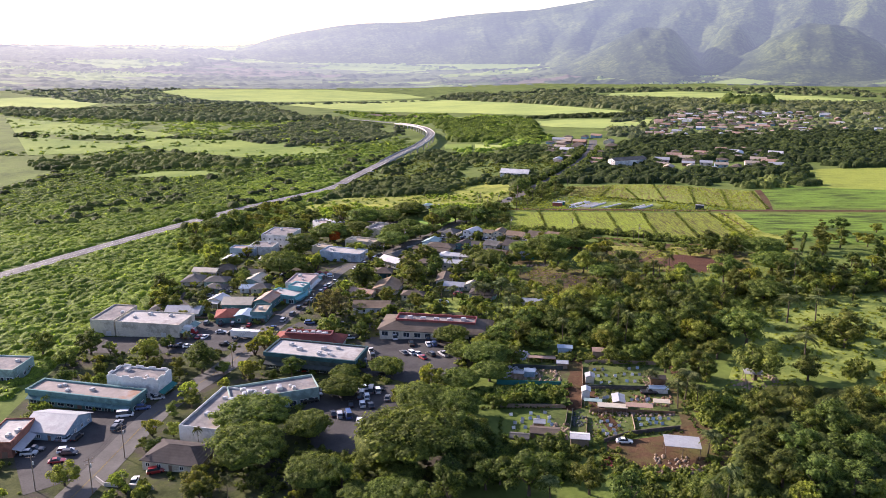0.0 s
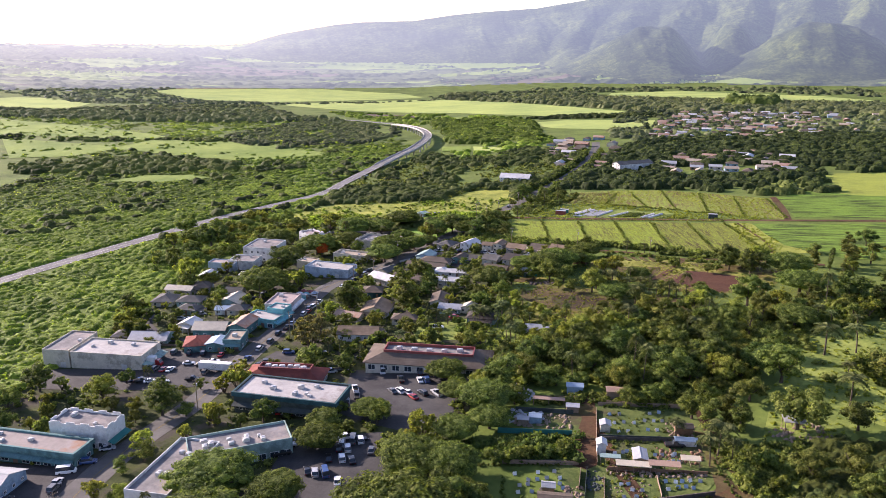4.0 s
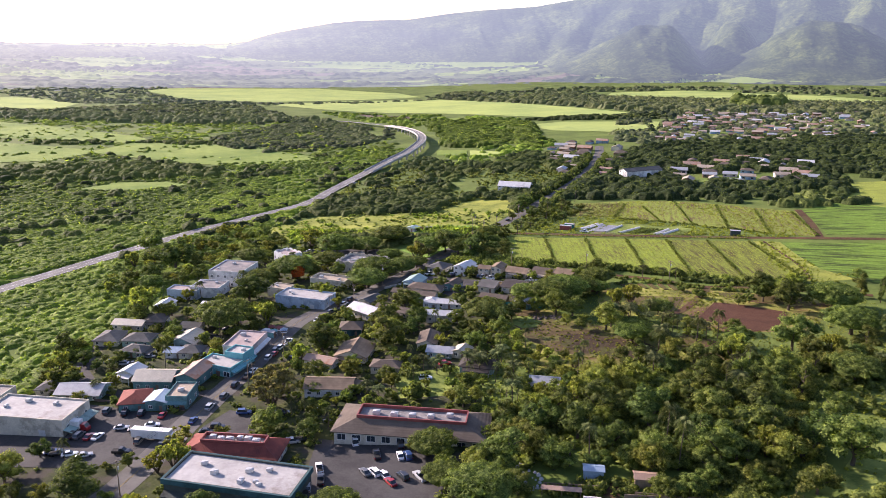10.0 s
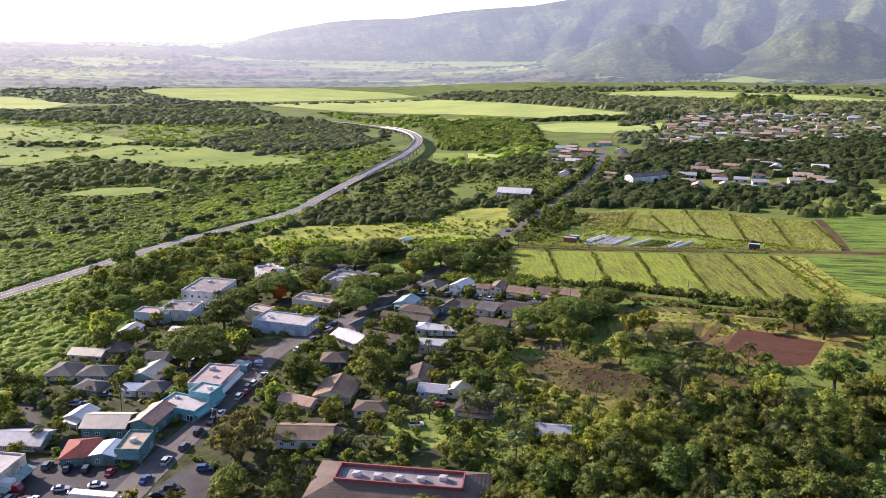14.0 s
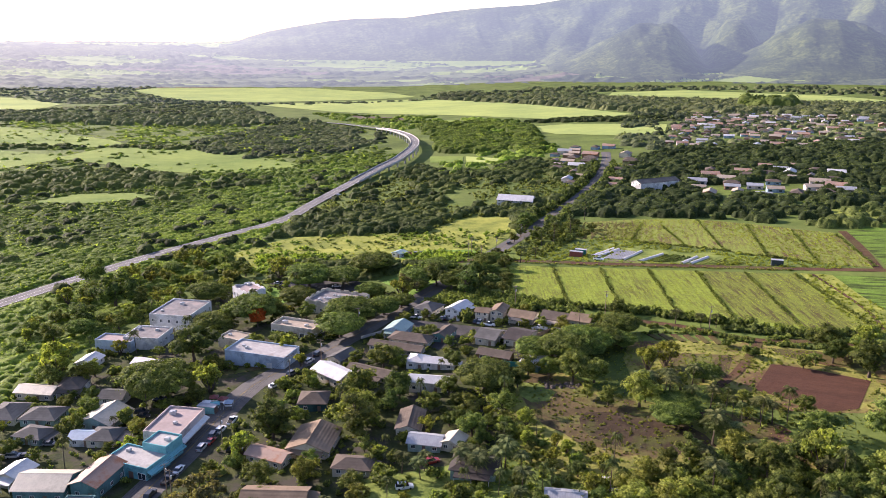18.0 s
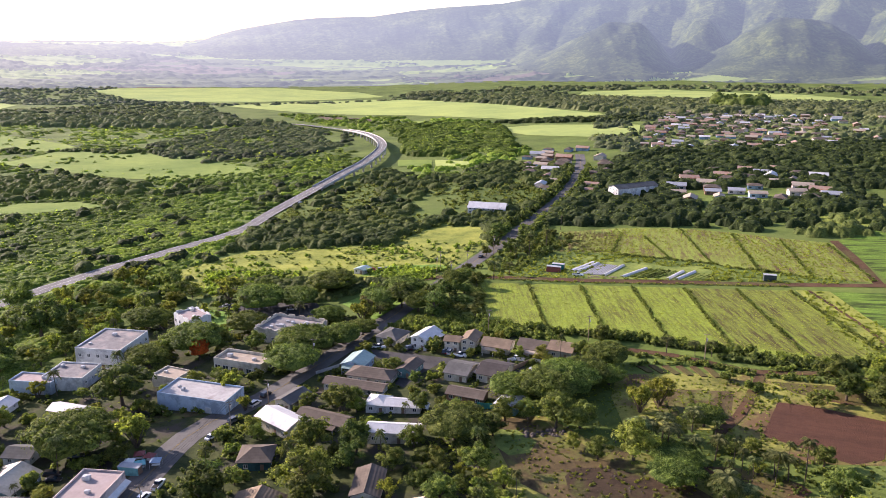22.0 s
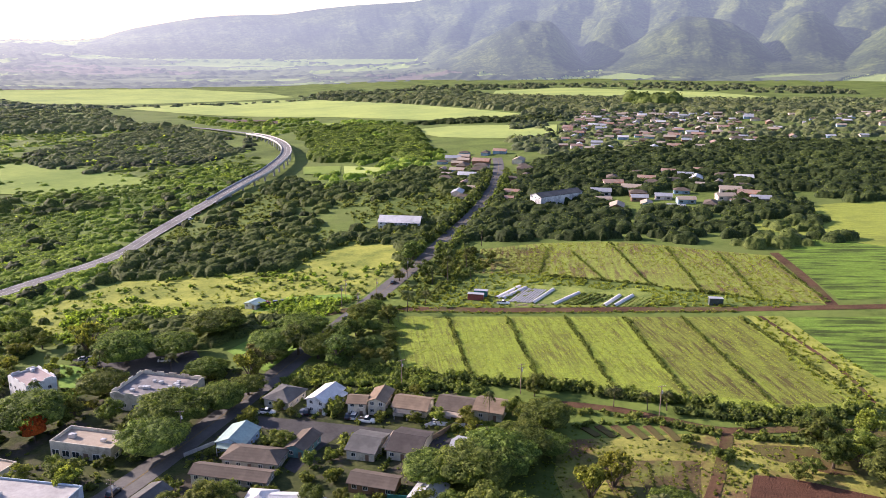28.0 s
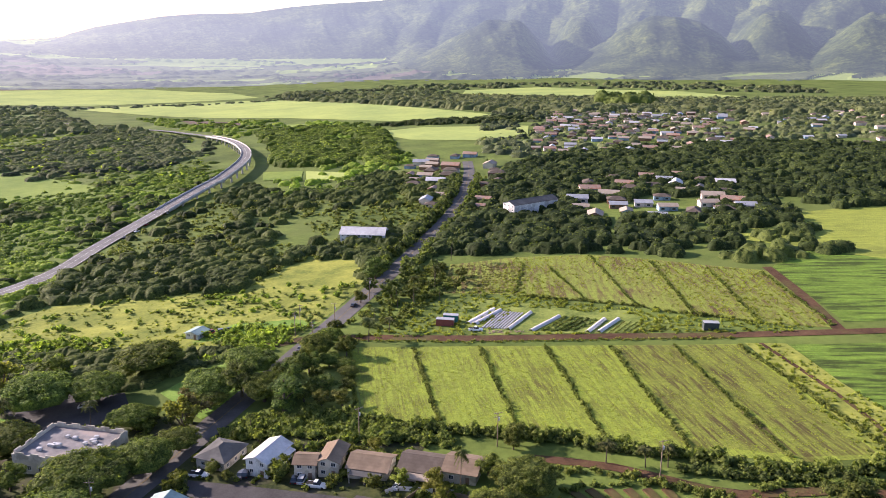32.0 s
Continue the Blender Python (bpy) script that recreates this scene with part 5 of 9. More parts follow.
def carport(x, y, rot, w, d, h, roof, label, slope=0.4):
    """An open shelter on posts under a low roof."""
    t = thing("open_shelter", x, y, rot, label, "shelter")
    footprints.append((x, y, rot, w, d))
    bm = bmesh.new()
    vs = [bm.verts.new(p) for p in ((-w / 2, -d / 2, h), (w / 2, -d / 2, h), (w / 2, d / 2, h + slope), (-w / 2, d / 2, h + slope), (-w / 2, -d / 2, h + 0.12), (w / 2, -d / 2, h + 0.12), (w / 2, d / 2, h + slope + 0.12), (-w / 2, d / 2, h + slope + 0.12))]
    for q in ((3, 2, 1, 0), (4, 5, 6, 7), (0, 1, 5, 4), (1, 2, 6, 5), (2, 3, 7, 6), (3, 0, 4, 7)):
        bm.faces.new([vs[i] for i in q])
    part("roof", bm, M[roof], t)
    for px in (-w / 2 + 0.3, 0, w / 2 - 0.3):
        for py, pz in ((-d / 2 + 0.3, h), (d / 2 - 0.3, h + slope - 0.02)):
            part("post", box_bm(px - 0.08, px + 0.08, py - 0.08, py + 0.08, -1.2, pz), M["wood"], t)
    return t


def mansard(x, y, rot, w, d, h, wall, roof, band, label, rise=2.2, run=4.5, units=5, front=True):
    """A long building: skirt roofs round a flat top behind a painted parapet."""
    t = thing("market_building", x, y, rot, label, "building")
    footprints.append((x, y, rot, w, d))
    hw, hd, o = w / 2, d / 2, 0.9
    part("wall", box_bm(-hw, hw, -hd, hd, -1.6, h), M[wall], t)
    bm = bmesh.new()
    ring = lambda a, b, z: [bm.verts.new(p) for p in ((-a, -b, z), (a, -b, z), (a, b, z), (-a, b, z))]
    iw, idp = hw - run * 1.3, hd - run
    loops = [ring(hw + o, hd + o, h - 0.35), ring(hw + o, hd + o, h - 0.1), ring(iw, idp, h + rise), ring(iw, idp, h)]
    for a, b in zip(loops, loops[1:]):
        for k in range(4):
            bm.faces.new((a[k], a[(k + 1) % 4], b[(k + 1) % 4], b[k]))
    part("skirt_roof", bm, M[roof], t)
    bm = bmesh.new()
    for a0, a1, b0, b1 in ((-iw, iw, -idp - 0.2, -idp + 0.2), (-iw, iw, idp - 0.2, idp + 0.2), (-iw - 0.2, -iw + 0.2, -idp, idp), (iw - 0.2, iw + 0.2, -idp, idp)):
        bx(bm, a0, a1, b0, b1, h + rise - 0.4, h + rise + 0.8)
    part("parapet", bm, M[band], t)
    part("flat_roof", box_bm(-iw, iw, -idp, idp, h + rise - 0.6, h + rise - 0.2), M["roofgrey"], t)
    rg = random.Random(int(w * 10))
    for k in range(units):
        roof_unit(t, -iw * 0.85 + 1.7 * iw * (k + 0.5) / units, rg.uniform(-idp * 0.4, idp * 0.4), h + rise - 0.2, rg.uniform(0.9, 1.4))
    if front:
        n = int(w / 4)
        window_row(t, w, d, 0.5, 0, n, 2.6, 2.0, skip=(n // 2, n // 2 + 1))
        door(t, 0, -hd, 0, 2.4, 2.4, "trim")
        window_row(t, w, d, 0.9, 1, 3, 1.4, 1.3)
        window_row(t, w, d, 0.9, 3, 3, 1.4, 1.3)
    return t

# ---------------------------------------------------------------- the town's buildings

flat(-104.4, 244.0, -11, 19.0, 8.9, 7, "white", "roofgrey", "white flat-roofed bank with stepped parapet", steps=True, awning=(1, "greenawning", 2.0), units=3)
flat(-119.0, 235.4, -12, 38.4, 8.3, 5, "teal", "roofrust", "long blue-green shop row with rust-streaked flat roof", awning=(0, "teal", 1.5), units=4, fascia="teal")
flat(-162.3, 261.8, -4, 16.7, 12.8, 5, "tealpale", "roofgrey", "pale teal shop with a grey flat roof", units=2)
house(-119.4, 216.0, -8, 14.0, 13.6, 3.2, "bluegrey", "metalgrey", "grey-blue house with grey sheet-metal gable roof")
flat(-128.8, 206.1, 3, 8.6, 15.1, 5, "brick", "roofwhite", "brick shop with white flat roof and veranda", awning=(1, "metalgrey", 2.6), units=2)
house(-73.6, 193.8, -11, 17.0, 11.3, 3, "cream", "shingledark", "cream house with dark shingle hip roof", hip=True)
flat(-122.8, 308.8, -8, 28.4, 14.5, 6, "cream", "roofwhite", "cream supermarket with stained white flat roof", front="plain", units=3, name="supermarket", awning=(1, "tealpale", 3.0))
flat(-142.8, 314.4, -7, 10.6, 19.7, 7, "cream", "roofgrey", "cream warehouse wing with grey flat roof", front="plain", units=1, name="warehouse")
house(-96.2, 321.9, 10, 8.6, 10.5, 3.2, "teal", "tilered", "teal house with red tile hip roof", hip=True, porch=(1, 2.9, "tilered"))
house(-87.4, 320.4, -4, 6.9, 7.7, 3.4, "teal", "metalblue", "teal shed with low blue sheet-metal roof", rise=0.8)
flat(-80.9, 322.6, -1, 7.1, 11.1, 4.5, "teal", "rooftan", "teal corner shop with tan roof", units=1, awning=(0, "teal", 1.2))
house(-95.0, 338.7, -1, 13.3, 9.8, 3.7, "teal", "metaltan", "teal house with tan sheet-metal gable roof")
house(-82.3, 340.8, -12, 7.6, 12.7, 4.2, "teal", "metalrust", "teal house with rusty sheet-metal gable roof")
house(-106.2, 344.5, -14, 6.9, 7.1, 3.7, "cream", "metalwhite", "cream house with white sheet-metal gable roof", porch=(0, 2.6, "metalwhite"))
flat(-75.2, 349.4, -21, 14.7, 9.2, 3.8, "turq", "roofwhite", "low turquoise shop with white roof", units=1, awning=(1, "turq", 1.6))
flat(-70.1, 355.6, -18, 7.9, 7.3, 5.6, "turq", "roofwhite", "bright turquoise two-level shop with white roof", units=1, awning=(1, "turq", 1.4))
flat(-71.2, 369.2, -9, 11.5, 16.5, 5, "pinkwall", "roofpink", "long pinkish shop with faded pink flat roof", units=2, awning=(1, "trim", 1.5))
flat(-57.8, 428.0, -18, 25.0, 11.8, 5, "blue", "roofwhite", "light blue hall with a white flat roof", front="plain", units=2, name="hall_building")
mansard(-2.8, 293.3, -8, 43.6, 16.3, 3.5, "cream", "shinglebrown", "redtrim", "long cream market with brown skirt roof and red parapet")
flat(-46.6, 263.0, -13, 34.3, 13.5, 6, "dark", "roofwhite", "dark shop block with white roof and green fascia", units=8, fascia="tealdark", awning=(0, "dark", 2.2))
mansard(-52.5, 282.4, -6, 26.5, 10.6, 4, "cream", "tilered", "redtrim", "cream restaurant with red tile skirt roof", rise=2.0, run=3.2, units=6)
house(-130.8, 385.3, -3, 9.9, 11.5, 2.7, "cream", "shinglegrey", "cream house with grey shingle hip roof", hip=True)
house(-118.0, 383.0, -3, 11.2, 8.9, 2.7, "tealpale", "shinglegrey", "pale green house with grey shingle hip roof", hip=True)
house(-114.3, 369.6, -15, 9.3, 7.0, 2.7, "tealpale", "shinglegrey", "pale green house with grey shingle hip roof", hip=True, porch=(1, 2.3, "shinglegrey"))
house(-96.8, 379.5, -14, 11.2, 11.5, 2.9, "tealpale", "metaltan", "pale green house with tan sheet-metal gable roof")
house(-129.4, 402.0, -8, 13.3, 6.6, 2.9, "cream", "metaltan", "cream house with tan sheet-metal gable roof")
house(-119.2, 405.8, 4, 8.2, 9.7, 3.3, "cream", "shinglebrown", "cream house with brown shingle hip roof", hip=True, porch=(0, 2, "shinglebrown"))
house(-100.6, 396.3, -7, 8.0, 6.8, 2.7, "white", "shinglegrey", "white house with grey shingle gable roof")
house(-97.8, 366.7, -4, 6.9, 5.5, 2.7, "white", "metalblue", "white house with blue sheet-metal gable roof")
house(-91.4, 366.8, -4, 8.2, 7.8, 2.7, "cream", "shinglegrey", "cream house with grey shingle hip roof", hip=True, porch=(1, 2.9, "shinglegrey"))
house(-117.8, 331.0, -2, 15.0, 9.5, 2.7, "tealpale", "metalgrey", "pale green house with grey sheet-metal gable roof")
house(-129.7, 334.8, -3, 8.9, 8.0, 2.7, "cream", "shinglegrey", "cream house with grey shingle hip roof", hip=True)
house(18.4, 338.4, -12, 11.8, 7.9, 2.9, "tealpale", "shingledark", "pale green house with dark shingle hip roof", hip=True, porch=(0, 2.6, "shingledark"))
house(0.4, 366.1, -6, 7.0, 12.4, 3.1, "cream", "shinglebrown", "cream house with brown shingle gable roof")
house(5.2, 354.1, -12, 9.2, 6.1, 2.7, "tealpale", "metalgrey", "pale green house with grey sheet-metal gable roof")
house(-14.2, 342.8, -7, 10.1, 6.5, 2.7, "cream", "shinglebrown", "cream house with brown shingle hip roof", hip=True, porch=(1, 2.3, "shinglebrown"))
house(13.2, 353.2, -24, 5.5, 6.0, 2.7, "cream", "metaltan", "cream house with tan sheet-metal gable roof")
house(39.5, 321.0, -9, 9.3, 5.5, 2.7, "white", "metalgrey", "white house with grey sheet-metal gable roof")
house(-27.0, 357.2, -9, 11.8, 13.4, 3.1, "cream", "shingletan", "cream house with tan shingle gable roof", porch=(0, 2, "shingletan"))
house(-31.6, 385.8, 0, 8.8, 8.7, 3.1, "tealdark", "shinglebrown", "dark teal house with brown shingle hip roof", hip=True)
house(-38.5, 349.9, -23, 11.5, 5.5, 2.9, "cream", "metalrust", "cream house with rusty sheet-metal gable roof")
house(-32.0, 326.3, -2, 15.7, 9.1, 3.3, "white", "shingletan", "white house with tan shingle gable roof", porch=(1, 2.9, "shingletan"))
house(-27.8, 406.6, -42, 14.2, 8.4, 3.5, "cream", "metalwhite", "cream house with white sheet-metal gable roof")
house(6.4, 394.4, -8, 14.6, 5.8, 3.7, "cream", "metalwhite", "cream house with white sheet-metal gable roof")
house(-15.1, 407.2, -27, 16.2, 6.3, 2.7, "cream", "shinglebrown", "cream house with brown shingle gable roof", porch=(0, 2.6, "shinglebrown"))
house(-27.0, 423.1, -32, 6.2, 9.8, 3.1, "cream", "shinglegrey", "cream house with grey shingle gable roof")
house(1.2, 415.6, -15, 6.5, 6.6, 3.1, "white", "metalwhite", "white house with white sheet-metal hip roof", hip=True)
house(9.4, 413.4, -11, 10.9, 5.5, 2.6, "white", "metalwhite", "white house with white sheet-metal gable roof", porch=(1, 2.3, "metalwhite"))
house(-7.1, 430.8, -20, 21.0, 5.5, 2.7, "cream", "shinglebrown", "cream building with brown shingle gable roof", name="long_building")
house(-1.9, 438.8, -19, 15.8, 7.8, 3, "cream", "shinglebrown", "cream house with brown shingle hip roof", hip=True)
house(-7.6, 450.9, -21, 8.2, 10.3, 3.3, "bluepale", "metalgreen", "pale blue house with green sheet-metal gable roof", porch=(0, 2, "metalgreen"))
house(11.2, 443.0, -27, 5.5, 9.8, 3, "teal", "shinglebrown", "teal house with brown shingle gable roof")
house(4.6, 476.8, -31, 8.9, 10.5, 3.1, "cream", "shinglegrey", "cream house with grey shingle hip roof", hip=True)
house(17.5, 469.5, -33, 6.7, 11.2, 4.7, "white", "metalwhite", "white two-storey house with white sheet-metal gable roof", storeys=2, porch=(1, 2.3, "metalwhite"))
house(27.5, 462.4, -15, 5.5, 5.5, 4.7, "cream", "shingletan", "cream two-storey house with tan shingle gable roof", storeys=2)
house(34.4, 463.3, -21, 5.5, 9.1, 4.7, "cream", "shingletan", "cream two-storey house with tan shingle gable roof", storeys=2)
house(52.0, 423.6, -31, 5.5, 11.3, 3.1, "cream", "metalgrey", "cream house with grey sheet-metal gable roof", porch=(1, 2.9, "metalgrey"))
house(-99.4, 424.4, -19, 11.4, 5.5, 2.9, "cream", "metalwhite", "cream house with white sheet-metal gable roof")
house(-124.1, 430.2, -7, 6.8, 7.9, 2.6, "white", "metalwhite", "white house with white sheet-metal gable roof")
house(-13.7, 584.0, -33, 6.1, 6.6, 2.4, "white", "metalgreen", "white shed with low green sheet-metal roof", rise=0.8)
house(67.2, 726.6, -16, 26.3, 14.9, 4.7, "white", "metalwhite", "white building with white sheet-metal gable roof", storeys=2, name="long_building")
house(180.1, 757.4, -65, 11.1, 38.2, 7.7, "white", "shinglegrey", "white building with grey shingle gable roof", storeys=3, name="long_building")
flat(-37.3, 490.2, -22, 23.6, 17.8, 4.5, "cream", "roofgrey", "cream school building with grey flat roof and parapet", units=12, parapet=0.9, steps=True, name="school_building", front="windows")
flat(-49.8, 457.6, -21, 19.6, 9.4, 4, "cream", "rooftan", "cream walled yard building with tan roof", units=2, parapet=1.0)
flat(-80.4, 502.3, -47, 13.2, 10.0, 8, "white", "roofpink", "white two-storey building with a wavy parapet", units=2, steps=True, storeys=2, front="windows", name="office_building")
flat(-103.6, 475.0, -11, 18.2, 20.4, 8, "white", "roofgrey", "white two-storey block with grey flat roof", units=2, storeys=2, front="windows", name="office_building")
flat(-109.7, 452.1, -8, 14.9, 12.9, 5, "white", "roofgrey", "white hall with grey flat roof", units=2, front="plain")
flat(-120.3, 447.4, -10, 15.6, 7.3, 4.6, "blue", "roofpink", "blue painted shop with pinkish flat roof", units=1, front="plain")
flat(-73.1, 447.2, -25, 10.5, 8.0, 4, "cream", "rooftan", "small cream building with tan flat roof", units=1, front="plain")
carport(64.0, 185.3, -10, 9.4, 5.7, 3.6, "metalgrey", "open farm shelter with grey sheet-metal roof")
flat(-69, 217, -12, 12, 27, 5.2, "white", "roofgrey", "long white flat-roofed shop wing with grey roof", units=7, parapet=0.8, front="plain")
flat(-55.5, 231, 22, 28, 11, 5.2, "tealpale", "roofgrey", "pale green shop wing with cluttered grey roof", units=9, parapet=0.7)

house(44.1, 459.0, -24, 10.5, 8.5, 3.0, "cream", "shingletan", "cream house with tan shingle gable roof and porch", porch=(0, 2.4, "shinglegrey"))
house(57.0, 454.5, -26, 10.5, 9.5, 3.0, "white", "shinglebrown", "white house with brown shingle gable roof and carport", porch=(0, 2.8, "rooftan"))
house(66.8, 450.4, -28, 8.5, 9, 3.2, "cream", "shingletan", "cream house with tan shingle gable roof", flip=True)
house(28.8, 437.7, -25, 8, 11, 2.9, "cream", "shinglegrey", "cream house with weathered grey shingle gable roof", flip=True)
house(40.4, 435.1, -26, 9, 12.5, 2.9, "cream", "shingledark", "cream house with dark shingle gable roof", flip=True, porch=(3, 2.4, "rooftan"))
house(55.1, 427.1, -28, 8, 10, 2.9, "cream", "metalgrey", "cream house with pale grey roof at the street end", flip=True)
house(42.1, 408.9, -30, 7, 8, 2.7, "teal", "metalgrey", "teal house with grey sheet-metal gable roof")
house(29.5, 417.8, -24, 12, 6, 2.6, "brownwall", "shinglebrown", "long low brown house with shingle roof")

# ---------------------------------------------------------------- vehicles
def paint(name, col):
    m = nodes_of(name)[0]
    b = m.node_tree.nodes["Principled BSDF"]
    b.inputs["Base Color"].default_value, b.inputs["Roughness"].default_value = (*col, 1), 0.28
    b.inputs["Coat Weight"].default_value = 0.5
    return m


PAINT = {n: paint(n + "_car_paint", c) for n, c in dict(white=(0.75, 0.75, 0.74), silver=(0.42, 0.43, 0.44), black=(0.015, 0.015, 0.017), grey=(0.10, 0.105, 0.11), red=(0.30, 0.02, 0.02), blue=(0.03, 0.07, 0.20), tan=(0.30, 0.25, 0.18)).items()}
M["tyre"] = plain("tyre_rubber", (0.02, 0.02, 0.02), 0.85)
M["rim"] = plain("wheel_rim", (0.45, 0.45, 0.46), 0.35, metal=0.7)
M["lamp"] = plain("headlight", (0.7, 0.7, 0.68), 0.15)
M["taillamp"] = plain("tail_light", (0.35, 0.01, 0.01), 0.2)
CARS = {}


def loft(bm, sections):
    """Closed skin through outlines of equal length."""
    rings = [[bm.verts.new(p) for p in s] for s in sections]
    n = len(rings[0])
    for a, b in zip(rings, rings[1:]):
        for k in range(n):
            bm.faces.new((a[k], a[(k + 1) % n], b[(k + 1) % n], b[k]))
    bm.faces.new(rings[0][::-1])
    bm.faces.new(rings[-1])
    return bm


def car_meshes(shape):
    ln, wd, ht = dict(sedan=(4.6, 1.8, 1.45), suv=(4.7, 1.9, 1.75), pickup=(5.5, 1.95, 1.8), van=(5.3, 2.0, 2.2))[shape]
    h0, belt, L, W = 0.28, ht * (0.60 if shape != "van" else 0.5), ln / 2, wd / 2
    body = bmesh.new()
    sec = []
    for x, zt, k in ((-L, belt * 0.85, 0.86), (-L + 0.25, belt, 0.97), (-L * 0.3, belt, 1.0), (L * 0.35, belt * 0.98, 1.0), (L - 0.5, belt * 0.86, 0.96), (L, belt * 0.68, 0.82)):
        sec.append([(x, -W * k, h0), (x, W * k, h0), (x, W * k, zt * 0.8), (x, W * k * 0.92, zt), (x, -W * k * 0.92, zt), (x, -W * k, zt * 0.8)])
    loft(body, sec)
    x0, x1, x2, x3 = dict(sedan=(-L + 0.5, -L + 1.25, L - 2.15, L - 1.35), suv=(-L + 0.12, -L + 0.5, L - 2.0, L - 1.25), pickup=(-0.75, -0.55, L - 2.35, L - 1.6), van=(-L + 0.08, -L + 0.25, L - 1.4, L - 0.5))[shape]
    glass = bmesh.new()
    sec = [[(x, -W * k, z0), (x, W * k, z0), (x, W * k * 0.84, z), (x, -W * k * 0.84, z)] for x, z0, z, k in ((x0, belt - 0.05, belt, 0.9), (x1, belt - 0.05, ht - 0.04, 0.9), (x2, belt - 0.05, ht - 0.04, 0.9), (x3, belt - 0.05, belt, 0.9))]
    loft(glass, sec)
    top = box_bm(x1, x2, -W * 0.78, W * 0.78, ht - 0.06, ht, bevel=0.03)
    return body, glass, top, L, W, h0, belt


def car(shape, colour, x, y, rot, lift=0.14):
    key = (shape, colour)
    m = pose(x, y, G(x, y) + lift, 0, 0, rot)
    if key in CARS:
        return copy_thing(CARS[key], m)
    body, glass, top, L, W, h0, belt = car_meshes(shape)
    t = new({"sedan": "car", "suv": "sport_utility_car", "pickup": "pickup_truck", "van": "van"}[shape])
    tagged(t, colour + " " + {"sedan": "sedan car with dark windows", "suv": "sport utility car with dark windows", "pickup": "pickup truck with an open bed", "van": "van with dark windows"}[shape], "car", "vehicles in the town")
    b = part("body", body, PAINT[colour], t)
    part("cabin_glass", glass, M["pane"], t)
    part("cabin_roof", top, PAINT[colour], t)
    if shape == "pickup":
        part("bed", box_bm(-L + 0.12, -0.8, -W * 0.8, W * 0.8, belt - 0.3, belt + 0.012), M["tyre"], t)
    for sx in (-1, 1):
        part("headlight", box_bm(L - 0.16, L - 0.02, sx * W * 0.68 - 0.17, sx * W * 0.68 + 0.17, belt * 0.55, belt * 0.7), M["lamp"], t)
        part("tail_light", box_bm(-L - 0.015, -L + 0.1, sx * W * 0.68 - 0.14, sx * W * 0.68 + 0.14, belt * 0.6, belt * 0.78), M["taillamp"], t)
        for wx in (-L * 0.6, L * 0.62):
            bm = bmesh.new()
            tube(bm, [(wx, sx * (W - 0.24), 0.32), (wx, sx * (W - 0.22), 0.32), (wx, sx * (W - 0.02), 0.32), (wx, sx * W, 0.32)], [0.24, 0.32, 0.32, 0.25], 12)
            part("wheel", bm, M["tyre"], t)
    t.matrix_basis = m
    CARS[key] = t
    return t


def box_truck(x, y, rot, ln, cab, label, tractor=False):
    """A truck or articulated lorry with a white box body; rot: the way it points."""
    t = thing("semi_truck" if tractor else "delivery_truck", x, y, rot, label, "truck", z=G(x, y) + 0.14)
    bm = box_bm(-ln / 2, ln / 2, -1.25, 1.25, 1.05, 3.7, bevel=0.06)
    part("cargo_box", bm, M["trim"], t)
    part("chassis", box_bm(-ln / 2 + 0.2, ln / 2 + 2.2, -0.5, 0.5, 0.6, 1.05), M["tyre"], t)
    c = part("cab", loft(bmesh.new(), [[(ln / 2 + 0.35 + u, -1.15, 0.5), (ln / 2 + 0.35 + u, 1.15, 0.5), (ln / 2 + 0.35 + u, 1.05, z), (ln / 2 + 0.35 + u, -1.05, z)] for u, z in ((0, 2.75), (1.2, 2.75), (1.7, 1.7), (2.5 if tractor else 2.1, 1.5))]), PAINT[cab], t)
    part("windscreen", loft(bmesh.new(), [[(ln / 2 + 1.55, -0.95, 2.64), (ln / 2 + 1.55, 0.95, 2.64), (ln / 2 + 1.62, 0.95, 2.64), (ln / 2 + 1.62, -0.95, 2.64)], [(ln / 2 + 2.02, -1.0, 1.75), (ln / 2 + 2.02, 1.0, 1.75), (ln / 2 + 2.1, 1.0, 1.75), (ln / 2 + 2.1, -1.0, 1.75)]]), M["pane"], c)
    for wx in [-ln / 2 + 0.9, -ln / 2 + 2.0, ln / 2 + 1.8] + ([ln / 2 - 1.2, ln / 2 - 0.1] if tractor else []):
        for s in (-1, 1):
            bm = bmesh.new()
            tube(bm, [(wx, s * 0.8, 0.5), (wx, s * 0.82, 0.5), (wx, s * 1.18, 0.5), (wx, s * 1.2, 0.5)], [0.4, 0.5, 0.5, 0.4], 12)
            part("wheel", bm, M["tyre"], t)
    return t


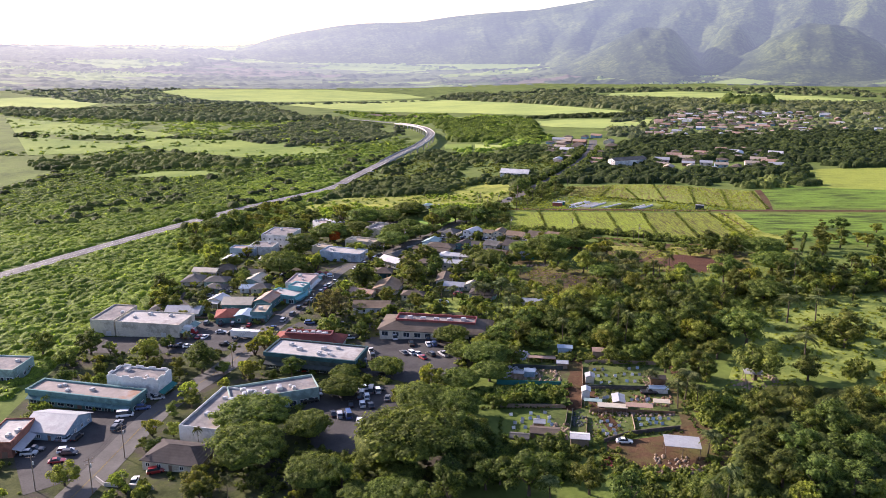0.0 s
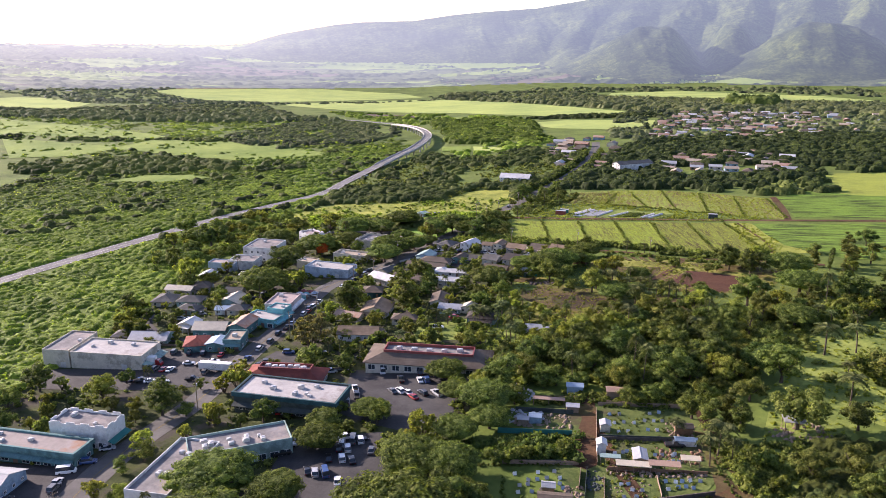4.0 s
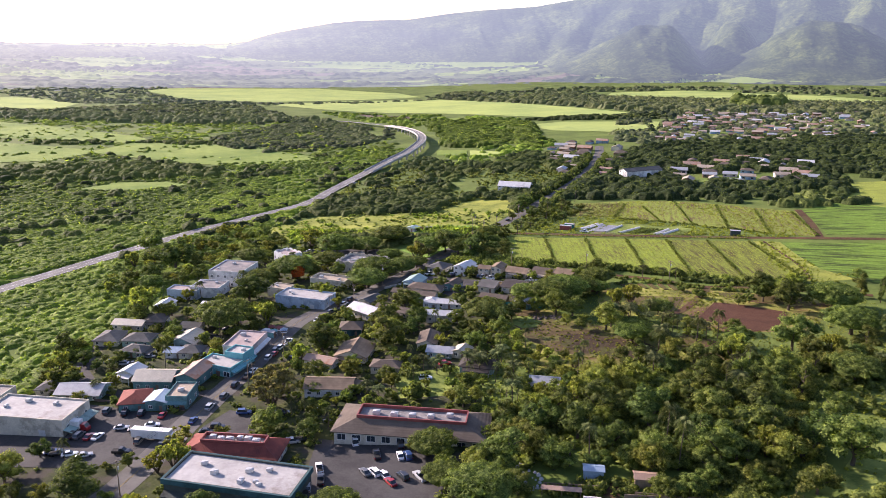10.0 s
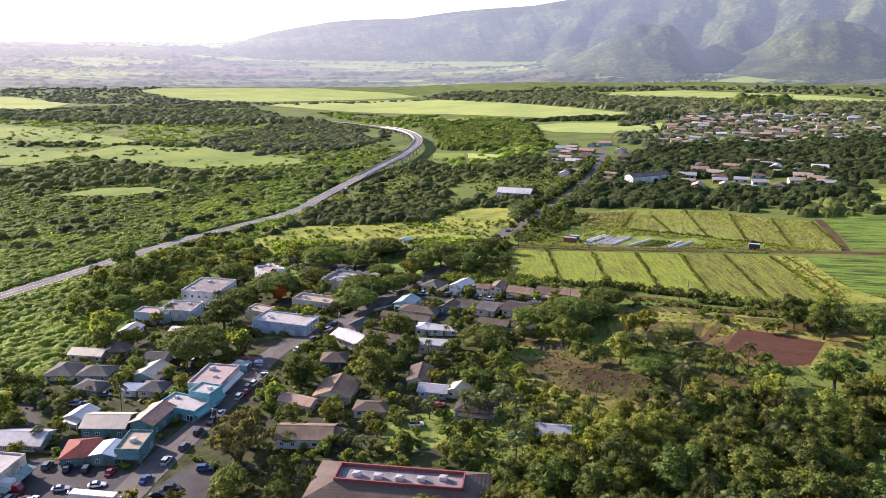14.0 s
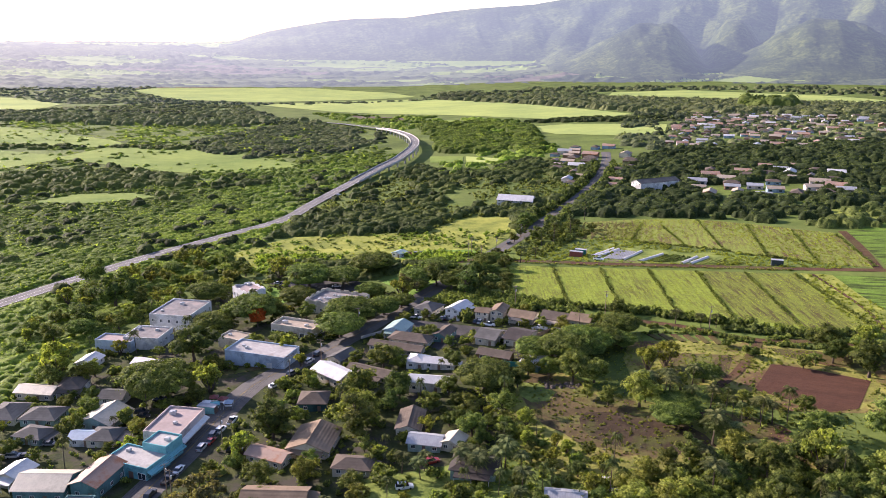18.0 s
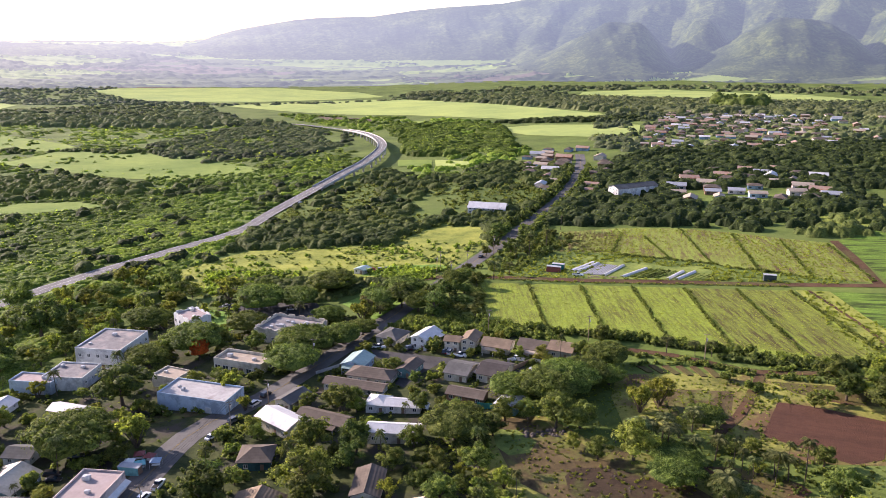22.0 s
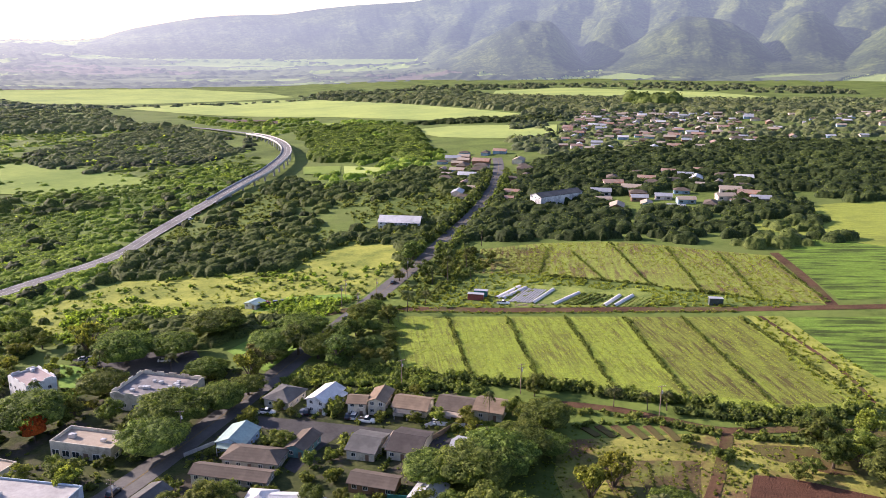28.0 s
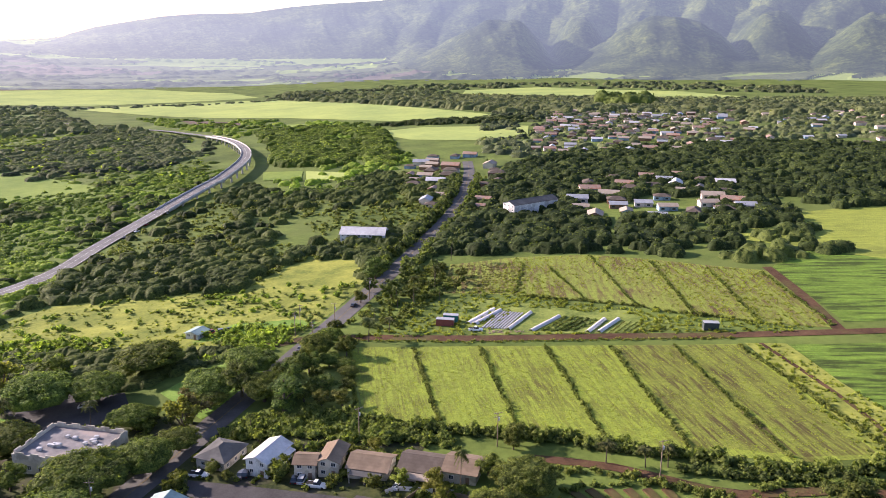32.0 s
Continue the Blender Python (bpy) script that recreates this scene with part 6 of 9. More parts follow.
def pole(x, y, rot=0.0, h=11.0, arms=1):
    """A wooden utility pole with crossarms, insulators and a transformer."""
    key = ("pole", arms)
    m = pose(x, y, G(x, y), 0, 0, rot)
    if key in CARS:
        return copy_thing(CARS[key], m)
    t = new("utility_pole")
    tagged(t, "tall weathered wooden utility pole with crossarms", "pole", "utility poles")
    bm = bmesh.new()
    tube(bm, [(0, 0, -1), (0, 0, h * 0.5), (0, 0, h)], [0.17, 0.14, 0.10], 8)
    part("post", bm, M["wood"], t)
    for k in range(arms):
        z = h - 0.5 - k * 1.1
        part("crossarm", box_bm(-1.2, 1.2, -0.16, -0.06, z, z + 0.14), M["wood"], t)
        for u in (-1.1, -0.5, 0.5, 1.1):
            bm = bmesh.new()
            tube(bm, [(u, -0.11, z + 0.14), (u, -0.11, z + 0.32)], [0.05, 0.035], 6)
            part("insulator", bm, M["unit"], t)
    bm = bmesh.new()
    tube(bm, [(0.32, 0, h - 2.8), (0.32, 0, h - 2.7), (0.32, 0, h - 1.9), (0.32, 0, h - 1.8)], [0.18, 0.24, 0.24, 0.18], 10)
    part("transformer", bm, M["unit"], t)
    t.matrix_basis = m
    CARS[key] = t
    return t

# ---------------------------------------------------------------- parked and standing vehicles

car("sedan", "silver", -93.8, 304.0, 12)
car("sedan", "black", -88.7, 302.3, 16)
car("sedan", "white", -84.7, 305.3, 13)
car("suv", "black", -91.4, 314.1, 96)
car("suv", "black", -97.0, 314.8, 97)
car("suv", "grey", -103.7, 316.8, 90)
car("sedan", "red", -83.9, 312.1, 89)
car("pickup", "white", -109.7, 314.3, 84)
car("sedan", "white", -98.9, 298.6, 77)
car("sedan", "red", -101.4, 298.7, 77)
car("suv", "grey", -105.0, 299.6, 80)
car("pickup", "black", -106.9, 300.0, 80)
car("suv", "tan", -84.8, 294.9, 87)
car("sedan", "black", -80.0, 297.9, 82)
car("sedan", "grey", -76.9, 291.9, 89)
car("pickup", "black", -87.3, 288.3, 0)
car("sedan", "silver", -97.6, 286.9, 27)
car("sedan", "white", -102.3, 287.8, 21)
car("pickup", "black", -105.6, 288.5, 20)
car("sedan", "blue", -108.5, 289.6, 29)
car("suv", "black", -112.4, 291.2, 25)
car("sedan", "blue", -72.5, 307.4, 81)
car("suv", "silver", -70.1, 317.1, 82)
car("suv", "grey", -67.7, 325.3, 81)
car("suv", "black", -66.4, 334.6, 83)
car("pickup", "black", -64.1, 341.8, 79)
car("sedan", "white", -63.0, 347.2, 82)
car("suv", "silver", -60.3, 359.7, 80)
car("suv", "grey", -59.2, 367.5, 83)
car("pickup", "white", -55.9, 376.6, 82)
car("sedan", "black", -65.9, 299.3, 5)
car("suv", "black", -63.3, 302.0, 6)
car("suv", "blue", -57.6, 311.7, 7)
car("suv", "black", -45.1, 310.1, 13)
car("suv", "white", -33.7, 310.4, 9)
car("suv", "silver", -38.0, 290.2, 11)
car("pickup", "black", -34.7, 291.3, 11)
car("sedan", "grey", -14.9, 270.6, 121)
car("suv", "white", -12.4, 270.3, 125)
car("sedan", "white", -9.6, 268.8, 122)
car("sedan", "red", -7.7, 264.9, 125)
car("suv", "black", -4.6, 267.5, 124)
car("pickup", "silver", 0.0, 267.0, 122)
car("sedan", "white", -5.9, 278.7, 102)
car("suv", "blue", -3.7, 278.5, 106)
car("pickup", "black", -12.5, 279.9, 101)
car("van", "white", -19.6, 288.5, 103)
car("suv", "black", -6.1, 285.1, 97)
car("pickup", "white", -27.6, 273.9, 104)
car("pickup", "black", -26.3, 267.6, 97)
car("suv", "silver", -29.2, 264.2, 95)
car("suv", "black", -29.2, 260.6, 104)
car("suv", "white", -21.8, 236.5, 101)
car("van", "grey", -24.0, 236.7, 90)
car("suv", "white", -25.0, 231.8, 100)
car("suv", "white", -27.0, 234.7, 94)
car("sedan", "grey", -18.1, 229.9, 90)
car("sedan", "red", -38.0, 256.0, 96)
car("sedan", "red", -50.3, 258.5, 94)
car("suv", "tan", -47.8, 258.3, 96)
car("pickup", "black", -46.0, 257.4, 92)
car("sedan", "black", -29.6, 226.5, 98)
car("suv", "black", -27.4, 231.9, 95)
car("suv", "white", -25.9, 226.1, 101)
car("sedan", "black", -23.0, 224.9, 105)
car("van", "blue", -29.5, 218.6, 106)
car("suv", "silver", -32.2, 218.9, 101)
car("sedan", "white", -25.5, 213.9, 96)
car("sedan", "black", -34.5, 220.0, 106)
car("suv", "white", -26.2, 238.6, 18)
car("sedan", "black", -21.9, 236.7, 25)
car("suv", "grey", -45.5, 233.9, 19)
car("pickup", "silver", -42.8, 235.0, 19)
car("pickup", "black", -43.4, 230.6, 22)
car("sedan", "black", -42.4, 238.1, 21)
car("van", "white", -102.1, 224.7, 15)
car("sedan", "silver", -101.9, 219.0, 85)
car("suv", "grey", -101.2, 215.9, 84)
car("sedan", "grey", -115.7, 210.0, 88)
car("sedan", "white", -113.4, 209.9, 82)
car("suv", "black", -110.6, 209.8, 83)
car("suv", "silver", -120.3, 200.5, 10)
car("pickup", "black", -119.7, 202.5, 8)
car("suv", "white", -110.0, 201.3, 13)
car("sedan", "red", -109.6, 195.4, 16)
car("suv", "black", -108.1, 199.9, 4)
car("suv", "red", -78.6, 187.9, 21)
car("sedan", "white", -82.5, 183.1, 97)
car("sedan", "silver", -96.2, 237.6, 17)
car("suv", "blue", -98.2, 229.8, 15)
car("pickup", "white", -0.8, 469.5, -18)
car("pickup", "white", 29.6, 455.2, -22)
car("suv", "black", 11.8, 466.4, 73)
car("sedan", "grey", 10.4, 466.5, 71)
car("sedan", "black", 24.2, 459.9, 76)
car("suv", "silver", 26.1, 459.3, 72)
car("sedan", "white", 49.9, 449.2, 48)
car("sedan", "silver", 60.5, 434.5, -19)
car("suv", "grey", -43.9, 413.3, 58)
car("sedan", "white", -48.3, 402.9, 60)
car("suv", "black", -37.3, 431.4, 66)
car("suv", "silver", -39.6, 424.6, 60)
car("suv", "white", -57.8, 370.5, 74)
car("sedan", "red", -58.8, 363.5, 78)
car("sedan", "silver", -73.9, 536.1, 6)
car("sedan", "black", -69.6, 531.7, -2)
car("sedan", "grey", -71.1, 535.8, 2)
car("suv", "black", -59.6, 519.4, -3)
car("sedan", "silver", -42.4, 525.5, 2)
car("sedan", "grey", -6.4, 489.3, -5)
car("sedan", "grey", 27.2, 554.3, 61)
car("suv", "black", 42.3, 576.3, 61)
car("sedan", "black", 50.7, 599.9, 63)
car("sedan", "white", -77.3, 809.2, 65)
car("sedan", "red", -74.4, 828.8, 66)
car("suv", "grey", -69.8, 868.9, 64)
car("sedan", "black", -81.4, 792.8, 64)
car("sedan", "black", -85.5, 395.7, 15)
car("suv", "black", -87.8, 385.7, 7)
car("sedan", "grey", -107.8, 365.4, 4)
car("sedan", "blue", -121.1, 360.7, 8)
car("pickup", "white", -117.8, 359.4, 6)
car("suv", "silver", -114.8, 358.5, 8)
car("sedan", "black", -111.2, 358.3, 14)
car("suv", "black", -50.2, 357.0, 11)
car("suv", "grey", -81.2, 341.3, 8)
car("suv", "white", 0.0, 332.5, 10)
car("suv", "black", -97.8, 388.7, -3)
car("pickup", "grey", -100.8, 389.6, -1)
car("sedan", "black", -86.2, 382.6, 5)
car("pickup", "black", 65.5, 224.5, 1)
car("sedan", "white", 50.6, 193.1, -1)
car("suv", "red", 6.8, 344.9, 25)
car("pickup", "red", -8.1, 585.1, 21)
car("suv", "grey", -3.8, 585.0, 16)
car("sedan", "blue", -12.2, 583.2, 9)
car("suv", "black", -1.0, 585.2, 19)
box_truck(-81.2, 295.9, -8, 12.2, "white", "white articulated truck with a long box trailer", tractor=True)
box_truck(-144.6, 309.8, -10, 5.5, "white", "white delivery box truck parked by the warehouse")
box_truck(-108.6, 304.2, -8, 5.0, "red", "small red and white box truck")
pole(-91.6, 178.0, 46, 10.5, 2)
pole(-90.8, 196.8, 49, 10.5, 2)
pole(-107.9, 180.3, 9, 10.5, 1)
pole(-78.2, 264.7, 55, 10.5, 2)
pole(-54.5, 360.1, -5, 10.5, 1)
pole(-58.9, 329.7, -15, 10.5, 1)
pole(-61.4, 333.1, 45, 10.5, 1)
pole(-43.3, 406.2, 35, 10.5, 1)
pole(-34.5, 420.9, -19, 10.5, 2)
pole(-24.2, 456.5, -5, 10.5, 1)
pole(25.2, 569.5, 44, 10.5, 2)
pole(27.3, 578.2, 10, 10.5, 1)
pole(31.7, 555.7, 47, 10.5, 2)
pole(41.1, 575.3, -14, 10.5, 1)
pole(42.3, 476.5, 23, 10.5, 1)
pole(78.7, 462.0, 12, 10.5, 2)
pole(58.3, 606.3, -13, 10.5, 2)
pole(113.1, 435.2, 8, 10.5, 1)

# ---------------------------------------------------------------- single trees that stand out

tree("monkeypod", -12.6, 166.1, 7, 1)
tree("round", -61.5, 171.9, 5.5, 1)
tree("mango", -92.3, 270.6, 6.5, 0.9)
tree("light", -114.6, 277.3, 4.8, 1)
tree("airy", -71.3, 254.7, 4, 1)
tree("round", -34.3, 307.2, 3.6, 1)
tree("airy", -85.1, 235.1, 4.5, 1)
tree("light", -101.1, 182.5, 5, 1)
tree("mango", -33.7, 294.8, 3.8, 1)
tree("airy", -71.5, 293.1, 3.6, 1)
tree("airy", -72.6, 276.2, 4, 1)
tree("round", -17.8, 248.0, 5, 1)
tree("mango", -5.7, 379.0, 5.5, 1)
tree("round", 18.4, 358.6, 5.5, 1.1)
tree("mango", -84.5, 430.5, 12.5, 0.85)
tree("round", -26.5, 345.4, 4, 1)
tree("round", 12.3, 309.0, 4.2, 1)
tree("palm", -113.9, 331.6, 2.2, 0.78)
tree("monkeypod", -1.9, 511.9, 7, 0.9)
tree("round", -7.0, 419.1, 4.6, 1)
tree("airy", -41.9, 420.7, 3.6, 1)
tree("mango", 22.1, 515.9, 8, 1)
tree("monkeypod", 12.6, 543.3, 6, 1)
tree("round", 74.4, 440.9, 4.6, 1)
tree("round", 39.4, 465.3, 3, 1)
tree("monkeypod", 79.7, 437.5, 9, 0.9)
tree("monkeypod", 76.4, 421.8, 6.5, 1)
tree("monkeypod", 44.5, 416.8, 9.5, 0.8)
tree("round", 39.6, 400.8, 5.5, 1)
tree("mango", 35.0, 392.2, 5, 1)
tree("round", 24.2, 403.4, 5, 1)
tree("round", 46.5, 400.3, 5, 1)
tree("airy", 87.4, 403.9, 6, 1)
tree("monkeypod", 95.3, 388.5, 6, 1.1)
tree("airy", 80.3, 400.3, 6, 1)
tree("mango", 13.7, 412.2, 5, 1)
tree("round", 12.1, 388.5, 5, 1)
tree("mango", 148.5, 411.6, 6, 1)
tree("palm", 103.1, 445.2, 2.6, 0.78)
tree("palm", 111.8, 440.6, 2.3, 0.78)
tree("palm", 117.2, 439.1, 2.3, 0.78)
tree("round", 131.1, 395.4, 3.6, 1)
tree("round", 136.3, 397.6, 3.2, 1)
tree("palm", 4.9, 340.7, 2.3, 0.78)
tree("palm", 27.4, 347.3, 2.4, 0.78)
tree("palm", 28.7, 320.0, 2.4, 0.78)
tree("palm", 76.8, 339.6, 2.4, 0.78)
tree("light", 60.8, 328.9, 5, 1)
tree("airy", 51.6, 334.1, 4, 1)
tree("palm", 149.4, 321.1, 2.6, 0.78)
tree("palm", 150.2, 311.9, 2.6, 0.78)
tree("palm", 156.2, 304.5, 2.8, 0.78)
tree("palm", 131.4, 262.6, 2.6, 0.78)
tree("palm", 172.1, 308.2, 2.6, 0.78)
tree("palm", 66.3, 227.6, 2.6, 0.78)
tree("palm", 77.5, 214.9, 2.6, 0.78)
tree("tall", 77.3, 231.3, 5.5, 1)
tree("tall", 85.7, 231.9, 5, 1)
tree("round", 59.0, 251.8, 4.5, 1)
tree("talldark", 187.8, 390.3, 3, 2)
tree("shrub", 148.7, 265.8, 5, 0.9)
tree("shrub", 138.7, 266.4, 6, 0.8)
tree("palm", 61.4, 561.3, 2.6, 0.78)
tree("palm", 57.4, 575.5, 2.4, 0.78)
tree("round", 54.0, 602.9, 4.5, 1)
tree("mango", 59.3, 617.4, 5, 1)
tree("round", 76.5, 601.1, 5, 1)
tree("monkeypod", -56.9, 210.8, 11.7, 0.9)
tree("monkeypod", -53.7, 190.2, 12.1, 0.9)
tree("monkeypod", -39.9, 205.2, 8.5, 0.9)
tree("monkeypod", -33.6, 233.9, 7.5, 0.9)
tree("monkeypod", -34.2, 247.0, 6.2, 0.9)
tree("monkeypod", -20.5, 252.5, 6.3, 0.9)
tree("monkeypod", -6.3, 216.9, 10.4, 0.9)
tree("monkeypod", -9.2, 186.1, 16.7, 0.9)
tree("monkeypod", -33.4, 177.7, 8.8, 0.9)
tree("monkeypod", -10.5, 175.0, 6.9, 0.9)
tree("monkeypod", -18.9, 184.5, 6.2, 0.9)
tree("mango", -88.0, 259.6, 7.8, 1.0)
tree("light", -112.6, 272.2, 6.9, 1.0)
tree("mango", -110.6, 287.3, 4.0, 1.0)
tree("airy", -68.5, 251.1, 4.8, 1.0)
tree("round", -79.9, 258.4, 3.5, 1.0)
tree("airy", -68.2, 277.5, 5.9, 1.0)
tree("dry", -49.4, 324.4, 7.9, 0.9)
tree("round", -47.3, 299.9, 5.5, 1.0)
tree("mango", -34.3, 300.1, 3.9, 1.0)
tree("mango", -40.4, 363.8, 8.3, 1.0)
tree("light", -15.0, 372.5, 7.5, 1.0)
tree("round", -104.2, 384.7, 5.0, 1.0)
tree("tall", -86.0, 223.5, 3.5, 0.8)
tree("round", -82.4, 230.0, 4.5, 1.0)
tree("airy", -88.0, 210.3, 3.7, 1.0)
tree("round", -87.5, 201.9, 2.7, 1.0)
tree("round", -71.6, 209.2, 3.0, 1.0)
tree("light", -63.7, 177.4, 4.7, 1.0)
tree("round", -30.6, 255.1, 3.4, 1.0)
tree("round", -1.1, 280.8, 4.3, 1.0)
tree("round", -22.8, 322.3, 3.3, 1.0)
tree("mango", -4.0, 387.8, 6.8, 1.0)
tree("round", -128.1, 409.4, 6.5, 1.0)
tree("mango", -155.8, 264.2, 3.2, 1.0)
tree("mango", -139.0, 282.1, 7.3, 1.0)
tree("round", -142.8, 269.0, 5.5, 1.0)
tree("round", -157.1, 280.6, 7.4, 1.0)
tree("mango", -134.3, 251.8, 4.5, 1.0)
tree("round", -95.0, 255.3, 3.2, 1.0)
tree("round", -82.0, 280.1, 3.0, 1.0)
tree("monkeypod", 15.2, 253.9, 9.9, 0.9)
tree("monkeypod", 5.8, 235.3, 7.4, 0.9)
tree("monkeypod", 6.3, 263.2, 6.2, 0.9)
tree("mango", 21.5, 168.6, 8.4, 1.0)
tree("mango", 11.0, 172.1, 5.7, 1.0)
tree("mango", 6.7, 182.4, 7.5, 1.0)
tree("mango", 4.0, 194.2, 7.9, 1.0)
tree("round", 29.2, 177.9, 4.5, 1.0)
tree("talldark", 2.8, 173.5, 5.8, 0.8)
tree("round", 21.1, 191.5, 3.1, 1.0)
tree("round", 33.6, 175.5, 3.5, 1.0)
tree("shrub", 29.9, 222.4, 3.6, 1.0)
tree("shrub", 24.0, 221.8, 3.6, 1.0)
tree("shrub", 35.7, 223.1, 3.6, 1.0)
tree("shrub", 19.3, 220.5, 2.9, 1.0)
tree("round", 15.8, 220.5, 3.5, 1.0)
tree("palm", 74.4, 216.9, 4.2, 0.78)
tree("palm", 71.3, 213.5, 3.5, 0.78)
tree("palm", 70.0, 182.3, 3.1, 0.78)
tree("palm", 123.2, 244.4, 4.2, 0.78)
tree("palm", 134.7, 284.5, 4.7, 0.78)
tree("palm", 146.0, 285.1, 4.0, 0.78)
tree("round", 75.1, 240.7, 5.9, 1.0)
tree("tall", 84.7, 236.7, 6.5, 0.8)
tree("round", 101.7, 231.3, 9.7, 1.0)
tree("round", 95.9, 250.8, 6.2, 1.0)
tree("round", 110.6, 263.2, 9.4, 1.0)
tree("round", 142.8, 256.0, 9.7, 1.0)
tree("mango", 117.5, 228.9, 6.0, 1.0)
tree("shrub", 133.1, 229.0, 5.5, 1.0)
tree("palm", 26.2, 164.0, 2.8, 0.78)
tree("round", 65.5, 251.5, 4.7, 1.0)
tree("light", 58.8, 263.2, 6.2, 1.0)
tree("round", 71.7, 255.6, 4.1, 1.0)
tree("mango", 52.1, 297.4, 8.4, 1.0)
tree("mango", 65.3, 288.7, 9.0, 1.0)
tree("round", 82.6, 287.9, 8.4, 1.0)
tree("mango", 93.3, 275.7, 8.9, 1.0)
tree("mango", 105.8, 271.5, 8.2, 1.0)
tree("round", 83.2, 268.9, 5.8, 1.0)
tree("round", 35.2, 268.3, 5.6, 1.0)
tree("light", 60.4, 309.9, 7.2, 1.0)
tree("round", 110.9, 311.2, 7.5, 1.0)
tree("monkeypod", 137.8, 315.2, 9.5, 0.9)
tree("monkeypod", 157.6, 355.2, 11.7, 0.9)
tree("mango", 168.1, 333.9, 10.3, 1.0)
tree("shrub", 84.6, 211.6, 4.2, 1.0)
tree("shrub", 78.3, 205.8, 3.5, 1.0)
tree("shrub", 83.8, 200.7, 3.5, 1.0)
tree("round", 93.4, 204.6, 5.9, 1.0)
tree("round", 103.8, 204.5, 6.6, 1.0)
tree("mango", 106.4, 191.0, 7.5, 1.0)
tree("round", 119.6, 202.6, 6.7, 1.0)
tree("mango", 88.2, 185.0, 6.0, 1.0)
tree("mango", 92.9, 178.9, 7.0, 1.0)
tree("mango", 80.3, 177.4, 5.2, 1.0)
tree("mango", 97.8, 172.1, 7.4, 1.0)
tree("mango", 105.9, 173.8, 7.0, 1.0)
tree("mango", 83.0, 167.1, 7.0, 1.0)
tree("mango", 89.4, 162.5, 7.5, 1.0)
tree("talldark", 95.3, 158.0, 6.9, 0.8)
tree("mango", 74.9, 166.1, 5.0, 1.0)
tree("round", 113.3, 187.1, 5.8, 1.0)
tree("round", 101.9, 193.5, 5.2, 1.0)
tree("monkeypod", -56.7, 528.8, 13.0, 0.9)
tree("monkeypod", -39.5, 529.9, 10.3, 0.9)
tree("monkeypod", -56.9, 499.0, 9.5, 0.9)
tree("monkeypod", -29.0, 467.6, 12.7, 0.9)
tree("monkeypod", -15.4, 477.4, 9.1, 0.9)
tree("monkeypod", -31.2, 450.9, 11.4, 0.9)
tree("monkeypod", -24.2, 505.8, 7.4, 0.9)
tree("monkeypod", -2.3, 520.6, 10.4, 0.9)
tree("monkeypod", 8.9, 535.6, 10.6, 0.9)
tree("talldark", 21.4, 500.7, 9.0, 0.8)
tree("dry", -7.0, 503.6, 7.2, 0.9)
tree("round", -49.3, 476.4, 5.6, 1.0)
tree("airy", -74.5, 544.0, 8.7, 1.0)
tree("monkeypod", -25.4, 549.6, 12.3, 0.9)
tree("round", -59.9, 556.7, 5.6, 1.0)
tree("palm", 52.7, 554.2, 3.8, 0.78)
tree("mango", 64.0, 633.9, 8.6, 1.0)
tree("mango", 67.8, 604.4, 6.3, 1.0)
tree("dry", -25.2, 461.9, 3.5, 0.9)
tree("light", 45.9, 470.2, 2.9, 1.0)
tree("shrub", 19.6, 463.3, 4.5, 1.0)
tree("shrub", 40.6, 468.6, 2.9, 1.0)
tree("shrub", 54.3, 461.8, 2.8, 1.0)
tree("round", -62.6, 484.5, 5.2, 1.0)
tree("shrub", -1.5, 477.4, 2.4, 1.0)
tree("mango", 29.7, 531.2, 5.7, 1.0)
tree("mango", 36.3, 549.4, 4.6, 1.0)
tree("mango", 143.8, 406.4, 7.8, 1.0)
tree("airy", 159.0, 409.0, 6.0, 1.0)
tree("monkeypod", 68.2, 422.8, 9.7, 0.9)
tree("round", 70.9, 427.7, 5.9, 1.0)
tree("round", 72.7, 448.1, 4.9, 1.0)
tree("round", 82.4, 459.0, 4.0, 1.0)
tree("shrub", 118.6, 408.6, 3.5, 1.0)
tree("shrub", 114.3, 419.0, 2.6, 1.0)
tree("round", 154.1, 401.4, 4.8, 1.0)
tree("mango", -143.6, 502.3, 13.1, 1.0)
tree("round", -172.1, 541.6, 11.6, 1.0)
tree("monkeypod", -102.8, 511.2, 10.2, 0.9)
tree("monkeypod", -72.7, 475.7, 13.6, 0.9)
tree("monkeypod", -86.7, 464.2, 9.7, 0.9)
tree("airy", -8.4, 499.9, 6.8, 1.0)
tree("mango", 7.6, 517.7, 8.9, 1.0)
tree("airy", -78.5, 415.0, 4.6, 0.9)
tree("monkeypod", -86.6, 397.0, 14.2, 0.9)
tree("light", -117.7, 411.4, 5.8, 1.0)
tree("airy", -129.1, 414.9, 9.6, 1.0)
tree("round", -114.9, 390.6, 4.1, 1.0)
tree("round", -104.4, 371.4, 5.0, 1.0)
tree("talldark", -40.2, 368.2, 7.5, 0.8)
tree("light", -34.3, 399.8, 3.8, 1.0)
tree("round", -17.2, 389.5, 7.8, 1.0)
tree("tall", -15.7, 363.0, 8.6, 0.8)
tree("mango", -4.6, 391.5, 6.0, 1.0)
tree("round", -11.1, 415.4, 6.6, 1.0)
tree("round", -22.0, 419.4, 4.0, 1.0)
tree("round", -51.3, 440.7, 5.8, 1.0)
tree("airy", -47.4, 354.5, 4.9, 1.0)
tree("round", 6.2, 376.4, 5.1, 1.0)
tree("round", -12.3, 353.0, 3.6, 1.0)
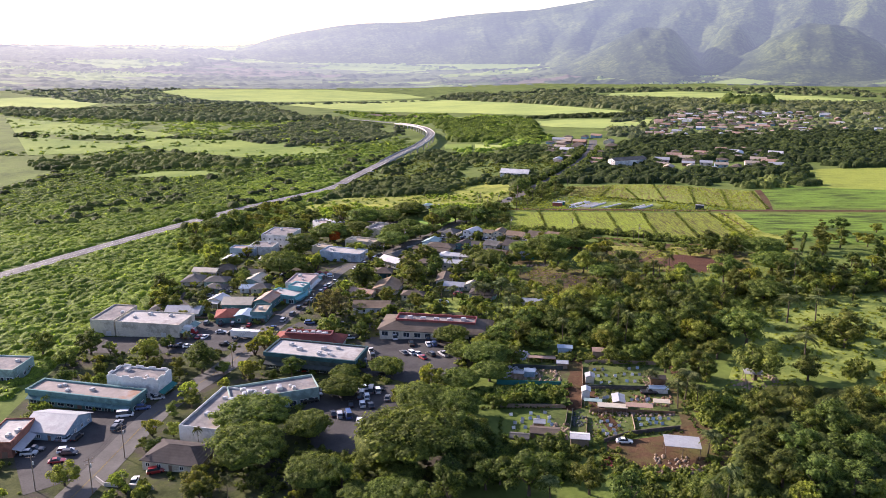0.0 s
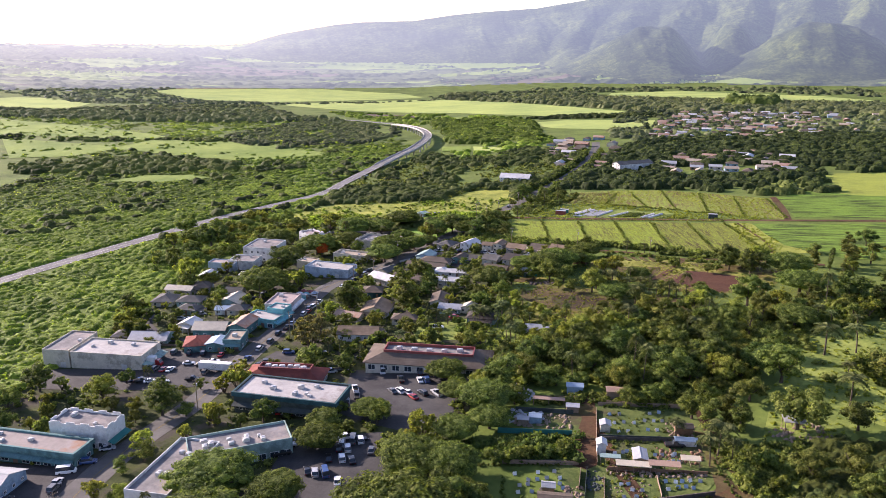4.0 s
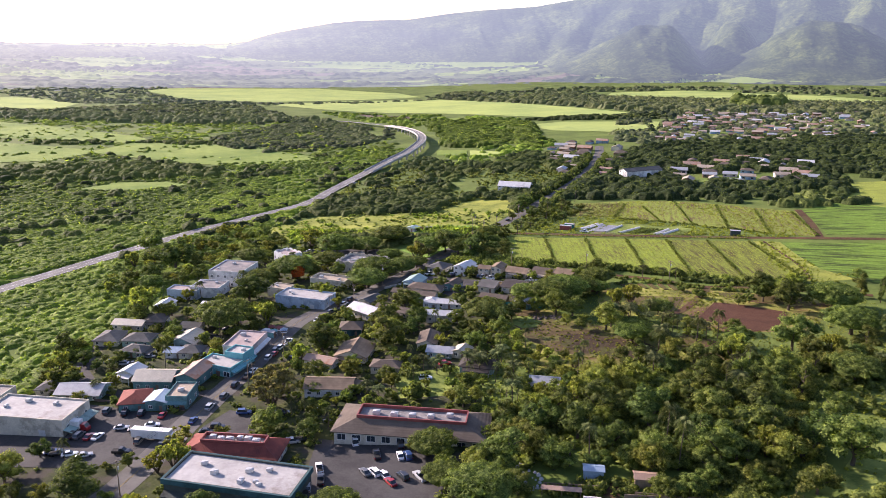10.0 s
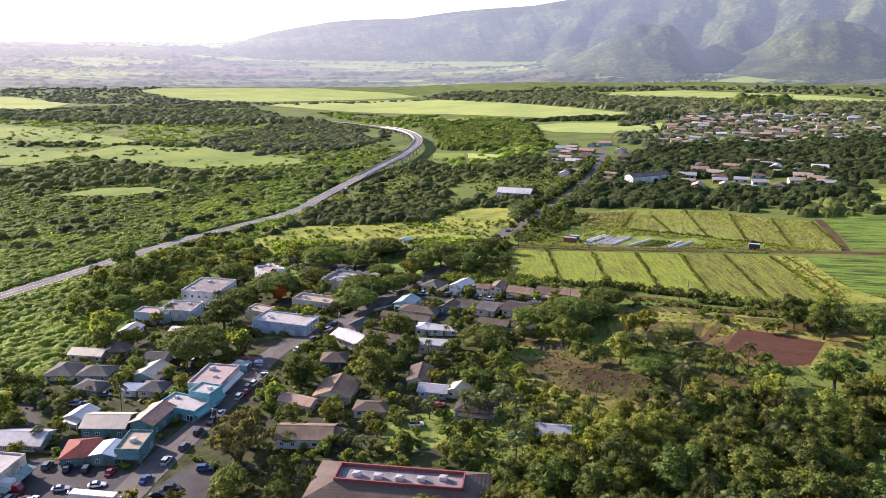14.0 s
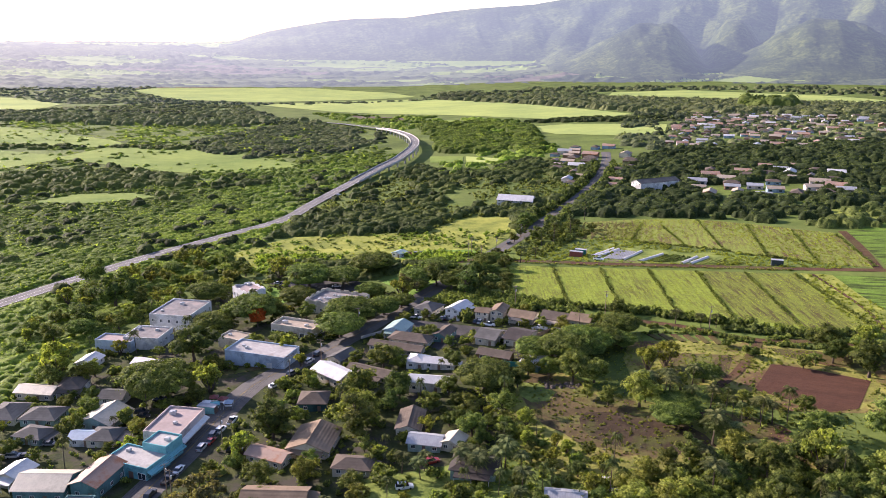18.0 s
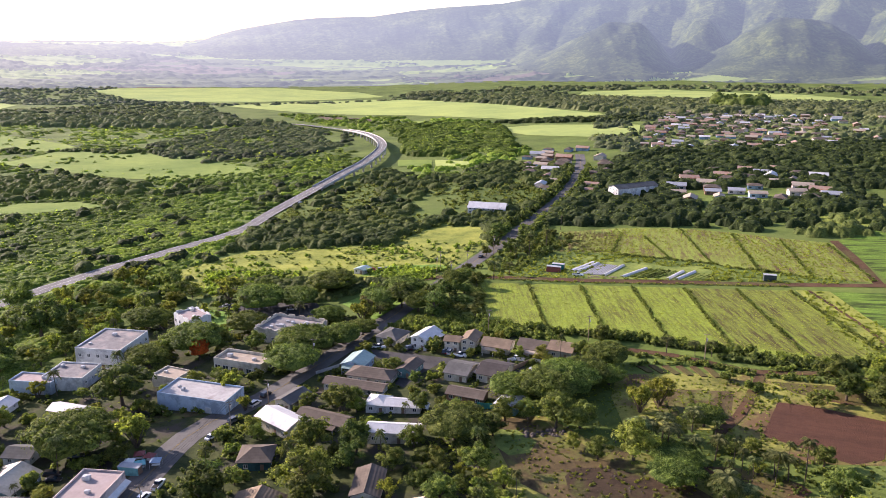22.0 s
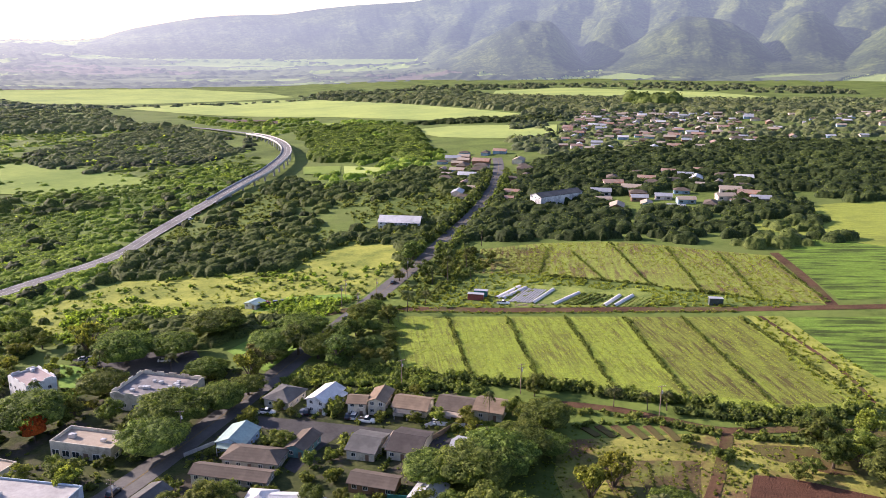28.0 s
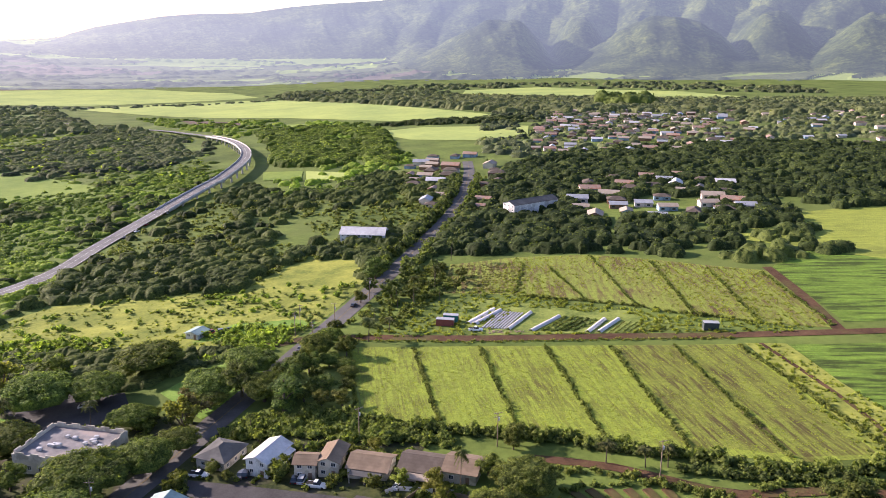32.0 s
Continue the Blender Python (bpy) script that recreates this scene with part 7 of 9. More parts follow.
tree("round", -35.6, 355.0, 2.7, 1.0)
tree("round", -21.5, 361.5, 2.7, 1.0)
tree("airy", -7.9, 347.9, 3.1, 1.0)
tree("airy", -69.4, 399.7, 7.2, 1.0)
tree("light", -35.5, 374.8, 3.5, 1.0)
tree("mango", -146.6, 475.3, 8.0, 1.0)
tree("round", -151.0, 456.2, 6.8, 1.0)
tree("monkeypod", 24.0, 391.7, 10.8, 0.9)
tree("monkeypod", 60.4, 416.6, 12.0, 0.9)
tree("round", 53.7, 394.0, 7.9, 1.0)
tree("round", 60.6, 392.8, 6.7, 1.0)
tree("light", 70.4, 372.8, 8.0, 1.0)
tree("monkeypod", 79.8, 367.1, 7.1, 0.9)
tree("light", 150.5, 400.1, 6.3, 1.0)
tree("light", 86.0, 336.2, 6.6, 1.0)
tree("round", 116.7, 363.0, 4.1, 1.0)
tree("round", 112.5, 347.3, 6.1, 1.0)
tree("round", 61.3, 374.5, 4.6, 1.0)
tree("light", 56.1, 381.0, 3.5, 1.0)
tree("round", 29.4, 372.7, 5.6, 1.0)
tree("round", 18.6, 372.7, 5.0, 1.0)
tree("mango", 104.3, 336.6, 6.3, 1.0)
tree("mango", 14.4, 377.6, 4.0, 1.0)
tree("palm", 15.9, 340.5, 2.9, 0.78)
tree("palm", 19.4, 336.9, 2.8, 0.78)
tree("palm", 26.4, 339.6, 3.4, 0.78)
tree("palm", 30.5, 335.0, 2.8, 0.78)
tree("palm", 73.1, 376.0, 4.0, 0.78)
tree("palm", 81.6, 383.5, 3.0, 0.78)
tree("palm", 90.9, 386.0, 3.1, 0.78)
tree("palm", 85.7, 370.6, 2.9, 0.78)
tree("palm", 91.3, 369.9, 2.9, 0.78)
tree("palm", 83.9, 346.9, 4.2, 0.78)
tree("palm", 77.0, 332.3, 2.9, 0.78)
tree("palm", 102.2, 359.5, 2.8, 0.78)
tree("palm", 104.6, 357.1, 2.8, 0.78)
tree("palm", 103.7, 324.5, 3.0, 0.78)
tree("round", 28.9, 365.6, 3.3, 1.0)
tree("mango", 18.3, 363.7, 3.8, 1.0)
tree("round", 83.9, 461.1, 4.7, 1.0)
tree("light", -117.3, 418.6, 4.8, 1.0)
tree("light", -104.5, 377.2, 4.7, 1.0)
tree("dry", -49.4, 315.3, 9.0, 0.9)
tree("round", -46.8, 295.2, 5.6, 1.0)
tree("mango", -33.5, 291.0, 4.9, 1.0)
tree("round", -71.7, 390.4, 4.7, 1.0)
tree("mango", -143.4, 371.7, 6.4, 1.0)
tree("talldark", -130.3, 359.1, 4.6, 0.8)
tree("light", -17.9, 368.9, 7.8, 1.0)
tree("light", -36.2, 401.5, 4.7, 1.0)
tree("monkeypod", -36.6, 326.2, 5.6, 0.9)
tree("light", -26.6, 337.8, 5.1, 1.0)
tree("round", -13.0, 331.7, 4.4, 1.0)
tree("round", -38.5, 337.6, 5.2, 1.0)
tree("shrub", -26.0, 318.5, 3.0, 1.0)
tree("round", -9.0, 346.0, 3.3, 1.0)
tree("dry", -69.8, 286.0, 4.5, 0.9)
tree("monkeypod", 3.5, 279.3, 7.6, 0.9)
tree("shrub", -127.9, 339.4, 6.5, 1.0)
tree("airy", -135.9, 349.2, 6.0, 1.0)
tree("shrub", -3.3, 316.2, 4.7, 1.0)
tree("palm", -19.0, 319.6, 2.4, 0.78)
tree("palm", -14.7, 316.6, 2.3, 0.78)
tree("palm", -1.0, 340.1, 2.5, 0.78)
tree("palm", 4.0, 336.4, 2.5, 0.78)
tree("round", -122.2, 388.2, 3.3, 1.0)
tree("round", -117.3, 359.8, 3.8, 1.0)
tree("mango", -128.8, 332.6, 3.6, 1.0)
tree("round", -48.0, 347.4, 3.4, 1.0)
tree("monkeypod", 55.3, 412.5, 12.2, 0.9)
tree("monkeypod", 77.1, 359.0, 7.7, 0.9)
tree("mango", 147.9, 385.9, 9.0, 1.0)
tree("mango", 142.6, 398.7, 6.7, 1.0)
tree("monkeypod", 164.7, 384.0, 12.4, 0.9)
tree("round", 130.0, 342.2, 9.8, 1.0)
tree("light", 136.7, 321.2, 6.0, 1.0)
tree("light", 117.0, 321.2, 7.1, 1.0)
tree("airy", 105.4, 330.1, 7.9, 1.0)
tree("round", 94.0, 324.1, 5.1, 1.0)
tree("palm", 14.3, 336.8, 3.1, 0.78)
tree("palm", 18.5, 333.3, 3.1, 0.78)
tree("palm", 25.4, 336.9, 3.1, 0.78)
tree("palm", 29.4, 326.3, 3.0, 0.78)
tree("palm", 27.6, 307.4, 3.4, 0.78)
tree("palm", 75.1, 321.5, 3.7, 0.78)
tree("palm", 83.0, 344.4, 3.3, 0.78)
tree("palm", 87.8, 343.6, 3.3, 0.78)
tree("palm", 75.4, 377.0, 3.7, 0.78)
tree("palm", 79.6, 374.2, 3.7, 0.78)
tree("palm", 44.1, 290.0, 3.2, 0.78)
tree("palm", 97.4, 305.4, 3.6, 0.78)
tree("tall", 22.9, 267.3, 8.5, 0.8)
tree("light", 14.0, 268.1, 5.7, 1.0)
tree("round", 60.8, 267.1, 6.9, 1.0)
tree("round", 78.6, 266.9, 8.0, 1.0)
tree("light", 93.6, 264.3, 6.6, 1.0)
tree("light", 55.0, 312.2, 7.0, 1.0)
tree("light", 67.0, 315.8, 7.2, 1.0)
tree("round", 75.7, 303.5, 6.3, 1.0)
tree("light", 82.0, 302.6, 5.2, 1.0)
tree("mango", 96.3, 294.4, 8.6, 1.0)
tree("round", 104.3, 291.0, 6.3, 1.0)
tree("round", 116.8, 286.4, 6.9, 1.0)
tree("tall", 40.6, 299.3, 7.1, 0.8)
tree("round", 58.0, 296.7, 7.2, 1.0)
tree("mango", 44.1, 284.1, 7.7, 1.0)
tree("talldark", 75.2, 275.3, 6.7, 0.8)
tree("mango", 71.5, 283.7, 6.4, 1.0)
tree("mango", 52.2, 276.6, 7.1, 1.0)
tree("light", 91.5, 282.3, 6.0, 1.0)
tree("mango", 34.3, 290.9, 6.9, 1.0)
tree("round", 100.8, 277.4, 6.0, 1.0)
tree("monkeypod", 15, 512, 8.5, 1.1)
tree("mango", 25, 527, 7.5, 1.0)
tree("monkeypod", 33, 546, 7.5, 1.1)
tree("mango", 20, 519, 6, 1.1)
tree("round", 30, 536, 5.5, 1.1)
tree("monkeypod", 38, 556, 6, 1.1)
tree("mango", 41, 566, 4.5, 1.0)
tree("monkeypod", -8, 486, 6.5, 1.0)
tree("flame", -68.8, 468.1, 4.4, 2.1)
tree("monkeypod", 4.2, 213.7, 9.1, 1.0)
tree("mango", 2.9, 182.9, 7.5, 1.0)
tree("mango", 8.0, 176.9, 5.9, 1.0)
tree("monkeypod", 6.6, 196.9, 8.0, 1.0)
tree("mango", 2.0, 201.9, 6.5, 1.0)
tree("monkeypod", 15.8, 240.9, 6.9, 1.0)
tree("mango", 18.7, 268.9, 6.3, 1.0)
tree("round", 24.6, 256.8, 4.7, 1.0)
tree("mango", 14.8, 174.5, 5.3, 1.0)
tree("mango", 2.8, 170.4, 6.2, 1.0)

# ---------------------------------------------------------------- groves of single trees
FOREST = {"round": 4, "tall": 4, "talldark": 2, "mango": 2, "light": 2.5, "airy": 3, "palm": 1.2}
GARDEN = {"round": 4, "mango": 2, "light": 2, "airy": 2, "palm": 2.0, "shrub": 3}
WOOD_1 = [(20, 272), (17, 300), (30, 318), (48, 330), (80, 338), (110, 334), (150, 336), (186, 345), (206, 340), (196, 318), (164, 314), (131, 307), (114, 298), (106, 264), (86, 250), (78, 258), (64, 266), (40, 268)]
WOOD_2 = [(81, 188), (101, 204), (138, 220), (190, 190), (190, 130), (60, 130), (72, 168)]
WOOD_3 = [(-32, 172), (-20, 200), (12, 200), (34, 190), (46, 172), (70, 160), (60, 110), (-40, 110)]
WOOD_4 = [(150, 345), (176, 350), (180, 392), (196, 430), (240, 440), (300, 380), (280, 310), (206, 335)]
TOWN = [(-128, 130), (-60, 130), (-28, 170), (10, 250), (16, 300), (36, 400), (72, 432), (62, 452), (0, 500), (-60, 545), (-115, 520), (-135, 420), (-150, 300), (-140, 250)]
grove(WOOD_1, 110, FOREST, 3.4, 5.6, 21, room=0.5)
grove(WOOD_2, 34, FOREST, 3.6, 6.0, 22, room=0.52)
grove(WOOD_3, 24, {"mango": 3, "monkeypod": 2, "round": 2, "palm": 1.5, "talldark": 2}, 4.0, 7.0, 23, LOTS, room=0.5)
grove(WOOD_4, 62, FOREST, 3.6, 6.2, 24, room=0.55)
grove(TOWN, 330, GARDEN, 1.7, 4.0, 25, LOTS, room=0.56)
grove([(-160, 440), (-120, 470), (-95, 520), (-90, 560), (-140, 600), (-180, 500)], 70, {"round": 3, "light": 2, "monkeypod": 1, "airy": 2}, 3.0, 6.0, 26, room=0.7)
grove([(66, 590), (82, 620), (92, 650), (110, 660), (104, 612), (84, 585)], 16, {"round": 2, "palm": 2, "mango": 1}, 2.4, 5.0, 29, room=0.7)
grove([(-6, 500), (30, 497), (42, 500), (44, 550), (30, 552), (10, 530)], 16, {"mango": 2, "monkeypod": 2, "round": 2}, 3.0, 5.5, 31, room=0.7)

grove([(15, 303), (50, 318), (56, 338), (44, 352), (36, 366), (31, 396), (14, 388)], 46, {"palm": 4, "round": 2, "mango": 2, "light": 2, "airy": 2, "shrub": 2}, 1.8, 3.8, 33, room=0.6)
grove([(62, 378), (78, 366), (88, 350), (108, 352), (112, 366), (98, 382), (84, 392)], 22, {"palm": 4, "airy": 2, "light": 2, "round": 2, "monkeypod": 1}, 1.8, 3.6, 34, room=0.6)

# ---------------------------------------------------------------- far village
rv = random.Random(5)
FAR = {}
SPOTS = []


def far_house(x, y, rot, wall, roof, s):
    """A small distant house: walls and roof, and windows on the nearer ones."""
    m = pose(x, y, G(x, y), 0, 0, rot) @ Matrix.Diagonal((s, s, s, 1))
    key = (wall, roof, y < 900)
    if key in FAR:
        k = FAR[key].scale[0]
        return copy_thing(FAR[key], m @ Matrix.Diagonal((1 / k, 1 / k, 1 / k, 1)))
    t = new("village_house")
    tagged(t, dict(metalwhite="white-roofed", shinglebrown="brown-roofed", tilered="red-roofed", metalrust="rust-roofed", metalgrey="grey-roofed", rooftan="tan-roofed")[roof] + " " + {"white": "white", "cream": "cream", "pinkwall": "pinkish", "brownwall": "brown", "bluegrey": "blue-grey"}[wall] + " village house among trees", "house", "far village houses")
    rb, wb, cap = pitched(13, 8.5, 3.4, 1.7, 0.6, roof in ("shinglebrown", "tilered"))
    part("wall", wb, M[wall], t)
    part("roof", rb, M[roof], t)
    cap.free()
    if y < 900:
        for u in (-4, 3.6):
            part("window", box_bm(u - 1.1, u + 1.1, -4.33, -4.2, 1.0, 2.4), M["pane"], t)
    t.matrix_basis = m
    FAR[key] = t
    return t


def settle(poly, n, s0, s1, gap):
    P, spots = np.array(poly, float), []
    lo, hi = P.min(0), P.max(0)
    for _ in range(n * 10):
        if len(spots) >= n:
            break
        x, y = rv.uniform(lo[0], hi[0]), rv.uniform(lo[1], hi[1])
        if not inside(poly, x, y) or any((x - a) ** 2 + (y - b) ** 2 < gap * gap for a, b in spots) or road_gap(x, y, st_line) < 14:
            continue
        spots.append((x, y))
        SPOTS.append((x, y))
        far_house(x, y, rv.choice((-20, -25, 65, -15)) + rv.uniform(-6, 6), rv.choice(("cream", "pinkwall", "brownwall", "brownwall", "bluegrey")), rv.choice(("metalwhite", "shinglebrown", "shinglebrown", "metalrust", "rooftan", "metalgrey", "shinglebrown", "metalrust", "rooftan")), rv.uniform(s0, s1))


settle([(262, 1010), (310, 985), (390, 960), (480, 990), (560, 1180), (640, 1400), (560, 1500), (460, 1490), (360, 1300)], 178, 0.65, 1.05, 18)
settle([(480, 965), (600, 930), (900, 1100), (980, 1400), (700, 1480), (600, 1230)], 52, 0.65, 1.05, 30)
settle([(205, 700), (300, 690), (345, 770), (330, 860), (250, 850), (205, 770)], 32, 0.7, 1.1, 16)
settle([(118, 770), (150, 780), (185, 850), (205, 930), (200, 1020), (150, 1030), (120, 940)], 28, 0.7, 1.2, 15)

# ---------------------------------------------------------------- scrub, woods and hedges
CLEAR_F = [[(-928.6, 1638.8), (-663.0, 1457.6), (-466.9, 1283.3), (-418.6, 1222.4), (-461.9, 1171.1), (-561.7, 1215.0), (-702.2, 1260.4)], [(-671.4, 1208.9), (-537.8, 1136.9), (-427.3, 1073.5), (-456.5, 978.0), (-521.6, 958.1)], [(-442.8, 1060.8), (-432.9, 1196.6), (-268.3, 1146.2), (-137.9, 995.9), (-107.9, 966.8), (-164.9, 933.6), (-269.6, 955.3), (-376.8, 1019.1)], [(-336.0, 791.9), (-311.8, 831.5), (-265.6, 837.9), (-231.2, 815.4), (-287.9, 786.5)]]
CLEAR_L = [[(-86, 648), (-37, 652), (-3, 641), (32, 690), (58, 680), (60, 632), (36, 585), (20, 560), (-40, 545), (-110, 560), (-120, 610)]]
thicket("scrub_bushes", [(-335, 300), (-150, 240), (-146, 300), (-136, 345), (-140, 430), (-120, 520), (-105, 622), (-335, 640)], 9500, 1.0, 2.3, "leaf_scrub", "dense bright green scrub bushes", 10, 0.2, CLEAR_L + CLEAR_F, 0.6, 0.02, 41, closed=True)
thicket("scrub_bushes", [(-420, 300), (-335, 300), (-335, 640), (-105, 622), (-100, 640), (-190, 900), (-420, 900)], 7000, 1.3, 2.9, "leaf_scrub", "dense bright green scrub bushes", 10, 0.2, CLEAR_L + CLEAR_F, 0.42, 0.02, 40, closed=True)
thicket("scrub_bushes", [(-420, 560), (-100, 520), (-60, 640), (-20, 1000), (-420, 1100)], 230, 2.8, 5.0, "leaf_wood", "dark green kiawe trees in the scrub", 16, 0.17, CLEAR_L + CLEAR_F, 0.75, 0.6, 42)
thicket("grass_clumps", [(-120, 545), (-40, 540), (20, 558), (60, 630), (20, 642), (-60, 650), (-125, 615)], 170, 0.6, 1.9, "leaf_hedge", "low green shrubs in dry grass", 16, 0.17, (), 0.6, 0.5, 43)
thicket("wood_canopy", [(-100, 650), (-60, 645), (10, 645), (56, 640), (90, 668), (130, 700), (150, 780), (170, 900), (100, 960), (60, 900), (20, 900), (-10, 960), (-40, 900), (-90, 760)], 800, 2.6, 5.0, "leaf_wood", "dense dark green wood canopy", 16, 0.17, CLEAR_L, 0.8, 0.35, 44)
thicket("wood_canopy", [(97, 668), (140, 660), (178, 650), (204, 632), (244, 598), (290, 590), (300, 625), (330, 690), (430, 690), (520, 760), (620, 900), (500, 1000), (300, 1000), (215, 940), (180, 860), (135, 760)], 3000, 2.8, 5.6, "leaf_wood", "dense dark green wood canopy", 16, 0.17, [[(215, 715), (290, 705), (305, 765), (215, 775)]], 0.85, 0.15, 45)
thicket("far_scrub", [(-1100, 950), (-60, 950), (-50, 1100), (-130, 1500), (-300, 1700), (-700, 1900), (-1500, 1800), (-1400, 1200)], 3800, 2.0, 4.6, "leaf_scrub", "far green scrub and trees", 8, 0.2, CLEAR_F + [[(-1014, 1778), (-425, 1083), (-500, 980), (-691, 1000), (-1300, 1500)]], 0.4, 0.3, 46)
thicket("wood_shrubs", [(-100, 650), (-60, 645), (10, 645), (56, 640), (90, 668), (130, 700), (150, 780), (170, 900), (100, 960), (60, 900), (20, 900), (-10, 960), (-40, 900), (-90, 760)], 1700, 1.0, 2.4, "leaf_hedge", "lighter shrubs between the trees", 10, 0.2, CLEAR_L, 0.7, 0.2, 67)
thicket("far_wood", [(10, 1060), (120, 1000), (140, 1180), (150, 1360), (60, 1500), (-20, 1480), (0, 1250)], 1100, 4, 8, "leaf_scrub", "green scrub beyond the viaduct", 8, 0.2, (), 0.6, 0.3, 49)
thicket("village_trees", [(200, 950), (330, 950), (640, 860), (1100, 1000), (1300, 1700), (600, 1900), (330, 1500), (240, 1150)], 4600, 2.6, 5.2, "leaf_hazed", "trees between the far village houses", 8, 0.2, (), 0.8, 0.3, 50)
thicket("far_scrub", [(500, 700), (1200, 700), (1700, 1500), (1300, 1700), (1000, 1000), (640, 860)], 1700, 5, 9, "leaf_hazed", "trees at the mountain foot", 8, 0.2, (), 0.8, 0.2, 52)
thicket("undergrowth", WOOD_1, 1300, 1.2, 2.6, "leaf_hedge", "dense undergrowth below the trees", 16, 0.17, (), 0.9, 0, 54)
thicket("undergrowth", WOOD_2, 800, 1.4, 3.0, "leaf_wood", "dense undergrowth below the trees", 16, 0.17, (), 0.9, 0, 55)
thicket("undergrowth", [(44, 196), (84, 196), (84, 160), (60, 150), (44, 170)], 260, 0.8, 2.0, "leaf_hedge", "weeds and brush round the yard", 16, 0.17, [[(46, 194), (62, 196), (78, 206), (82, 196), (78, 178), (56, 176), (44, 184)]], 0.8, 0.3, 56)
thicket("garden_shrubs", TOWN, 1100, 0.7, 1.9, "leaf_hedge", "low garden shrubs and hedges", 16, 0.17, LOTS, 0.9, 0.45, 57)
thicket("garden_shrubs", [(84, 352), (110, 416), (160, 420), (200, 440), (200, 400), (180, 345)], 170, 0.4, 1.0, "leaf_light", "weeds and low bushes round the plots", 16, 0.17, [[(122.5, 400.5), (134, 394), (147, 383), (133, 364), (124, 363), (109, 381)], [(141, 430), (172, 419), (168, 395), (151, 389), (124, 403)]], 0.7, 0.4, 58)
thicket("meadow_bushes", [(122, 318), (180, 316), (230, 300), (230, 200), (140, 215), (110, 235)], 90, 0.8, 2.6, "leaf_hedge", "bushes in the pasture", 16, 0.17, (), 0.8, 0.55, 59)
TOPS = [(45, 550), (68, 542), (91.5, 535), (114, 527.5), (136, 520), (157, 514), (178, 507)]
FEET = [(43, 494), (66, 480), (87, 470), (108, 457), (127, 445), (148.5, 434), (174, 431)]
for a, b in zip(TOPS, FEET):
    hedge("field_hedge", [a, ((a[0] + b[0]) / 2, (a[1] + b[1]) / 2), b], 0.7, 0.9, "leaf_hedge", "ragged line of tall weeds between crop strips", 18, 0.25, 0.2, 1.5)
hedge("field_hedge", [(30, 497), (43, 490), (66, 475), (87, 466), (108, 452), (127, 440), (148, 428), (172, 424)], 1.9, 1.2, "leaf_hedge", "tall thick hedge along the field's foot", 18, 0.7, 0.2, 1.2)
hedge("field_hedge", [(36, 494), (60, 477), (90, 463), (118, 444), (146, 426), (170, 421)], 1.5, 1.3, "leaf_wood", "dark hedge on the bank", 18, 0.8, 0.2, 0.9)
hedge("field_hedge", [(84, 449), (100, 441), (114, 430), (124, 424)], 1.2, 1.2, "leaf_hedge", "low hedge along the farm track", 18, 0.6, 0.2, 0.8)
hedge("field_hedge", [(132, 425), (150, 421), (168, 414)], 1.2, 1.2, "leaf_hedge", "low hedge along the farm track", 18, 0.6, 0.2, 0.8)
hedge("field_hedge", [(40, 560), (70, 548), (94, 539), (140, 525), (180, 513)], 0.7, 1.3, "leaf_light", "weedy strip along the dirt lane", 18, 0.4, 0.2, 0.8)
for a, b in (((139, 638), (122, 593)), ((149, 626), (147, 573)), ((175, 640), (163, 557)), ((198, 618), (180, 542)), ((217, 597), (198, 525)), ((236, 584), (220, 513))):
    hedge("field_hedge", [a, ((a[0] + b[0]) / 2, (a[1] + b[1]) / 2), b], 0.75, 1.2, "leaf_hedge", "dark weed line between the upper strips", 18, 0.3, 0.2, 1.0)
thicket("weed_rows", [(92, 604), (104, 648), (142, 640), (124, 592)], 700, 0.3, 0.9, "leaf_dry", "dry reddish weeds on the fallow strip", 8, 0.3, (), 0.7, 0.2, 190, rise=0.2, lobes=1)
hedge("field_hedge", [(121, 588), (144, 572), (162, 558), (177, 542), (196, 527)], 1.0, 1.3, "leaf_hedge", "hedge below the upper field", 18, 0.5, 0.2, 0.9)
thicket("roadside_bushes", [(46, 576), (64, 562), (82, 590), (98, 612), (100, 655), (84, 648), (66, 615)], 230, 0.7, 2.0, "leaf_mid", "banana plants and green bushes by the street", 16, 0.22, (), 0.9, 0.2, 192)
thicket("grass_tufts", [(48, 560), (84, 590), (110, 605), (160, 556), (215, 515), (200, 512), (150, 528), (96, 546)], 900, 0.35, 1.0, "leaf_crop", "tall weeds and grass by the lane", 8, 0.3, [[(96, 548), (120, 572), (160, 545), (150, 530)]], 0.7, 0, 61, rise=0.2)
thicket("grass_tufts", CLEAR_L[0], 900, 0.3, 0.8, "leaf_crop", "tall yellow-green grass tufts", 8, 0.3, (), 0.5, 0.4, 62, rise=0.15)
thicket("grass_tufts", [(-90, 560), (-40, 546), (16, 556), (30, 580), (-10, 590), (-100, 600)], 500, 0.8, 2.2, "leaf_scrub", "green shrubs along the dry grass", 8, 0.3, (), 0.8, 0.45, 63)
thicket("grass_tufts", [(122, 318), (180, 316), (230, 300), (230, 200), (140, 215), (122, 235), (88, 196), (88, 222), (108, 262), (126, 282)], 1500, 0.3, 0.9, "leaf_crop", "pasture grass tufts", 8, 0.3, (), 0.5, 0.3, 66, rise=0.15)
thicket("far_wood", [(-1106.5, 1936.1), (-792.2, 1854.8), (-447.3, 1843.7), (-208.7, 1664.5), (-183.1, 1553.4), (-373.9, 1557.4), (-611.4, 1570.4), (-967.5, 1703.9)], 700, 5, 9, "leaf_hazed", "dark belt of trees across the plain", 7, 0.24, (), 0.8, 0.0, 80)
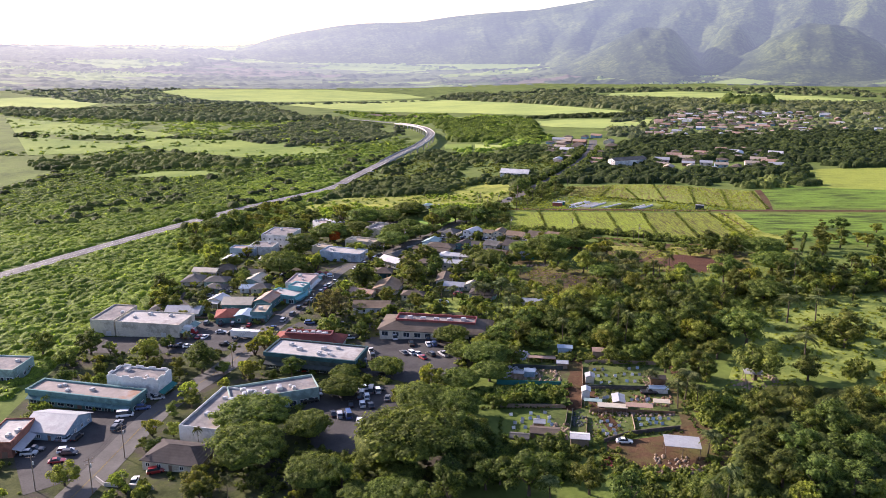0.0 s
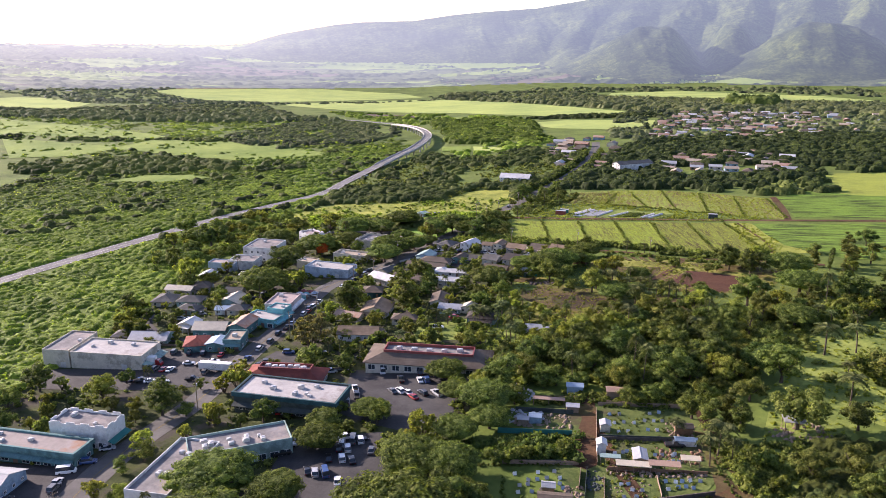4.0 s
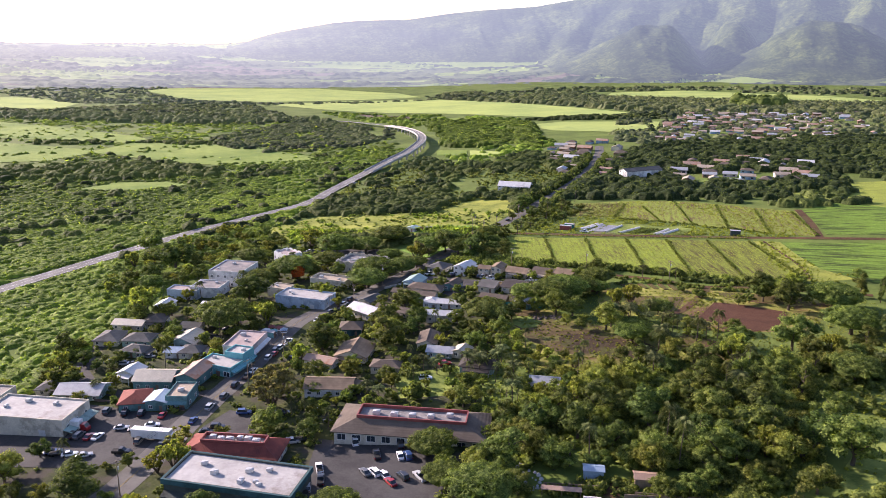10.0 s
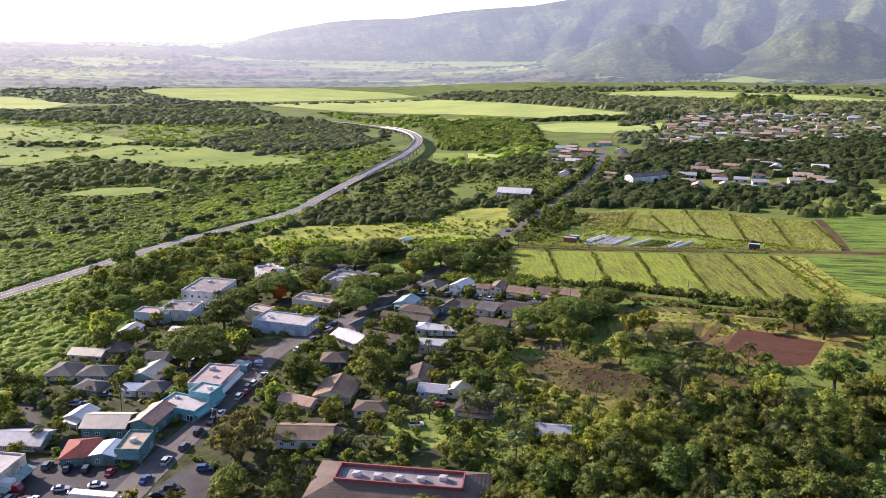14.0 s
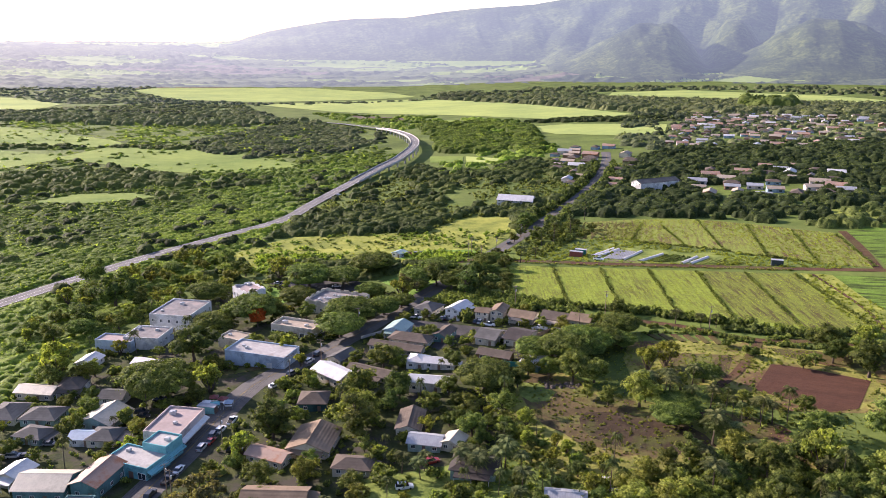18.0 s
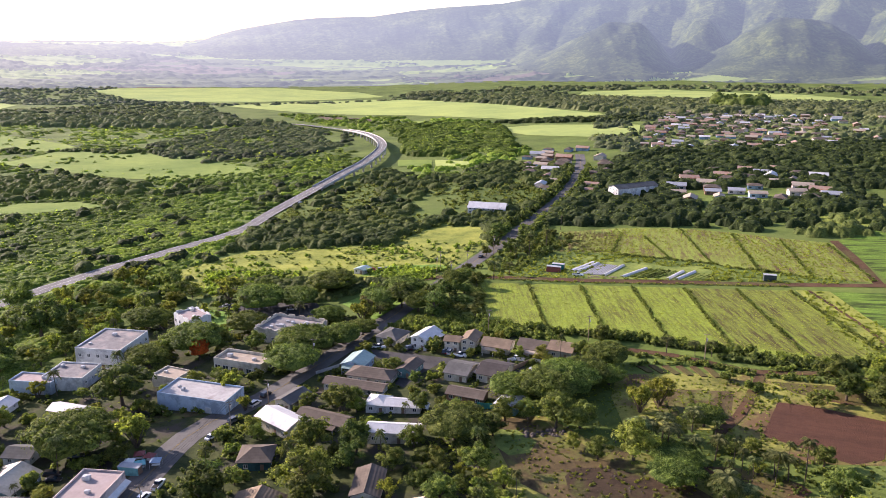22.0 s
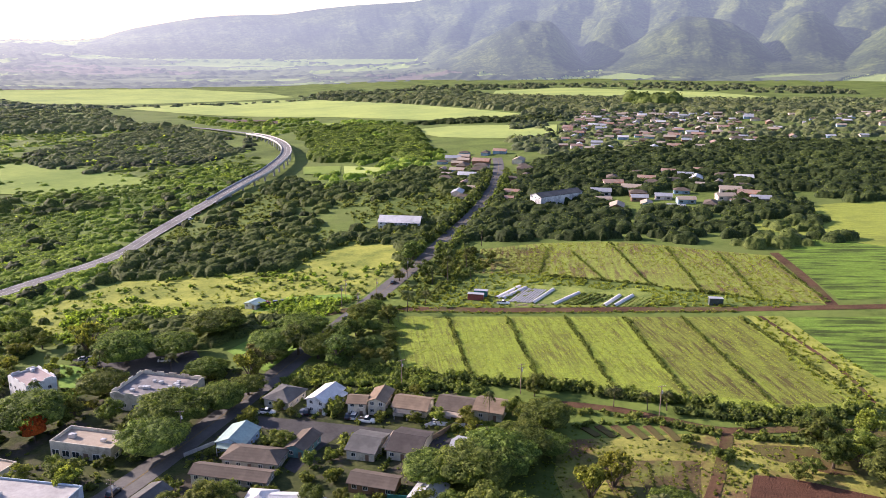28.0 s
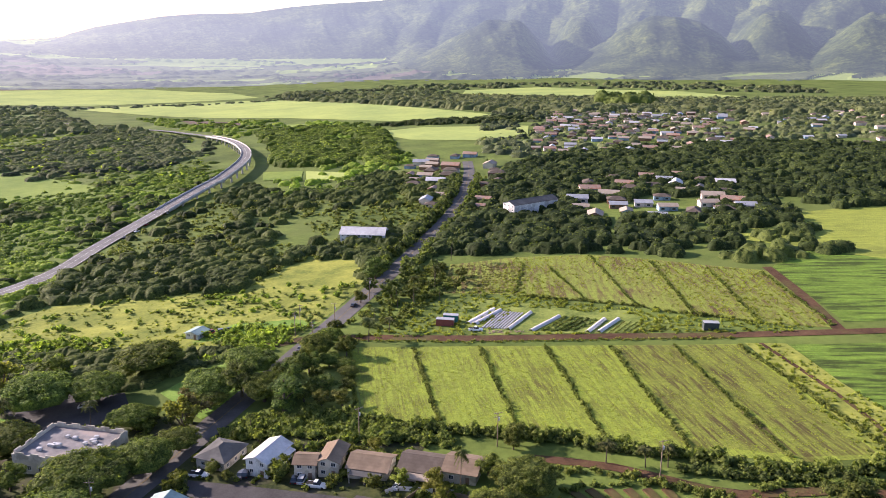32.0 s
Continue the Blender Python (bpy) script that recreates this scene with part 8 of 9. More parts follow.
thicket("scrub_trees", [(-493.2, 910.4), (-416.7, 948.7), (-332.4, 972.4), (-160.1, 909.5), (-148.4, 864.7), (-289.3, 857.7), (-346.3, 824.8), (-452.2, 841.5)], 300, 3.5, 6, "leaf_wood", "dark belt of round trees in the scrub", 7, 0.24, (), 0.8, 0.15, 81)
thicket("scrub_trees", [(-343.0, 1242.9), (-266.0, 1668.0), (-77.7, 1389.3), (-67.0, 1222.0), (-123.4, 1087.9), (-244.3, 1052.7)], 900, 3.0, 6.0, "leaf_hazed", "dark tree clumps in the scrub by the highway", 7, 0.24, (), 0.6, 0.25, 82)
thicket("scrub_bushes", [(-200, 740), (-110, 730), (-70, 900), (-40, 1060), (-110, 1080), (-150, 980), (-260, 960), (-190, 880)], 1300, 1.4, 3.2, "leaf_scrub", "green scrub closing in on the highway", 10, 0.2, (), 0.5, 0.0, 193, closed=True)
thicket("scrub_bushes", [(-190, 620), (-125, 610), (-95, 700), (-110, 740), (-190, 760)], 700, 1.2, 2.8, "leaf_scrub", "green scrub beside the highway", 10, 0.2, (), 0.6, 0.0, 194, closed=True)
thicket("far_wood", [(15.1, 2840.6), (215.5, 2512.2), (440.8, 2106.5), (621.7, 1737.9), (836.0, 1497.9), (706.4, 1277.1), (503.1, 1418.8), (390.0, 1532.4), (282.2, 1833.6), (13.9, 2473.1)], 1100, 7, 11, "leaf_hazed", "long dark gully of trees before the mountain", 7, 0.24, (), 0.8, 0.05, 83)
thicket("far_wood", [(621.7, 1737.9), (692.7, 1631.2), (630.9, 1503.3), (561.9, 1577.0)], 26, 13, 18, "leaf_dark", "tall dark trees standing over the gully", 7, 0.24, (), 1.2, 0, 84)
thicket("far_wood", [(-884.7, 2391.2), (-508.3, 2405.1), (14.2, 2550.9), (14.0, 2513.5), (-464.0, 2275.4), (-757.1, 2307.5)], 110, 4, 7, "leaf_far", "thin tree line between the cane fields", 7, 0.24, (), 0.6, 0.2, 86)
thicket("far_wood", [(137.2, 1485.7), (375.2, 1439.8), (378.3, 1351.0), (141.2, 1425.6)], 170, 4, 7, "leaf_wood", "hedges round the small fields", 7, 0.24, (), 0.6, 0.3, 87)
thicket("undergrowth", [(0.9, 235.0), (16.8, 234.6), (40.5, 230.4), (38.6, 218.5), (34.1, 219.0), (7.9, 223.2), (7.3, 199.4), (25.4, 202.0), (34.5, 192.6), (31.7, 174.2), (1.0, 176.9)], 330, 0.8, 2.2, "leaf_dark", "dense dark brush round the allotments", 14, 0.2, LOTS, 0.85, 0.15, 100, rise=0.2)
thicket("undergrowth", [(35.5, 192.5), (48.4, 191.3), (45.5, 173.9), (31.8, 175.1)], 70, 0.6, 1.4, "leaf_hedge", "weeds beside the farm yard", 14, 0.2, LOTS, 0.85, 0.2, 101, rise=0.2)
thicket("undergrowth", [(75.4, 223.7), (105.2, 223.1), (95.8, 206.3), (86.4, 195.9), (76.6, 171.3), (65.2, 172.2), (74.1, 192.9)], 300, 0.5, 1.7, "leaf_hedge", "weeds and low brush on the bank", 14, 0.2, LOTS, 0.85, 0.3, 102, rise=0.2)
thicket("undergrowth", [(103.0, 223.3), (145.2, 213.5), (116.5, 167.2), (76.6, 171.3), (84.8, 191.9)], 420, 1.2, 2.8, "leaf_dark", "dark thicket below the pasture", 14, 0.2, LOTS, 0.85, 0.0, 103, rise=0.2)
thicket("undergrowth", [(23.5, 257.6), (46.7, 261.7), (82.9, 256.9), (79.5, 245.5), (50.4, 252.5), (30.5, 255.0)], 150, 0.8, 1.8, "leaf_hedge", "brush behind the allotments", 14, 0.2, LOTS, 0.85, 0.2, 104, rise=0.2)
thicket("undergrowth", [(-63.1, 193.3), (-48.2, 200.3), (-26.7, 198.4), (1.6, 187.7), (1.6, 176.8), (-61.6, 181.9)], 160, 0.7, 1.6, "leaf_dark", "dark shrubs under the big trees", 14, 0.2, LOTS, 0.85, 0.2, 105, rise=0.2)
thicket("weed_tufts", [(34.9, 398.8), (52.1, 396.6), (60.6, 374.9), (74.3, 362.1), (85.4, 352.8), (80.9, 340.3), (52.2, 341.4), (44.8, 359.0)], 420, 0.2, 0.6, "leaf_light", "weed tufts on the earth lot", 14, 0.2, LOTS, 0.85, 0.45, 106, rise=0.2)
thicket("weed_tufts", [(79.6, 424.7), (117.7, 419.4), (116.3, 406.3), (103.8, 390.2), (79.6, 396.0), (76.3, 411.6)], 90, 0.25, 0.6, "leaf_crop", "weeds between the garden beds", 14, 0.2, LOTS, 0.85, 0.3, 107, rise=0.2)
thicket("weed_tufts", [(118.8, 415.8), (139.2, 409.8), (142.5, 396.9), (121.9, 399.4), (108.3, 389.7)], 100, 0.25, 0.6, "leaf_crop", "weeds round the ploughed plot", 14, 0.2, LOTS, 0.85, 0.3, 108, rise=0.2)
thicket("weed_tufts", [(108.3, 389.7), (110.6, 381.4), (120.7, 363.6), (110.9, 352.1), (97.6, 353.5), (96.3, 370.8)], 60, 0.4, 1.0, "leaf_hedge", "brush at the edge of the ploughed plot", 14, 0.2, LOTS, 0.85, 0.3, 109, rise=0.2)
thicket("weed_tufts", [(182.8, 485.0), (184.0, 451.6), (178.1, 425.1), (165.5, 409.9), (168.3, 428.0), (170.8, 458.7), (177.6, 490.5)], 130, 0.3, 0.8, "leaf_crop", "weeds along the field track", 14, 0.2, LOTS, 0.85, 0.2, 110, rise=0.2)
for k in range(9):
    u = k / 8
    a, b = (87.5 + 24 * u, 415 - 5.5 * u), (87 + 16.5 * u, 399 - 7 * u)
    hedge("crop_row", [a, b], (0.3, 0.45, 0.25)[k % 3], 0.8, ("leaf_crop", "leaf_hedge", "leaf_mid")[k % 3], "row of vegetables in a garden bed", 10, 0.15, 0.25, 0.8)
hedge("garden_hedge", [(20.5, 235.6), (31.4, 234.9), (40.3, 233.3)], 0.55, 0.9, "leaf_dark", "dark weedy hedge along an allotment fence", 14, 0.3, 0.2, 1.1)
hedge("garden_hedge", [(30.6, 256.0), (37.8, 255.1), (44.7, 253.5)], 0.55, 0.9, "leaf_dark", "dark weedy hedge along an allotment fence", 14, 0.3, 0.2, 1.1)
hedge("garden_hedge", [(50.9, 251.4), (62.5, 248.6), (77.0, 245.5)], 0.55, 0.9, "leaf_dark", "dark weedy hedge along an allotment fence", 14, 0.3, 0.2, 1.1)
hedge("garden_hedge", [(48.5, 228.9), (60.0, 227.1), (71.5, 226.3)], 0.55, 0.9, "leaf_dark", "dark weedy hedge along an allotment fence", 14, 0.3, 0.2, 1.1)
hedge("garden_hedge", [(44.8, 212.1), (56.0, 210.4), (71.0, 209.3)], 0.55, 0.9, "leaf_dark", "dark weedy hedge along an allotment fence", 14, 0.3, 0.2, 1.1)
hedge("garden_hedge", [(49.6, 196.5), (59.1, 197.5), (67.7, 198.6)], 0.55, 0.9, "leaf_dark", "dark weedy hedge along an allotment fence", 14, 0.3, 0.2, 1.1)
hedge("garden_hedge", [(11.3, 219.7), (21.5, 218.5), (33.9, 217.2)], 0.55, 0.9, "leaf_dark", "dark weedy hedge along an allotment fence", 14, 0.3, 0.2, 1.1)
hedge("garden_hedge", [(75.4, 223.7), (73.4, 213.5), (72.5, 197.3)], 0.55, 0.9, "leaf_dark", "dark weedy hedge along an allotment fence", 14, 0.3, 0.2, 1.1)
hedge("garden_hedge", [(17.6, 212.0), (16.8, 200.6), (17.4, 194.2)], 0.55, 0.9, "leaf_dark", "dark weedy hedge along an allotment fence", 14, 0.3, 0.2, 1.1)
for side in (-1, 1):
    line = [p for p in st_line if p.y > 640]
    pts = []
    for a, b in zip(line[::8], line[8::8]):
        d = Vector((b.x - a.x, b.y - a.y)).normalized()
        pts.append((a.x + side * d.y * 9, a.y - side * d.x * 9))
    hedge("roadside_trees", pts, 3.6, 4.2, "leaf_wood", "roadside trees overhanging the street", 22, 1.6, 0.2, 1.2)
    hedge("roadside_shrubs", pts, 1.8, 2.6, "leaf_hedge", "roadside shrubs and tall weeds", 12, 2.2, 0.2, 0.9)
thicket("crop_plants", [(46, 548), (68, 541), (114, 526), (157, 512), (179, 505), (171, 433), (148, 435), (108, 458), (66, 481), (45, 496)], 6500, 0.18, 0.42, "leaf_crop", "rows of young crop plants", 4, 0.34, (), 0.8, 0.25, 131, rise=0.1, lobes=1)
thicket("crop_plants", [(103, 604), (140, 650), (176, 639), (200, 620), (219, 601), (238, 585), (218, 515), (196, 530), (162, 560), (123, 589)], 2600, 0.3, 0.8, "leaf_crop", "weedy young crop plants", 4, 0.34, (), 0.8, 0.3, 132, rise=0.1, lobes=1)
thicket("far_wood", [(380, 2092), (630, 1893), (754, 1686), (857, 1524), (1012, 1422), (1200, 1380), (1060, 1230), (891, 1279), (639, 1357), (600, 1480), (472, 1640), (321, 1830)], 1000, 6, 10, "leaf_hazed", "dark belt of trees before the foothills", 7, 0.24, (), 0.8, 0.0, 140)
thicket("far_wood", [(420, 2330), (527, 2520), (779, 2600), (1060, 2180), (1300, 1950), (1500, 2350), (1300, 2700), (700, 2800), (300, 2900)], 500, 5, 9, "leaf_hazed", "tree lines under the foothills", 7, 0.24, (), 0.7, 0.55, 146)
thicket("far_scrub", [(-1350, 1900), (-760, 1960), (-320, 1760), (-520, 2260), (-800, 2300), (-960, 2010), (-1190, 2060), (-1420, 2440), (-1700, 2300)], 1000, 4, 8, "leaf_hazed", "far scrub and low trees on the plain", 7, 0.24, (), 0.4, 0.1, 141)
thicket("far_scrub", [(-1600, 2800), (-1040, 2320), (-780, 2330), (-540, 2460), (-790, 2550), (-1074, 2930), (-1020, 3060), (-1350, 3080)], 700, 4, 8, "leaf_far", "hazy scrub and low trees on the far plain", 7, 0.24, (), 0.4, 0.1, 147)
thicket("far_scrub", [(20, 2480), (180, 2110), (320, 1690), (380, 2090), (470, 2300), (400, 2700), (100, 2900), (-60, 2720)], 500, 4, 8, "leaf_hazed", "scrub and tree lines beyond the cane fields", 7, 0.24, (), 0.4, 0.25, 148)
thicket("far_wood", [(-702.2, 1260.4), (-538.0, 1199.5), (-412.4, 1205.8), (-276.2, 1177.0), (-266.4, 1138.8), (-416.0, 1173.3), (-530.4, 1152.3), (-652.3, 1177.0)], 130, 3, 5, "leaf_wood", "tree lines between pastures left of the highway", 7, 0.24, (), 0.7, 0.3, 142)
thicket("far_scrub", [(-928.6, 1638.8), (-441.6, 1284.7), (-137.9, 995.9), (-164.9, 933.6), (-376.8, 1019.1), (-456.5, 978.0), (-521.6, 958.1)], 260, 1.5, 3.2, "leaf_scrub", "bushes scattered over the pastures", 7, 0.24, (), 0.7, 0.5, 143)
thicket("far_scrub", [(-289.3, 1961.6), (11.4, 1707.0), (9.9, 1251.4), (-72.3, 1459.7), (-208.5, 1751.4)], 300, 3, 5.5, "leaf_scrub", "green scrub between the cane fields", 7, 0.24, (), 0.6, 0.2, 144)
thicket("far_scrub", [(11.5, 1725.8), (145.1, 1465.0), (98.4, 1151.8), (156.4, 1079.7), (116.7, 850.6), (8.7, 888.7)], 420, 2.5, 5, "leaf_scrub", "green scrub and trees beyond the viaduct", 7, 0.24, (), 0.7, 0.45, 145)
thicket("grass_tufts", [(14, 302), (52, 316), (62, 338), (46, 352), (37, 368), (33, 400), (14, 390)], 900, 0.3, 1.0, "leaf_light", "long grass and weeds beside the lot", 8, 0.3, (), 0.7, 0.1, 195, rise=0.15, lobes=1)
thicket("grass_tufts", [(20, 330), (60, 330), (150, 345), (180, 350), (190, 430), (120, 420), (60, 450), (40, 440), (30, 400)], 3400, 0.2, 0.6, "leaf_light", "tufts of rough grass and weeds", 6, 0.3, [[(122.5, 400.5), (134, 394), (147, 383), (133, 364), (124, 363), (109, 381)], [(35.3, 403.1), (52.8, 400.9), (60.0, 377.3), (86.6, 354.6), (81.8, 340.3), (34.4, 341.4)]], 0.7, 0.15, 170, rise=0.15, lobes=1)
thicket("garden_shrubs", TOWN, 1300, 0.4, 1.2, "leaf_mid", "low garden shrubs and flowering bushes", 12, 0.2, LOTS, 0.9, 0.3, 171, lobes=1)
thicket("garden_shrubs", [(-40, 440), (60, 420), (70, 450), (0, 490)], 260, 0.4, 1.1, "leaf_hedge", "trimmed garden bushes by the houses", 12, 0.2, LOTS, 0.9, 0.1, 172, lobes=1)
thicket("scrub_shrubs", [(-110, 560), (-40, 545), (20, 558), (60, 632), (20, 642), (-60, 645), (-120, 610)], 180, 0.8, 2.2, "leaf_scrub", "green bushes in the dry grass", 14, 0.2, (), 0.8, 0.5, 173)
thicket("scrub_shrubs", [(-120, 540), (-30, 536), (10, 560), (-40, 575), (-110, 590)], 420, 1.2, 3.0, "leaf_wood", "thick bushes along the lane", 16, 0.2, LOTS, 0.8, 0.3, 174)
hedge("garden_hedge", [(25.4, 447.5), (22.8, 442.4), (20.3, 436.7)], 0.9, 0.9, "leaf_hedge", "clipped green hedge between houses", 14, 0.2, 0.2, 1.1)
hedge("garden_hedge", [(36.6, 442.2), (34.2, 437.2), (31.5, 432.6)], 0.8, 0.9, "leaf_hedge", "clipped green hedge between houses", 14, 0.2, 0.2, 1.1)
hedge("field_hedge", [(87.4, 436.0), (100.9, 435.1), (113.8, 430.2), (121.7, 422.8)], 1.1, 1.2, "leaf_hedge", "hedge along the farm track", 16, 0.5, 0.2, 1.0)
hedge("field_hedge", [(127.5, 420.1), (136.3, 415.6), (142.8, 412.7)], 1.2, 1.2, "leaf_hedge", "hedge along the farm track", 16, 0.5, 0.2, 1.0)
hedge("field_hedge", [(119.4, 437.1), (127.5, 431.4), (138.2, 427.1), (148.7, 422.9)], 1.6, 1.3, "leaf_wood", "thick bank of bushes above the farm track", 16, 0.7, 0.2, 0.9)
thicket("garden_hedge", [(-11.9, 491.5), (2.9, 495.9), (14.5, 501.1), (41.5, 489.5), (68.8, 468.4), (67.8, 463.4), (40.3, 476.5), (22.1, 484.5), (3.4, 487.1), (-7.4, 482.9)], 420, 0.9, 2.0, "leaf_hedge", "tall thick hedge behind the houses", 16, 0.2, (), 1.0, 0.0, 180)
thicket("garden_hedge", [(20.1, 477.8), (29.4, 479.6), (39.9, 472.1), (53.7, 466.1), (54.2, 457.6), (38.6, 458.0), (21.7, 468.7)], 60, 0.7, 1.5, "leaf_mid", "flowering shrubs between the houses", 14, 0.2, LOTS, 1.0, 0.0, 181)
thicket("weed_tufts", [(181, 507), (193, 502), (190, 470), (189, 444), (180, 428), (172, 430)], 260, 0.3, 0.9, "leaf_crop", "weeds on the bare strip beside the field", 10, 0.3, (), 0.8, 0.2, 191, rise=0.15, lobes=1)

# ---------------------------------------------------------------- allotments and sheds
house(56.6, 258.4, -8, 5.5, 3.5, 2.6, "wood", "metalrust", "wooden garden shed with rusty orange roof", name="garden_shed", rise=0.5, plainwall=True, over=0.3)
house(45.2, 223.5, -8, 2.4, 3, 3.2, "white", "metalwhite", "tall white garden shed with white roof", name="garden_shed", rise=0.5, plainwall=True, over=0.3)
house(54.2, 217.6, -8, 3.4, 5.5, 2.2, "wood", "metalgrey", "dark garden shed with grey ribbed roof", name="garden_shed", rise=0.5, plainwall=True, over=0.3)
carport(51.4, 212.9, -8, 9, 2.4, 2.0, "metaltan", "long low open shelter with tan sheet roof", 0.3)
carport(59.2, 212.2, -8, 8, 2.4, 2.0, "metalrust", "long low open shelter with rusty sheet roof", 0.3)
carport(46.4, 217.8, -8, 5.5, 1.6, 1.8, "metalgreen", "low open shelter with green sheet roof", 0.3)
house(70.1, 232.2, -8, 4.6, 3, 2.4, "brownwall", "shingledark", "brown garden shed with dark roof", name="garden_shed", rise=0.5, plainwall=True, over=0.3)
house(68.5, 225.1, -8, 5.6, 1.8, 1.9, "white", "metalblue", "white garden trailer shed with blue-grey roof", name="garden_shed", rise=0.5, plainwall=True, over=0.3)
house(29.1, 198.3, -8, 8, 4, 2.4, "wood", "shinglebrown", "weathered shed with brown roof beside the trees", name="garden_shed", rise=0.5, plainwall=True, over=0.3)
house(38.3, 194.0, -8, 5, 3.4, 2.4, "wood", "metalwhite", "wooden shed with pale sheet roof", name="garden_shed", rise=0.5, plainwall=True, over=0.3)
house(48.8, 236.2, -8, 2.8, 3, 2.4, "cream", "metalgrey", "small cream garden shed with grey roof", name="garden_shed", rise=0.5, plainwall=True, over=0.3)
house(41.6, 249.5, -8, 3.6, 2.2, 2.2, "wood", "metalwhite", "small shed with white roof", name="garden_shed", rise=0.5, plainwall=True, over=0.3)
carport(35.1, 255.3, -8, 10, 1.6, 1.9, "metalrust", "long low rusty-roofed chicken shelter", 0.3)
house(29.6, 243.8, -8, 3.4, 2.6, 2.2, "bluegrey", "metalblue", "blue-grey garden shed with sheet roof", name="garden_shed", rise=0.5, plainwall=True, over=0.3)
house(25.9, 242.9, -8, 3, 2, 2.0, "wood", "metalgrey", "grey lean-to shed of weathered wood", name="garden_shed", rise=0.5, plainwall=True, over=0.3)
house(28.4, 204.9, -8, 3, 2.4, 2.1, "wood", "metalgrey", "small grey shed on the grass", name="garden_shed", rise=0.5, plainwall=True, over=0.3)
carport(66.5, 214.3, -8, 5, 2.2, 2.0, "metaltan", "open tan-roofed garden shelter", 0.3)
house(21.7, 195.9, -8, 5, 3, 2.4, "wood", "shinglegrey", "weathered grey shed under the trees", name="garden_shed", rise=0.5, plainwall=True, over=0.3)
house(44.6, 263.5, -8, 5, 3, 2.6, "bluegrey", "metalblue", "blue-grey shed among the trees", name="garden_shed", rise=0.5, plainwall=True, over=0.3)


def hutch(x, y, rot, mat):
    """A little A-frame hutch on the grass."""
    key = ("hutch", mat)
    m = pose(x, y, G(x, y) + 0.09, 0, 0, rot)
    if key in CARS:
        return copy_thing(CARS[key], m)
    t = new("hutch")
    tagged(t, dict(trim="small white A-frame hutch on grass", metalgrey="small grey A-frame hutch on grass", metalblue="small blue A-frame hutch on grass")[mat], "hutch", "hutches on the allotment")
    bm = bmesh.new()
    for s in (-1, 1):
        vs = [bm.verts.new(p) for p in ((-0.5, s * 0.45, 0), (0.5, s * 0.45, 0), (0.5, 0, 0.85), (-0.5, 0, 0.85), (-0.5, s * 0.39, 0), (0.5, s * 0.39, 0), (0.5, 0, 0.77), (-0.5, 0, 0.77))]
        for q in ((0, 1, 2, 3), (7, 6, 5, 4), (0, 3, 7, 4), (1, 5, 6, 2)):
            bm.faces.new([vs[i] for i in q])
    part("roof", bm, M[mat], t)
    bm = bmesh.new()
    vs = [bm.verts.new(p) for p in ((-0.46, -0.38, 0.0), (-0.46, 0.38, 0.0), (-0.46, 0, 0.75))]
    bm.faces.new(vs)
    bmesh.ops.solidify(bm, geom=bm.faces[:], thickness=0.03)
    part("back_board", bm, M["wood"], t)
    t.matrix_basis = m
    CARS[key] = t
    return t


rh = random.Random(9)
for (ax, ay), (bx_, by), nx_, ny_ in (((51, 232), (68, 248), 6, 3), ((47.5, 218.5), (53.5, 224), 3, 2), ((58.5, 214.5), (65.5, 221.5), 4, 2), ((57, 202), (67, 208), 5, 2), ((45.5, 197), (52.5, 207), 3, 4), ((20, 204), (33, 215), 5, 4)):
    for i in range(nx_):
        for j in range(ny_):
            if rh.random() < 0.82:
                hutch(round(ax + (bx_ - ax) * (i + 0.5) / nx_ + rh.uniform(-0.5, 0.5), 2), round(ay + (by - ay) * (j + 0.5) / ny_ + rh.uniform(-0.5, 0.5), 2), rh.uniform(-25, 25), rh.choice(("trim", "metalgrey", "metalgrey", "metalblue")))


def wall_run(name, pts, h, thick, mat, label, category="wall", cap=None, gap=3.0):
    """A low wall or screen that follows the ground, in lengths."""
    t = thing(name, pts[0][0], pts[0][1], 0, label, category)
    inv = t.matrix_basis.inverted()
    line = [Vector(p) for p in pts]
    for a, b in zip(line, line[1:]):
        n = max(1, int((b - a).length / gap))
        for i in range(n):
            p, q = a + (b - a) * i / n, a + (b - a) * (i + 1) / n
            d = (q - p).normalized()
            s = Vector((-d.y, d.x)) * thick / 2
            zp, zq = G(p.x, p.y), G(q.x, q.y)
            bm = bmesh.new()
            vs = [bm.verts.new(inv @ Vector(c)) for c in ((*(p - s), zp - 0.3), (*(q - s), zq - 0.3), (*(q + s), zq - 0.3), (*(p + s), zp - 0.3), (*(p - s), zp + h), (*(q - s), zq + h), (*(q + s), zq + h), (*(p + s), zp + h))]
            for f in ((3, 2, 1, 0), (4, 5, 6, 7), (0, 1, 5, 4), (1, 2, 6, 5), (2, 3, 7, 6), (3, 0, 4, 7)):
                bm.faces.new([vs[k] for k in f])
            part("panel", bm, M[mat], t)
    return t


